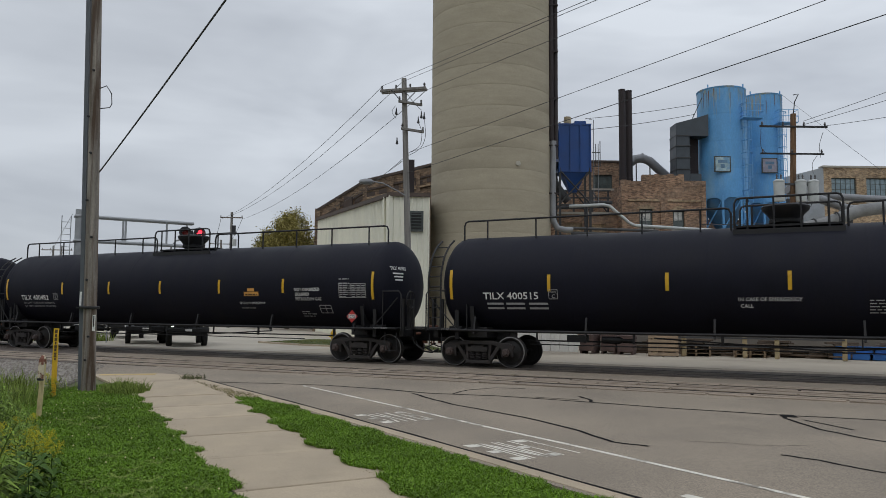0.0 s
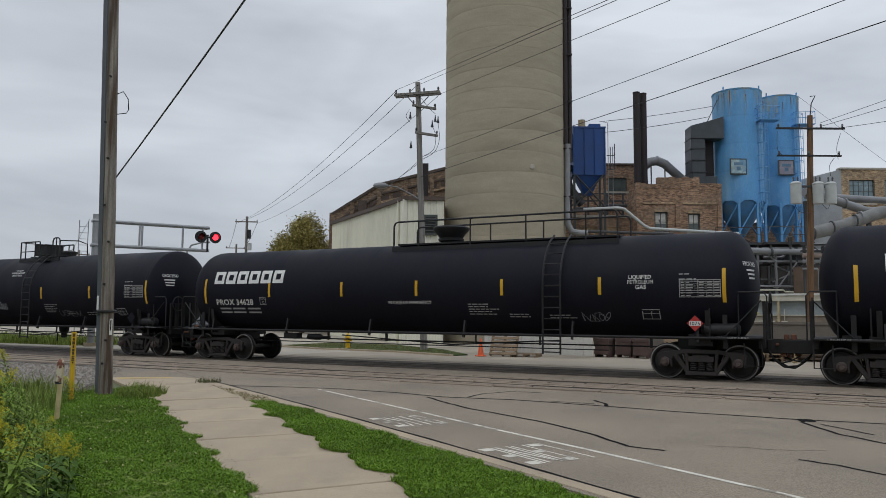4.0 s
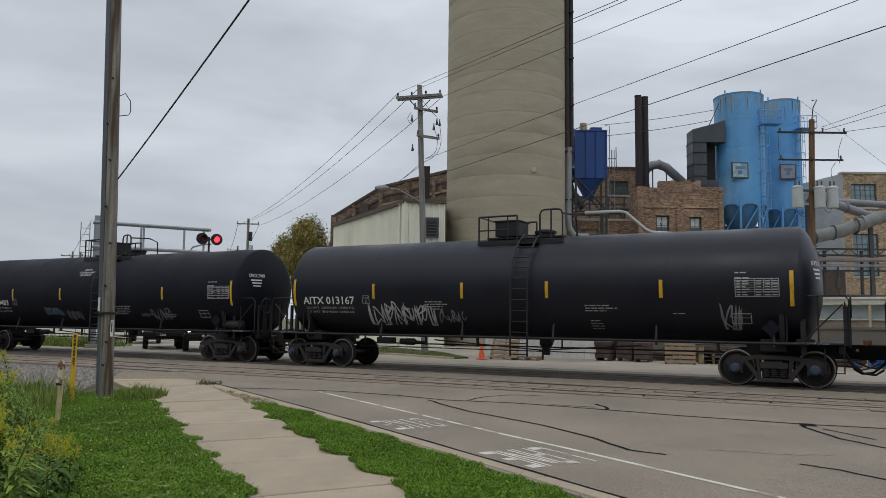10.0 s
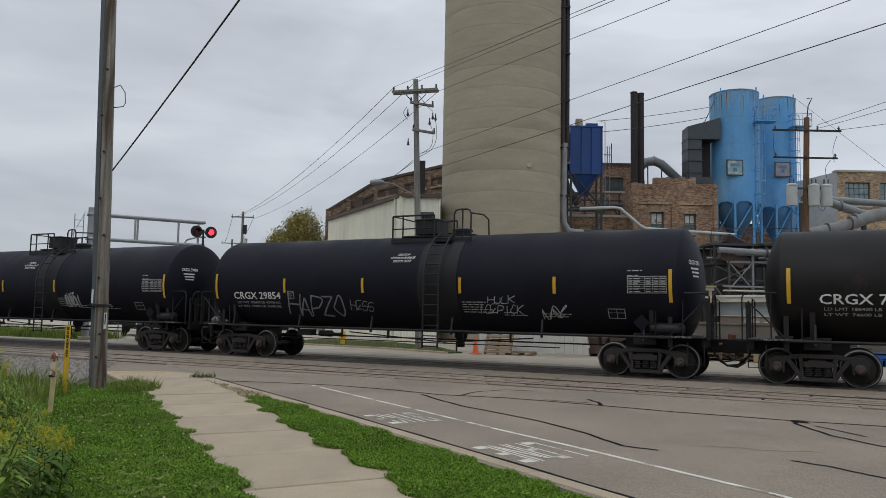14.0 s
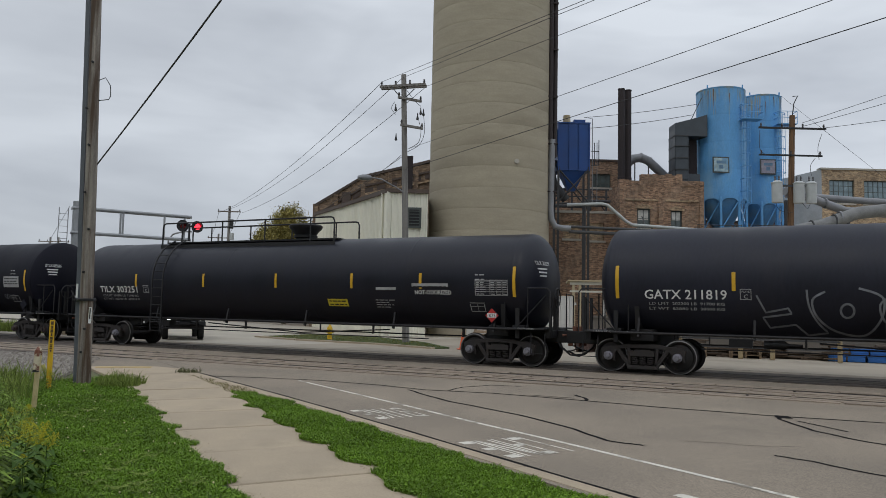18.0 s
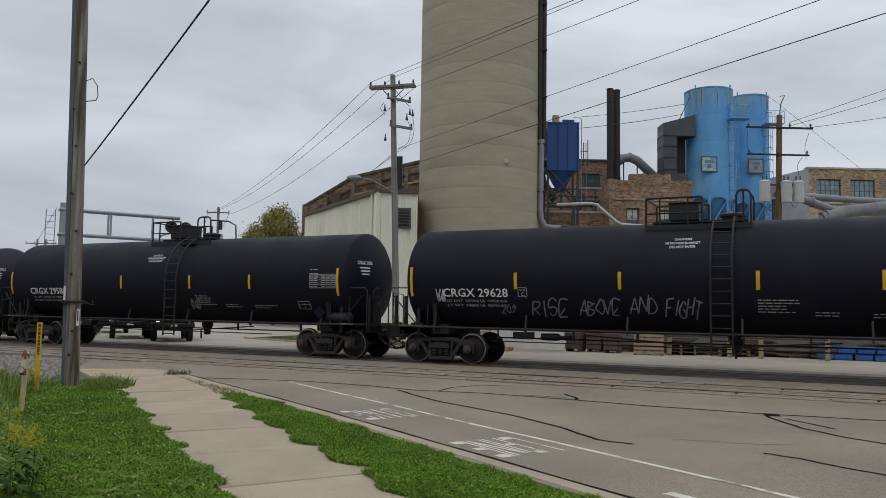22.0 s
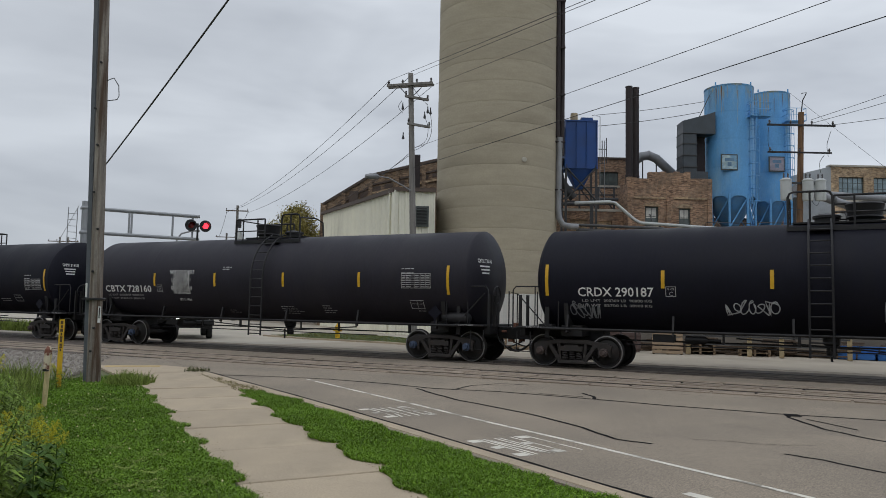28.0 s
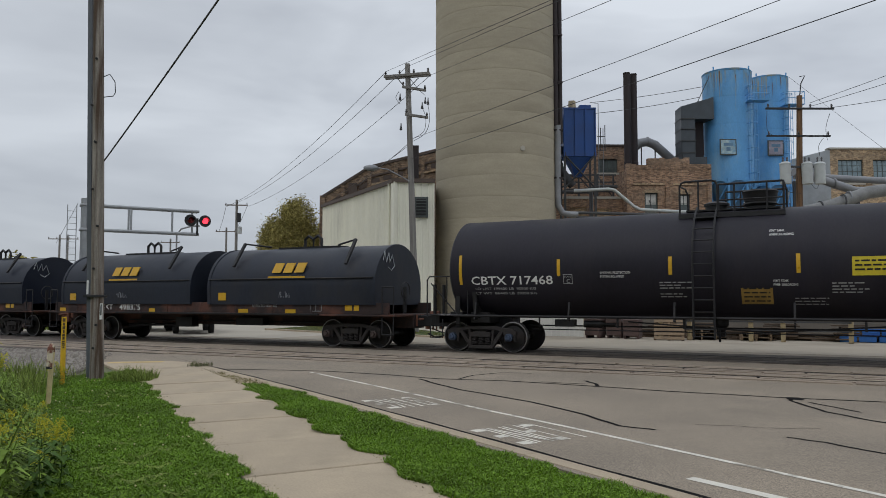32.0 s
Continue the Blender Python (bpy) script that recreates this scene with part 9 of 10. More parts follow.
        for x in (-0.5, 0.0, 0.5):
            part("bearer", Geo().span((x - 0.04, -0.5, 0), (x + 0.04, 0.52, 0.1)), PALLET, p, smooth=None)
    for k in range(8):
        b = thing("plastic_tote", "blue plastic tote stacked on the ground", "tote", Matrix.Translation(on_track(11.3 + 0.62 * (k % 4) + 0.1 * (k // 4), 10.6 + 0.1 * (k // 4), 0.24 * (k // 4))) @ pose(0, 0, 0, 0, 0, TURN + rnd.uniform(-5, 5)), group="blue totes")
        part("shell", Geo().box((0, 0, 0.12), (0.56, 0.4, 0.22)), BLUEBIN, b, bevel=0.02)
        part("lip", Geo().box((0, 0, 0.22), (0.6, 0.44, 0.03)), BLUEBIN, b, smooth=None)
        part("rib", Geo().box((0, -0.205, 0.11), (0.5, 0.02, 0.03)), BLUEBIN, b, smooth=None)
    OLDTIMBER = mat("old_dark_timber", (0.105, 0.075, 0.052), 0.92, vary=0.4, scale=3, fine=30, per_object=0.3, squash=(0.5, 3, 3))
    for k in range(16):
        t = thing("timber_stack", "untidy stack of old dark boards by the wall", "timber", Matrix.Translation(on_track(3.4 + 0.72 * k + rnd.uniform(-0.2, 0.2), 10.75 + rnd.uniform(-0.15, 0.3))) @ pose(0, 0, 0, 0, 0, TURN + rnd.uniform(-14, 14)), group="timber stacks")
        for j in range(rnd.randint(4, 9)):
            ln = rnd.uniform(0.35, 0.65)
            part("board", Geo().span((-ln, -0.12, 0.07 * j), (ln, 0.12, 0.07 * j + 0.055)), OLDTIMBER, t, at=pose(rnd.uniform(-0.1, 0.1), rnd.uniform(-0.1, 0.1), 0, 0, 0, rnd.uniform(-12, 12)), smooth=None)
    # flat-roofed shed with white fascia
    s = thing("flat_roof_shed", "low block shed with a white flat roof", "shed", Matrix.Translation((15.6, 42.2, 0)) @ pose(0, 0, 0, 0, 0, TURN - 12))
    holes = [(1.3, 2.2, 0.0, 1.7), (8.3, 9.2, 0.0, 1.7), (11.0, 12.4, 0.7, 1.6)]
    SHEDWALL = mat("stained_tan_block", (0.25, 0.215, 0.17), 0.92, vary=0.25, scale=1.2, fine=20, stain=(0.17, 0.135, 0.10), stain_at=(0.48, 0.68))
    wall = wall_with("front_wall", (0, 0), (16, 0), 2.5, 0.25, holes, SHEDWALL, s)
    for h in holes:
        part("door" if h[2] == 0 else "window", Geo().span((h[0], 0.12, h[2]), (h[1], 0.18, h[3])), CREAMW if h[2] == 0 else GLASS, s, smooth=None)
    part("fascia", Geo().span((-0.4, -0.5, 2.8), (16.4, -0.42, 2.9)), mat("white_fascia_board", (0.66, 0.67, 0.64), 0.6, vary=0.1), s, smooth=None)
    part("roof", Geo().span((-0.4, -0.42, 2.52), (16.4, 6, 2.88)), CREAMW, s, smooth=None)
    for x in (-0.2, 3.0, 7.2, 10.2, 14.5):
        part("post", Geo().box((x, -0.4, 1.25), (0.12, 0.12, 2.5)), TAN, s, smooth=None)
    part("upper_cladding", Geo().span((-0.2, -0.06, 1.8), (16.2, -0.004, 2.51)), mat("pale_blue_grey_sheet", (0.30, 0.345, 0.36), 0.7, vary=0.15), s, smooth=None)
    part("ledge", Geo().span((-0.2, -0.09, 1.75), (16.2, -0.005, 1.8)), CREAMW, s, smooth=None)
    for x in (2.6, 3.2):
        part("meter_box", Geo().box((x, -0.12, 1.3), (0.3, 0.2, 0.36)), CREAMW, s, bevel=0.015)
    part("conduit", Geo().tube([(3.2, -0.1, 1.5), (3.2, -0.1, 2.1)], 0.03, 6), CREAMW, s)
    # dark process hall and open steel frames behind the shed
    CHUTE = mat("chute_dull_rust", (0.075, 0.045, 0.036), 0.85, vary=0.4, scale=2)
    # near-black base colour stands in for the hall's shaded inside
    SHADEDHALL = mat("shaded_hall_wall", (0.045, 0.04, 0.037), 0.9, vary=0.4, scale=1.2, fine=14)
    h = thing("process_hall", "dark wall coloured as the shaded inside of a process hall", "building", pose(16.0, 51.2, 0))
    part("back_wall", Geo().span((0, 0, 0), (9.5, 0.4, 6.3)), SHADEDHALL, h, smooth=None)
    for k in range(7):
        part("mullion", Geo().box((0.8 + 1.3 * k, -0.06, 3.6), (0.12, 0.1, 3.6)), STEELDARK, h, smooth=None)
    part("roof_edge", Geo().span((-0.2, -0.4, 6.3), (9.7, 0.6, 6.5)), DUCT, h, smooth=None)
    r = thing("pipe_rack", "open steel pipe rack with braces, valves and insulated pipes", "pipe rack", pose(17.4, 45.6, 0))
    for x in (0.1, 1.55, 2.65, 3.9, 5.0):
        part("post", Geo().box((x, 0, 2.95), (0.12, 0.14, 5.9)), DUCT if x in (1.55, 2.65) else STEELDARK, r, smooth=None)
    for z, d in ((5.05, 0.12), (3.95, 0.1), (3.35, 0.12)):
        part("beam", Geo().box((2.55, 0, z), (5.1, 0.12, d)), DUCT if z > 5 else STEELDARK, r, smooth=None)
    for a, b in (((0.1, 5.0), (1.5, 3.4)), ((1.5, 5.0), (0.1, 3.4)), ((2.65, 5.0), (1.9, 5.7)), ((3.9, 3.95), (5.0, 5.0)), ((2.65, 3.4), (3.9, 5.0))):
        part("brace", Geo().tube([(a[0], -0.1, a[1]), (b[0], -0.1, b[1])], 0.045, 6), DUCT, r)
    part("main_pipe", Geo().tube([(-0.6, -0.2, 5.75), (1.9, -0.2, 5.62), (2.6, -0.2, 5.6), (5.4, -0.2, 5.62)], 0.19, 12), DUCT, r, "insulated grey pipe")
    part("flange", Geo().lathe([(0.2, -0.06), (0.26, -0.05), (0.26, 0.05), (0.2, 0.06)], 14, "x", (2.3, -0.2, 5.6)), STEELDARK, r)
    part("pipe", Geo().tube([(-0.4, -0.3, 3.55), (5.4, -0.3, 3.5)], 0.06, 8), DUCT, r)
    part("pipe", Geo().tube([(-0.4, -0.35, 3.3), (2.9, -0.35, 3.3), (3.0, -0.35, 3.2), (5.4, -0.35, 3.15)], 0.05, 8), CREAMW, r)
    part("pipe", Geo().tube([(3.45, -0.25, 3.2), (3.45, -0.25, 6.6)], 0.07, 8), STEELDARK, r)
    part("valve", Geo().lathe([(0.09, 6.0), (0.13, 6.05), (0.13, 6.5), (0.06, 6.55), (0.06, 6.75)], 12, "z", (3.45, -0.25, 0)), STEELDARK, r)
    part("pipe", Geo().tube([(4.4, -0.2, 3.3), (4.4, -0.2, 5.9), (4.55, -0.2, 6.1), (5.5, -0.2, 6.1)], 0.05, 8), DUCT, r)
    part("hopper_chute", Geo().box((0.35, 0.3, 5.2), (1.5, 0.7, 0.6), 0, 0, 24), CHUTE, r, "rust-brown chute", bevel=0.02)
    # loading canopy in front of the annexe
    c = thing("loading_canopy", "tan steel loading canopy with cream edge", "canopy", Matrix.Translation((8.2, 42.0, 0)) @ pose(0, 0, 0, 0, 0, -8))
    for x in (0, 0.35, 3.2, 6.6):
        part("post", Geo().box((x, 0, 1.6), (0.14, 0.14, 3.2)), TAN, c, smooth=None)
    for z, d in ((3.2, 0.16), (2.75, 0.1)):
        part("beam", Geo().box((3.3, 0, z), (7.0, 0.16, d)), CREAMW, c, smooth=None)
    part("roof_sheet", Geo().box((3.3, 1.5, 3.34), (7.2, 3.4, 0.08)), TAN, c, smooth=None)
    part("pipe_loop", Geo().tube([(2.5, -0.2, 2.9), (2.5, -0.2, 1.5), (2.7, -0.2, 1.35), (6.2, -0.2, 1.35)], 0.05, 8), CREAMW, c)
    v = thing("vent_riser", "white bent vent pipe", "pipe", Matrix.Translation((9.6, 40.6, 0)))
    part("pipe", Geo().tube([(0, 0, 0), (0, 0, 2.5), (0.1, 0, 2.75), (0.5, 0, 2.9), (0.6, 0, 3.05), (0.6, 0, 3.75)], 0.09, 10), FRAMEWHITE, v)
    k = thing("air_compressor", "blue-green air receiver tank on a grey base", "compressor", Matrix.Translation((10.4, 39.6, 0)))
    part("receiver", Geo().lathe([(0.001, -0.75), (0.2, -0.72), (0.28, -0.6), (0.28, 0.6), (0.2, 0.72), (0.001, 0.75)], 18, "x", (0, 0, 1.35)), mat("receiver_blue_green", (0.10, 0.22, 0.30), 0.5), k)
    part("base", Geo().span((-0.65, -0.35, 0), (0.5, 0.35, 1.05)), STEELDARK, k, bevel=0.02)
    part("nameplate", Geo().box((-0.1, -0.285, 1.4), (0.25, 0.02, 0.12)), WHITEINK, k, smooth=None)
    # steel trestles below the blue silos
    for x, y in ((18.2, 47.5), (21.2, 47.0)):
        t = thing("pipe_trestle", "braced grey steel trestle carrying platforms and pipes", "trestle", pose(x, y, 0), group="steel trestles")
        for px in (-1.2, 1.2):
            for py in (-0.9, 0.9):
                part("leg", Geo().box((px, py, 3.1), (0.13, 0.13, 6.2)), STEELDARK, t, smooth=None)
        for z in (3.7, 5.0, 6.2):
            part("deck", Geo().box((0, 0, z), (2.9, 2.1, 0.14)), STEELDARK, t, smooth=None)
        for a, b in (((-1.2, -0.95, 3.8), (1.2, -0.95, 4.9)), ((1.2, -0.95, 3.8), (-1.2, -0.95, 4.9)), ((-1.2, -0.95, 0.3), (1.2, -0.95, 3.6)), ((1.2, -0.95, 0.3), (-1.2, -0.95, 3.6))):
            part("brace", Geo().tube([a, b], 0.05, 6), DUCT, t)
        part("handrail", Geo().tube([(-1.4, -1.0, 6.3), (-1.4, -1.0, 7.2), (1.4, -1.0, 7.2), (1.4, -1.0, 6.3)], 0.025, 6).tube([(-1.4, -1.0, 6.75), (1.4, -1.0, 6.75)], 0.02, 6), STEELDARK, t)
        part("pump_box", Geo().box((0.3, 0, 5.5), (1.1, 0.9, 0.8)), DARKDUCT, t, bevel=0.02)
        part("pipe", Geo().tube([(-1.6, -0.7, 5.35), (-0.5, -0.75, 5.35), (-0.2, -0.8, 5.6), (1.6, -0.8, 5.6)], 0.09, 8), DUCT, t)
    b = thing("conveyor_chute", "dark rusty inclined conveyor chute", "conveyor", pose(20.2, 49.0, 0), Geo().box((0, 0, 6.0), (3.6, 0.7, 0.6), 0, 0, 28), STACK, bevel=0.02)
    q = thing("yard_pipes", "yellow and white process pipes with valves", "pipes", pose(16.8, 41.0, 0))
    part("pipe", Geo().tube([(0, 0, 2.6), (0, 0, 2.0), (0.15, 0, 1.85), (0.9, 0, 1.85), (1.05, 0, 1.7), (1.05, 0, 0)], 0.07, 8), mat("pale_yellow_pipe", (0.55, 0.46, 0.2), 0.6), q)
    part("pipe", Geo().tube([(-1.4, 0, 0.95), (2.0, 0, 0.95)], 0.05, 8), CREAMW, q)
    part("valve", Geo().lathe([(0.12, 0.8), (0.16, 0.85), (0.16, 1.05), (0.05, 1.1), (0.05, 1.3)], 12, "z", (-0.8, 0, 0)), STEELDARK, q)
    t = thing("process_pipe", "thin silver process pipe with an elbow", "pipe")
    part("pipe", Geo().tube([(9.3, 50, 8.75), (11.6, 50, 8.88), (12.0, 50, 8.8), (13.3, 50, 7.7), (13.7, 50, 7.5), (19.6, 50, 7.2)], 0.11, 10), CANGREY, t)
    for x, z in ((10.5, 8.8), (15.0, 7.4), (18.0, 7.25)):
        part("hanger", Geo().tube([(x, 50, 0), (x, 50, z)], 0.05, 6), STEELDARK, t)
    part("bracket", Geo().tube([(14.6, 50.0, 7.4), (15.4, 53.8, 8.6)], 0.04, 6), STEELDARK, t)


near_pole()
street_pole()
far_poles()
right_pole()
crossing_signal()
posts()
vehicles()
yard_things()


# ---- plants ----
def leaf_mat(name, c, vary=0.35):
    m = bpy.data.materials.new(name)
    m.use_nodes = True
    nt = m.node_tree
    b = nt.nodes["Principled BSDF"]
    g, r, s = nt.nodes.new("ShaderNodeNewGeometry"), nt.nodes.new("ShaderNodeMapRange"), nt.nodes.new("ShaderNodeVectorMath")
    s.operation = "SCALE"
    s.inputs[0].default_value = c
    r.inputs[3].default_value, r.inputs[4].default_value = 1 - vary, 1 + vary
    n = nt.nodes.new("ShaderNodeTexNoise")
    n.inputs["Scale"].default_value, n.inputs["Detail"].default_value = 0.9, 3.0
    co = nt.nodes.new("ShaderNodeTexCoord")
    mx = nt.nodes.new("ShaderNodeMath")
    mx.operation = "MULTIPLY_ADD"
    mx.inputs[1].default_value = 0.9
    nt.links.new(co.outputs["Object"], n.inputs["Vector"])
    nt.links.new(n.outputs["Fac"], mx.inputs[0])
    h = nt.nodes.new("ShaderNodeMath")
    h.operation = "SUBTRACT"
    h.inputs[1].default_value = 0.42
    nt.links.new(g.outputs["Random Per Island"], mx.inputs[2])
    nt.links.new(mx.outputs[0], h.inputs[0])
    nt.links.new(h.outputs[0], r.inputs[0])
    nt.links.new(r.outputs[0], s.inputs["Scale"])
    nt.links.new(s.outputs[0], b.inputs["Base Color"])
    b.inputs["Roughness"].default_value = 0.65
    b.inputs["Specular IOR Level"].default_value = 0.15
    b.inputs["Subsurface Weight"].default_value = 0.0
    return m


LITTER = leaf_mat("dry_litter_brown", (0.20, 0.17, 0.09), 0.5)
GRASS = leaf_mat("grass_green", (0.122, 0.222, 0.018), 0.6)
CLOVERLEAF = leaf_mat("clover_leaf_green", (0.120, 0.208, 0.022), 0.6)
TUFT = leaf_mat("scrubby_tuft_olive", (0.085, 0.095, 0.04), 0.5)
DEADGRASS = leaf_mat("dry_grass", (0.19, 0.165, 0.075), 0.5)
ISLANDGRASS = leaf_mat("dull_island_grass", (0.15, 0.145, 0.045), 0.5)
TALLGRASS = leaf_mat("tall_grass_green", (0.175, 0.23, 0.05), 0.5)
LEAF = leaf_mat("goldenrod_leaf", (0.135, 0.205, 0.033), 0.7)
PLUME = leaf_mat("goldenrod_flower", (0.46, 0.43, 0.035), 0.4)
BROADLEAF = leaf_mat("broad_dark_leaf", (0.052, 0.10, 0.018), 0.4)
CROWN = leaf_mat("tree_leaf_turning", (0.285, 0.245, 0.08), 0.6)
BARK = mat("tree_bark", (0.10, 0.08, 0.06), 0.95, vary=0.3)
CLOVER = leaf_mat("clover_flower", (0.50, 0.48, 0.25), 0.2)


def mounds(x, y):
    """Soft uneven humps of turf, 0 to 1."""
    q = np.sin(x * 7.3 + 1.7 * np.sin(y * 4.1)) + np.sin(y * 8.9 + 1.3 * np.sin(x * 5.3)) + 0.7 * np.sin(x * 17 + y * 13) + 0.7 * np.sin(y * 21 - x * 11)
    return np.clip(0.5 + q / 5.0, 0, 1)


def blades(name, label, pts, hmin, hmax, wid, lean, material, seed, lift=0.0, rise=0.0):
    """Bent tapered blades at (x, y) points, in one mesh of kind stuff."""
    rg = np.random.default_rng(seed)
    n = len(pts)
    a = rg.uniform(0, 2 * np.pi, n)
    h = rg.uniform(hmin, hmax, n) * (0.7 + 0.6 * rg.random(n) ** 2)
    w = wid * rg.uniform(0.7, 1.4, n)
    ln = lean * rg.uniform(0.2, 1.0, n) * h
    dx, dy = np.cos(a), np.sin(a)
    b = rg.uniform(0, 2 * np.pi, n)
    lx, ly = np.cos(b) * ln, np.sin(b) * ln
    x, y = pts[:, 0], pts[:, 1]
    z = np.full(n, lift)
    z = z + mounds(x, y) * rise
    v = np.empty((n, 5, 3))
    v[:, 0] = np.stack([x - dx * w / 2, y - dy * w / 2, z], 1)
    v[:, 1] = np.stack([x + dx * w / 2, y + dy * w / 2, z], 1)
    v[:, 2] = np.stack([x + dx * w * 0.4 + lx * 0.35, y + dy * w * 0.4 + ly * 0.35, z + h * 0.6], 1)
    v[:, 3] = np.stack([x - dx * w * 0.4 + lx * 0.35, y - dy * w * 0.4 + ly * 0.35, z + h * 0.6], 1)
    v[:, 4] = np.stack([x + lx, y + ly, z + h], 1)
    me = bpy.data.meshes.new(name)
    k = np.arange(n)[:, None] * 5
    quads, tris = k + np.array([0, 1, 2, 3]), k + np.array([3, 2, 4])
    loops = np.concatenate([quads, tris], 1).ravel()
    me.vertices.add(n * 5)
    me.vertices.foreach_set("co", v.ravel())
    me.loops.add(len(loops))
    me.loops.foreach_set("vertex_index", loops.astype(np.int32))
    me.polygons.add(2 * n)
    starts = (np.arange(n)[:, None] * 7 + np.array([0, 4])).ravel()
    me.polygons.foreach_set("loop_start", starts.astype(np.int32))
    me.update(calc_edges=True)
    me.validate()
    me.materials.append(material)
    return tagged(new(name, me), label, "grass", kind="stuff")


def spread(poly, n, seed, ragged=0.0, near=None):
    """n points inside an outline; ragged: how far the edge wanders."""
    rg = np.random.default_rng(seed)
    p = np.array([q[:2] for q in poly])
    lo, hi = p.min(0) - ragged, p.max(0) + ragged
    out = []
    while sum(len(o) for o in out) < n:
        q = rg.uniform(lo, hi, (n * 2, 2))
        if near is not None:
            d = np.hypot(q[:, 0], q[:, 1])
            q = q[rg.random(len(q)) < np.clip(near / d, 0.12, 1) ** 1.3]
        w = q + ragged * np.stack([np.sin(q[:, 1] * 5.1 + np.sin(q[:, 0] * 3.3)) + 0.6 * np.sin(q[:, 1] * 13 + q[:, 0] * 4), np.cos(q[:, 0] * 4.3 + q[:, 1] * 2.1) + 0.5 * np.sin(q[:, 1] * 17)], 1) * 0.6
        inside = np.zeros(len(q), bool)
        j = len(p) - 1
        for i in range(len(p)):
            c = ((p[i, 1] > w[:, 1]) != (p[j, 1] > w[:, 1])) & (w[:, 0] < (p[j, 0] - p[i, 0]) * (w[:, 1] - p[i, 1]) / (p[j, 1] - p[i, 1] + 1e-12) + p[i, 0])
            inside ^= c
            j = i
        out.append(q[inside])
    return np.concatenate(out)[:n]


def leaflets(name, label, pts, zmin, zmax, size, material, seed, rise=0.0):
    """Small nearly level leaf faces over (x, y) points, in one mesh of kind stuff."""
    rg = np.random.default_rng(seed)
    n = len(pts)
    c = np.stack([pts[:, 0], pts[:, 1], rg.uniform(zmin, zmax, n) + mounds(pts[:, 0], pts[:, 1]) * rise], 1)
    a = rg.uniform(0, 2 * np.pi, n)
    s = (size * rg.uniform(0.6, 1.5, n))[:, None]
    d1 = np.stack([np.cos(a), np.sin(a), rg.normal(0, 0.28, n)], 1) * s
    d2 = np.stack([-np.sin(a), np.cos(a), rg.normal(0, 0.28, n)], 1) * s * 0.8
    v = np.stack([c - d1, c + d2, c + d1, c - d2], 1).reshape(-1, 3)
    me = bpy.data.meshes.new(name)
    me.from_pydata(v.tolist(), [], np.arange(4 * n).reshape(-1, 4).tolist())
    me.materials.append(material)
    return tagged(new(name, me), label, "clover", kind="stuff")


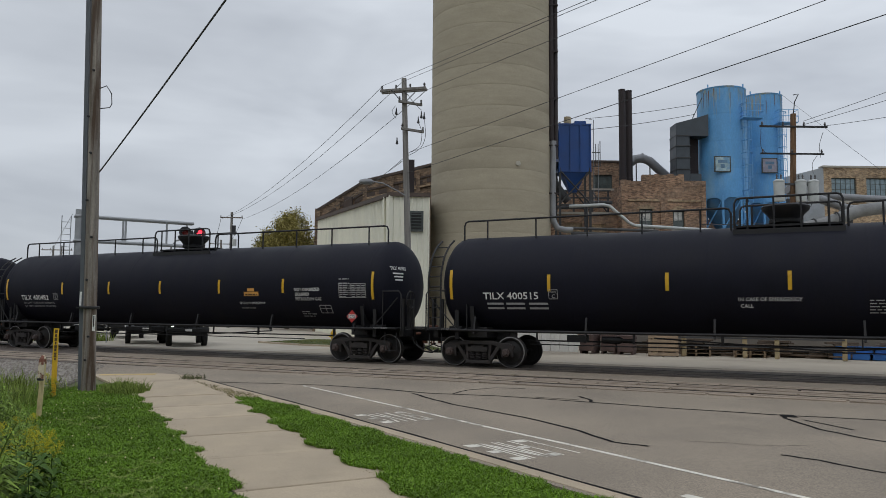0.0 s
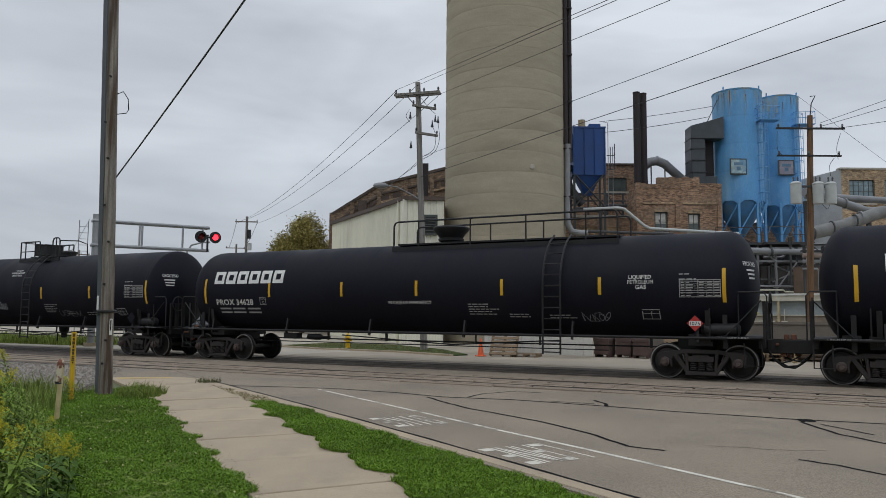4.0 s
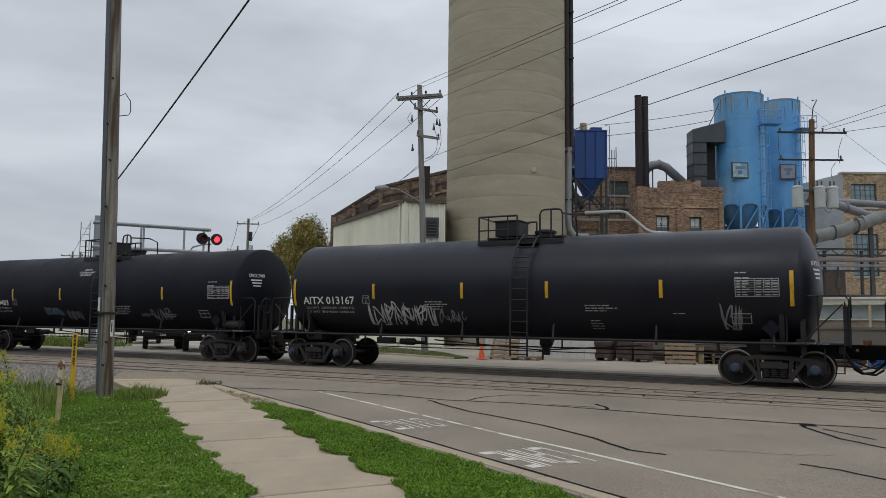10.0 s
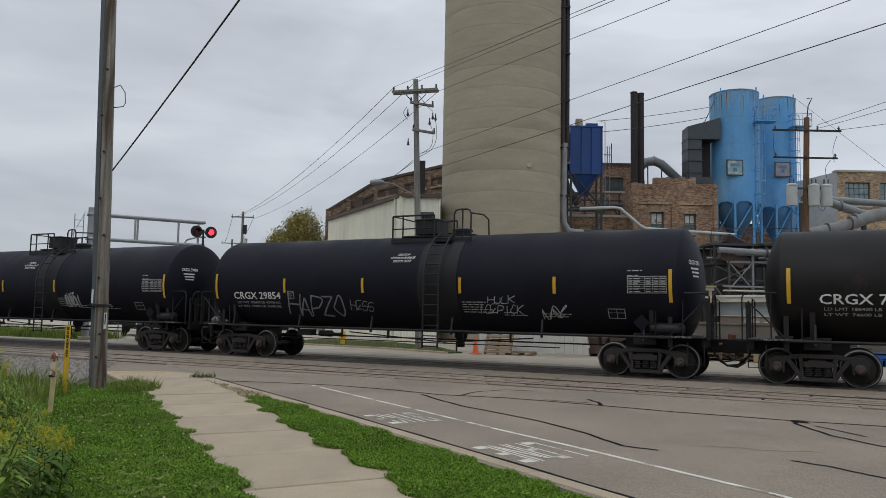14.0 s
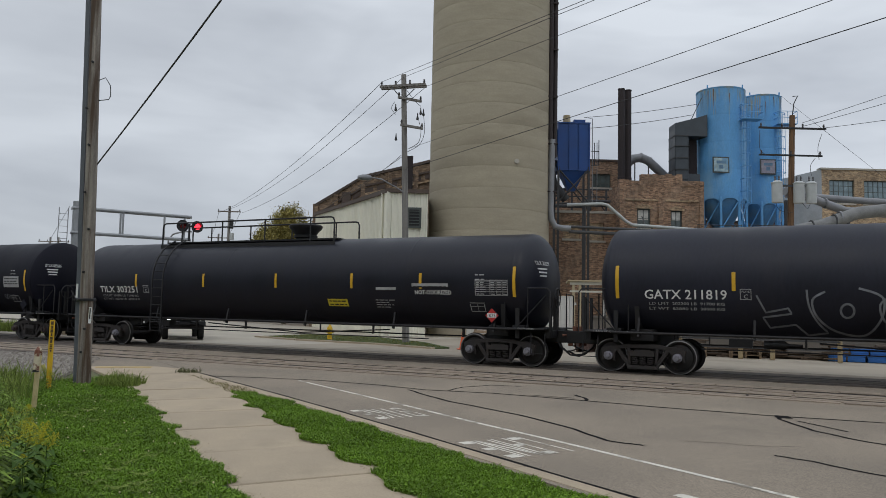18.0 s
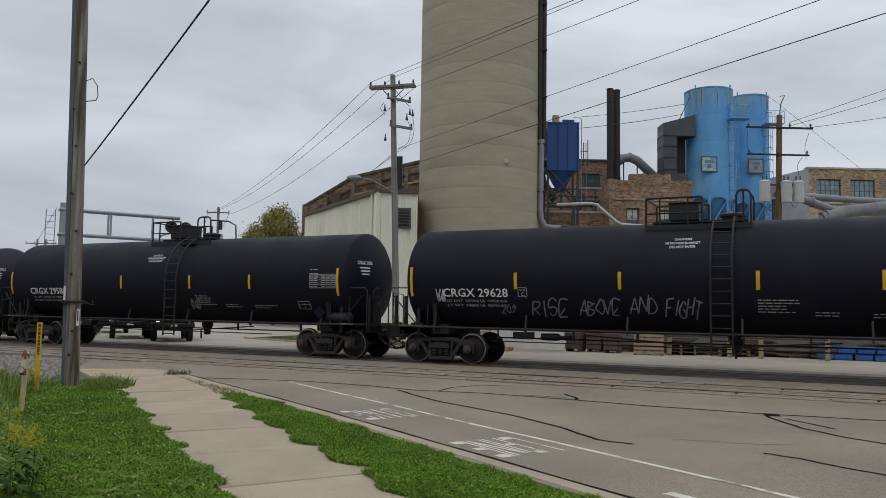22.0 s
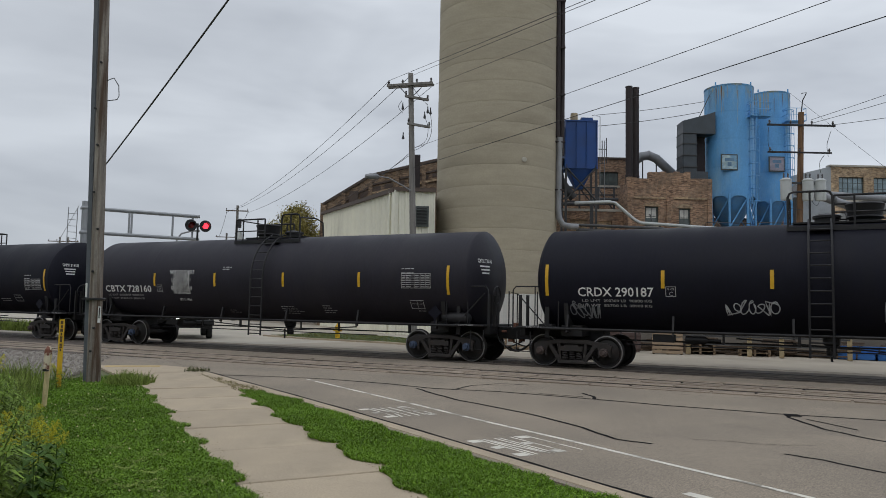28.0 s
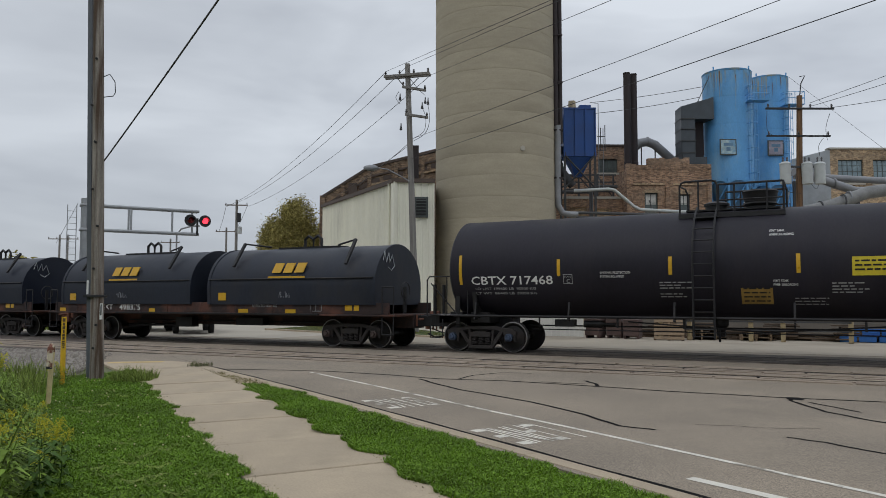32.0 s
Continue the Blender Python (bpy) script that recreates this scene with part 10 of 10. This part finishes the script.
def lawns():
    left = [(-6.35, 16.1), (-5.75, 15.0), (-3.3, 10.0), (-1.72, 6.85), (-0.55, 4.5), (-4.8, 4.5), (-8.6, 12.0), (-7.3, 14.3), (-6.8, 15.0)]
    blades("lawn_grass", "short green lawn grass under the standpoint", spread([(-0.6, 4.5), (2.9, -2.9), (-9, -2.9), (-9, 4.5)], 30000, 31), 0.03, 0.07, 0.014, 0.9, GRASS, 31, 0.02)
    blades("lawn_grass", "short green lawn grass with clover", spread(left, 170000, 1, 0.11, 7), 0.02, 0.055, 0.0075, 1.1, GRASS, 1, 0.02, 0.025)
    verge = [on_road(4.1, -0.5), on_road(5.0, -0.26), on_road(7.4, -0.17), on_road(16, -0.15), (0.6, 4.4), (-0.32, 6.88), (-1.4, 9.05), (-3.15, 12.9)]
    blades("verge_grass", "green verge grass spilling over the pavement", spread(verge, 80000, 2, 0.12, 8), 0.02, 0.06, 0.0075, 1.1, GRASS, 2, 0.02, 0.025)
    leaflets("lawn_clover", "small round clover leaves among the lawn grass", spread(left, 210000, 21, 0.11, 7), 0.028, 0.058, 0.0088, CLOVERLEAF, 21, 0.025)
    leaflets("verge_clover", "small round clover leaves in the verge", spread(verge, 84000, 22, 0.12, 8), 0.028, 0.058, 0.0088, CLOVERLEAF, 22, 0.025)
    # brown litter where the turf creeps over the concrete
    rg = np.random.default_rng(61)
    for name, line, n in (("pavement_litter", [(-5.66, 14.9), (-3.21, 9.95), (-1.64, 6.8), (-0.36, 4.2)], 420), ("verge_litter", [(-3.15, 12.9), (-1.42, 9.05), (-0.34, 6.88), (0.5, 4.4)], 300)):
        k = rg.integers(0, 3, n)
        u = rg.random(n)[:, None]
        p = np.array(line)
        q = p[k] * (1 - u) + p[k + 1] * u + rg.normal(0, 0.045, (n, 2)) * [1.0, 0.5]
        leaflets(name, "dry brown grass litter along the pavement edge", q, 0.036, 0.044, 0.007, LITTER, 62)
    blades("pavement_edge_weeds", "dry reddish weeds along the kerb", spread([on_road(0.7, -0.4), on_road(4.3, -0.5), on_road(4.3, -0.05), on_road(2.5, -0.2), on_road(0.7, -0.25)], 420, 3, 0.08), 0.02, 0.05, 0.009, 1.0, DEADGRASS, 3, 0.012)
    blades("kerb_edge_grass", "thin dry grass creeping along the kerb", spread([on_road(1.6, -0.32), on_road(4.4, -0.55), on_road(4.4, -0.05), on_road(2.8, -0.12), on_road(1.6, -0.2)], 420, 17, 0.08), 0.015, 0.045, 0.007, 1.0, DEADGRASS, 17, 0.012)
    tall = [(-6.5, 13.2), (-7.3, 14.2), (-8.3, 14.3), (-12, 11.6), (-9, 5), (-3.6, 5.6), (-4.5, 8.3), (-5.75, 10.9), (-6.2, 12.4)]
    blades("tall_grass", "rank tall grass among the goldenrod", spread(tall, 17000, 4, 0.12), 0.10, 0.28, 0.011, 0.8, TALLGRASS, 4, 0.02)
    blades("gravel_edge_grass", "tufts of tall grass at the edge of the gravel", spread([(-6.7, 14.4), (-7.2, 15.2), (-9.6, 15.8), (-9.3, 13.8)], 1300, 15, 0.3), 0.10, 0.42, 0.010, 0.7, TALLGRASS, 15, 0.0)
    blades("pole_foot_grass", "long grass round the pole foot", spread([(-6.15, 14.5), (-5.75, 13.75), (-5.2, 13.6), (-5.3, 14.6), (-6.0, 15.2)], 1900, 5, 0.1), 0.06, 0.24, 0.010, 0.8, TALLGRASS, 5, 0.02)
    blades("island_grass", "short dry grass on the island", spread([(-8.2, 38.6), (-5.8, 36.1), (-1.9, 33.4), (0.4, 30.6), (0.8, 31.0), (-0.2, 35.5), (-2.5, 40.3), (-6.4, 42.8)], 7000, 6), 0.015, 0.04, 0.02, 0.9, ISLANDGRASS, 6, 0.05)
    blades("trackside_weeds", "weeds growing along the far trackside", spread([on_track(-50, 4.0), on_track(-22.4, 4.2), on_track(-21.8, 7.0), on_track(-50, 9)], 16000, 7), 0.15, 0.6, 0.03, 0.7, TALLGRASS, 7)
    rg = random.Random(9)
    g = Geo()
    for p in spread(left, 150, 8):
        r, z = 0.012, 0.085
        g.add([(p[0] + r * math.cos(a), p[1] + r * math.sin(a), z) for a in (0, 1.57, 3.14, 4.71)] + [(p[0], p[1], z + r), (p[0], p[1], z - r)], [(0, 1, 4), (1, 2, 4), (2, 3, 4), (3, 0, 4), (1, 0, 5), (2, 1, 5), (3, 2, 5), (0, 3, 5)])
    thing("clover_flowers", "small white clover flowers in the lawn", "flowers", geo=g, material=CLOVER, kind="stuff", smooth=None)


def yarrow(seed):
    """A low rosette of feathery leaves."""
    rnd = random.Random(seed)
    g = Geo()
    for k in range(7):
        a, ln = k * 0.9 + rnd.uniform(-0.3, 0.3), rnd.uniform(0.09, 0.16)
        d, s = Vector((math.cos(a), math.sin(a), 0)), Vector((-math.sin(a), math.cos(a), 0))
        for j in range(9):
            t = (j + 1) / 10
            o = d * ln * t + Vector((0, 0, 0.05 * math.sin(2.6 * t)))
            w = ln * 0.26 * math.sin(math.pi * (0.15 + 0.8 * t))
            for q in (-1, 1):
                g.add([o, o + s * q * w + d * ln * 0.09 + Vector((0, 0, 0.006)), o + s * q * w * 0.5 + d * ln * 0.10], [(0, 1, 2)])
    return g


def goldenrod(seed, flower):
    """Stem, rows of narrow leaves and, in flower, a drooping yellow plume."""
    rnd = random.Random(seed)
    h = rnd.uniform(0.36, 0.58)
    bend = (rnd.uniform(-0.12, 0.12), rnd.uniform(-0.12, 0.12))
    at = lambda t: Vector((bend[0] * t * t, bend[1] * t * t, h * t))
    stem = Geo().tube([at(k / 6) for k in range(7)], 0.006, 5, r2=0.003)
    lv = Geo()
    for k in range(64):
        t = 0.12 + 0.85 * k / 64
        a = k * 2.4 + rnd.uniform(-0.3, 0.3)
        ln = (0.12 if t < 0.7 else 0.075) * rnd.uniform(0.7, 1.2)
        w = ln * 0.22
        p = at(t)
        d = Vector((math.cos(a), math.sin(a), 0))
        s = Vector((-d.y, d.x, 0)) * w / 2
        up = rnd.uniform(0.2, 0.7)
        m1 = p + d * ln * 0.45 + Vector((0, 0, ln * 0.4 * up))
        tip = p + d * ln + Vector((0, 0, ln * (0.3 * up - 0.2)))
        lv.add([p, m1 - s, m1 + s, tip], [(0, 1, 2), (1, 3, 2)])
    pl = Geo()
    if flower:
        # arching sprays, each a row of tiny heads along its upper side
        for k in range(18):
            a = k * 2.4 + rnd.uniform(-0.3, 0.3)
            t0 = 0.70 + 0.30 * k / 18
            ln = 0.11 * (1.1 - (t0 - 0.70) / 0.30 * 0.85)
            d = Vector((math.cos(a), math.sin(a), 0))
            for j in range(12):
                u = j / 11
                q = at(t0) + d * ln * u + Vector((rnd.uniform(-0.004, 0.004), rnd.uniform(-0.004, 0.004), 0.055 * math.sin(2.5 * u) + rnd.uniform(0, 0.008)))
                r = 0.0072 - 0.0025 * u
                pl.add([q + Vector((r, 0, 0)), q + Vector((-r * 0.5, r, 0)), q + Vector((-r * 0.5, -r, 0)), q + Vector((0, 0, r * 1.6))], [(0, 1, 3), (1, 2, 3), (2, 0, 3), (0, 2, 1)])
    return stem, lv, pl


def weeds():
    kinds = []
    for i in range(5):
        st, lv, pl = goldenrod(30 + i, i in (0, 2))
        p = thing("goldenrod", "goldenrod plant with yellow plumes" if i in (0, 2) else "leafy green goldenrod not yet in flower", "weed", group="goldenrod stand")
        part("stem", st, LEAF, p)
        part("leaves", lv, LEAF, p, smooth=None)
        if pl.v:
            part("plume", pl, PLUME, p, "yellow flower plume", smooth=None)
        kinds.append(p)
    rg = random.Random(4)
    spots = spread([(-2.7, 5.0), (-3.12, 6.3), (-3.6, 7.4), (-4.6, 9.0), (-5.75, 10.3), (-7.0, 11.6), (-8.0, 11.6), (-6.6, 8.2), (-3.6, 4.6)], 360, 12, 0.05)
    first = [True] * 5
    for q in spots:
        k = rg.choice((0, 1, 1, 2, 3, 3, 4, 4))
        m = pose(q[0], q[1], 0.0, rg.uniform(-9, 9), rg.uniform(-9, 9), rg.uniform(0, 360)) @ Matrix.Scale(rg.uniform(0.85, 1.15) * (0.95 + 0.6 * min(1.0, max(0.0, (-0.53 - q[0] / q[1]) / 0.06))), 4)
        if first[k]:
            first[k] = False
            kinds[k].matrix_basis = m
        else:
            c = copy_thing(kinds[k], m)
            c.scale = m.to_scale()
    me = yarrow(8).mesh("yarrow", None)
    me.materials.append(TALLGRASS)
    for q in np.concatenate([spread([(-3.5, 8.2), (-2.0, 7.3), (-1.5, 5.6), (-2.6, 5.6)], 12, 91), spread([(-5.2, 12.6), (-4.1, 10.6), (-3.9, 9.0), (-5.0, 10.2)], 8, 92)]):
        thing("yarrow", "low feathery yarrow rosette in the lawn", "weed", pose(q[0], q[1], 0.055, rg.uniform(-8, 8), rg.uniform(-8, 8), rg.uniform(0, 360)), me, TALLGRASS, group="yarrow rosettes")
    # broad dark leaves at the edge of the stand
    for i, (x, y) in enumerate(((-2.92, 5.75), (-2.8, 5.45), (-3.12, 6.1), (-2.92, 6.02))):
        rnd = random.Random(70 + i)
        b = thing("broadleaf_weed", "broad dark green leafy weed beside the goldenrod", "weed", pose(x, y, 0.0), group="broadleaf weeds")
        part("stem", Geo().tube([(0, 0, 0), (0.02, 0.01, 0.2), (0.0, 0.04, 0.42)], 0.007, 5, r2=0.003), BROADLEAF, b)
        for k in range(16):
            z, a, ln = 0.08 + 0.022 * k, 2.4 * k + rnd.uniform(-0.3, 0.3), rnd.uniform(0.09, 0.14)
            d, s = Vector((math.cos(a), math.sin(a), 0)), Vector((-math.sin(a), math.cos(a), 0)) * ln * 0.33
            o = Vector((0, 0.02, z))
            part("leaf", Geo().add([o, o + d * ln * 0.5 - s + Vector((0, 0, 0.025)), o + d * ln * 0.55 + Vector((0, 0, 0.01)), o + d * ln * 0.5 + s + Vector((0, 0, 0.025)), o + d * ln * 1.15 + Vector((0, 0, -0.03))], [(0, 1, 2), (0, 2, 3), (1, 4, 2), (2, 4, 3)]), BROADLEAF, b, smooth=None)
    # a few taller ones beside the ballast
    for x, y, s in ((-9.3, 15.9, 1.9), (-9.6, 15.6, 1.8), (-9.1, 15.7, 1.6), (-9.5, 16.1, 1.7), (-9.75, 15.9, 1.9), (-9.2, 16.2, 1.5), (-6.42, 13.2, 0.9), (-6.5, 13.12, 0.75), (-6.33, 13.25, 0.7)):
        c = copy_thing(kinds[0], pose(x, y, 0))
        c.scale = (s, s, s)
    # scrubby tuft in the kerb joint
    blades("kerb_tuft", "small scrubby weed tuft in the kerb joint", spread([(-5.65, 17.35), (-5.1, 17.35), (-5.1, 17.75), (-5.65, 17.75)], 170, 13), 0.05, 0.15, 0.010, 1.4, TUFT, 14)


def tree(x, y, h, spreadr, seed, label):
    t = thing("tree", label, "tree", pose(x, y, 0))
    rnd = random.Random(seed)
    limbs = [[(0, 0, 0), (0.05, 0, h * 0.25), (0.0, 0.05, h * 0.5), (0.1, 0, h * 0.85)]]
    part("trunk", Geo().tube(limbs[0], 0.22, 10, r2=0.05), BARK, t)
    tips = []
    for k in range(14):
        z = h * rnd.uniform(0.2, 0.7)
        a = k * 2.4
        r = spreadr * rnd.uniform(0.45, 0.85) * (1.1 - 0.6 * abs(z / h - 0.45))
        tip = Vector((r * math.cos(a), r * math.sin(a), z + h * rnd.uniform(0.08, 0.2)))
        part("limb", Geo().tube([(0, 0, z), tip * 0.5 + Vector((0, 0, z * 0.5 + 0.1)), tip], 0.07, 6, r2=0.02), BARK, t)
        tips.append(tip)
    rg = np.random.default_rng(seed)
    n = 85000
    cl = []
    for k in range(190):
        u = rg.normal(size=3)
        u /= np.linalg.norm(u)
        u[2] = abs(u[2]) * 1.2 - 0.35
        cl.append(np.array([u[0] * spreadr * 0.82, u[1] * spreadr * 0.82, h * 0.56 + u[2] * h * 0.36]) * rg.uniform(0.8, 1.05))
    cl = np.array(cl)
    c = cl[rg.integers(0, len(cl), n)] + rg.normal(size=(n, 3)) * [0.30, 0.30, 0.42]
    d1, d2 = rg.normal(size=(n, 3)), rg.normal(size=(n, 3))
    d1 /= np.linalg.norm(d1, axis=1)[:, None]
    d2 /= np.linalg.norm(d2, axis=1)[:, None]
    s = rg.uniform(0.06, 0.12, n)[:, None]
    v = np.stack([c - d1 * s, c + d2 * s * 0.6, c + d1 * s, c - d2 * s * 0.6], 1).reshape(-1, 3)
    me = bpy.data.meshes.new("crown")
    me.from_pydata([tuple(q) for q in v], [], [(4 * i, 4 * i + 1, 4 * i + 2, 4 * i + 3) for i in range(n)])
    me.materials.append(CROWN)
    part("crown", me, CROWN, t, "yellowing green leaves")


def far_woods():
    """A low far line of trees and shrubs on the horizon."""
    rg = np.random.default_rng(77)
    n = 14000
    a = rg.uniform(-1.0, -0.22, n)
    dist = rg.uniform(120, 170, n)
    h = 5.0 + 2.2 * np.sin(a * 23) + 1.5 * np.sin(a * 61 + 1)
    c = np.stack([np.sin(a) * dist, np.cos(a) * dist, rg.random(n) * np.clip(h, 1.5, 9)], 1)
    d1, d2 = rg.normal(size=(n, 3)), rg.normal(size=(n, 3))
    s = rg.uniform(0.25, 0.6, n)[:, None] / 1.7
    v = np.stack([c - d1 * s, c + d2 * s * 0.7, c + d1 * s, c - d2 * s * 0.7], 1).reshape(-1, 3)
    me = bpy.data.meshes.new("far_woods")
    me.from_pydata([tuple(q) for q in v], [], [(4 * i, 4 * i + 1, 4 * i + 2, 4 * i + 3) for i in range(n)])
    me.materials.append(CROWN)
    tagged(new("far_woods", me), "low distant line of trees", "woods", kind="stuff")


def unseen_woods_behind():
    """Unseen added leaves behind the standpoint, which close the place and darken reflections."""
    rg = np.random.default_rng(78)
    n = 16000
    a = rg.uniform(math.radians(100), math.radians(295), n)
    dist = rg.uniform(38, 50, n)
    h = 12.5 + 2.4 * np.sin(a * 17) + 1.6 * np.sin(a * 47 + 1)
    c = np.stack([np.sin(a) * dist, np.cos(a) * dist, rg.random(n) * h], 1)
    d1, d2 = rg.normal(size=(n, 3)), rg.normal(size=(n, 3))
    s = rg.uniform(0.4, 0.8, n)[:, None] / 1.7
    v = np.stack([c - d1 * s, c + d2 * s * 0.7, c + d1 * s, c - d2 * s * 0.7], 1).reshape(-1, 3)
    me = bpy.data.meshes.new("unseen_woods")
    me.from_pydata(v.tolist(), [], np.arange(4 * n).reshape(-1, 4).tolist())
    me.materials.append(LEAF)
    tagged(new("unseen_woods", me), "unseen belt of leaves added to darken reflections", "woods", kind="stuff")


lawns()
weeds()
tree(-13.0, 70.0, 11.5, 3.5, 3, "rounded tree with green leaves turning yellow")
far_woods()
unseen_woods_behind()


motions()
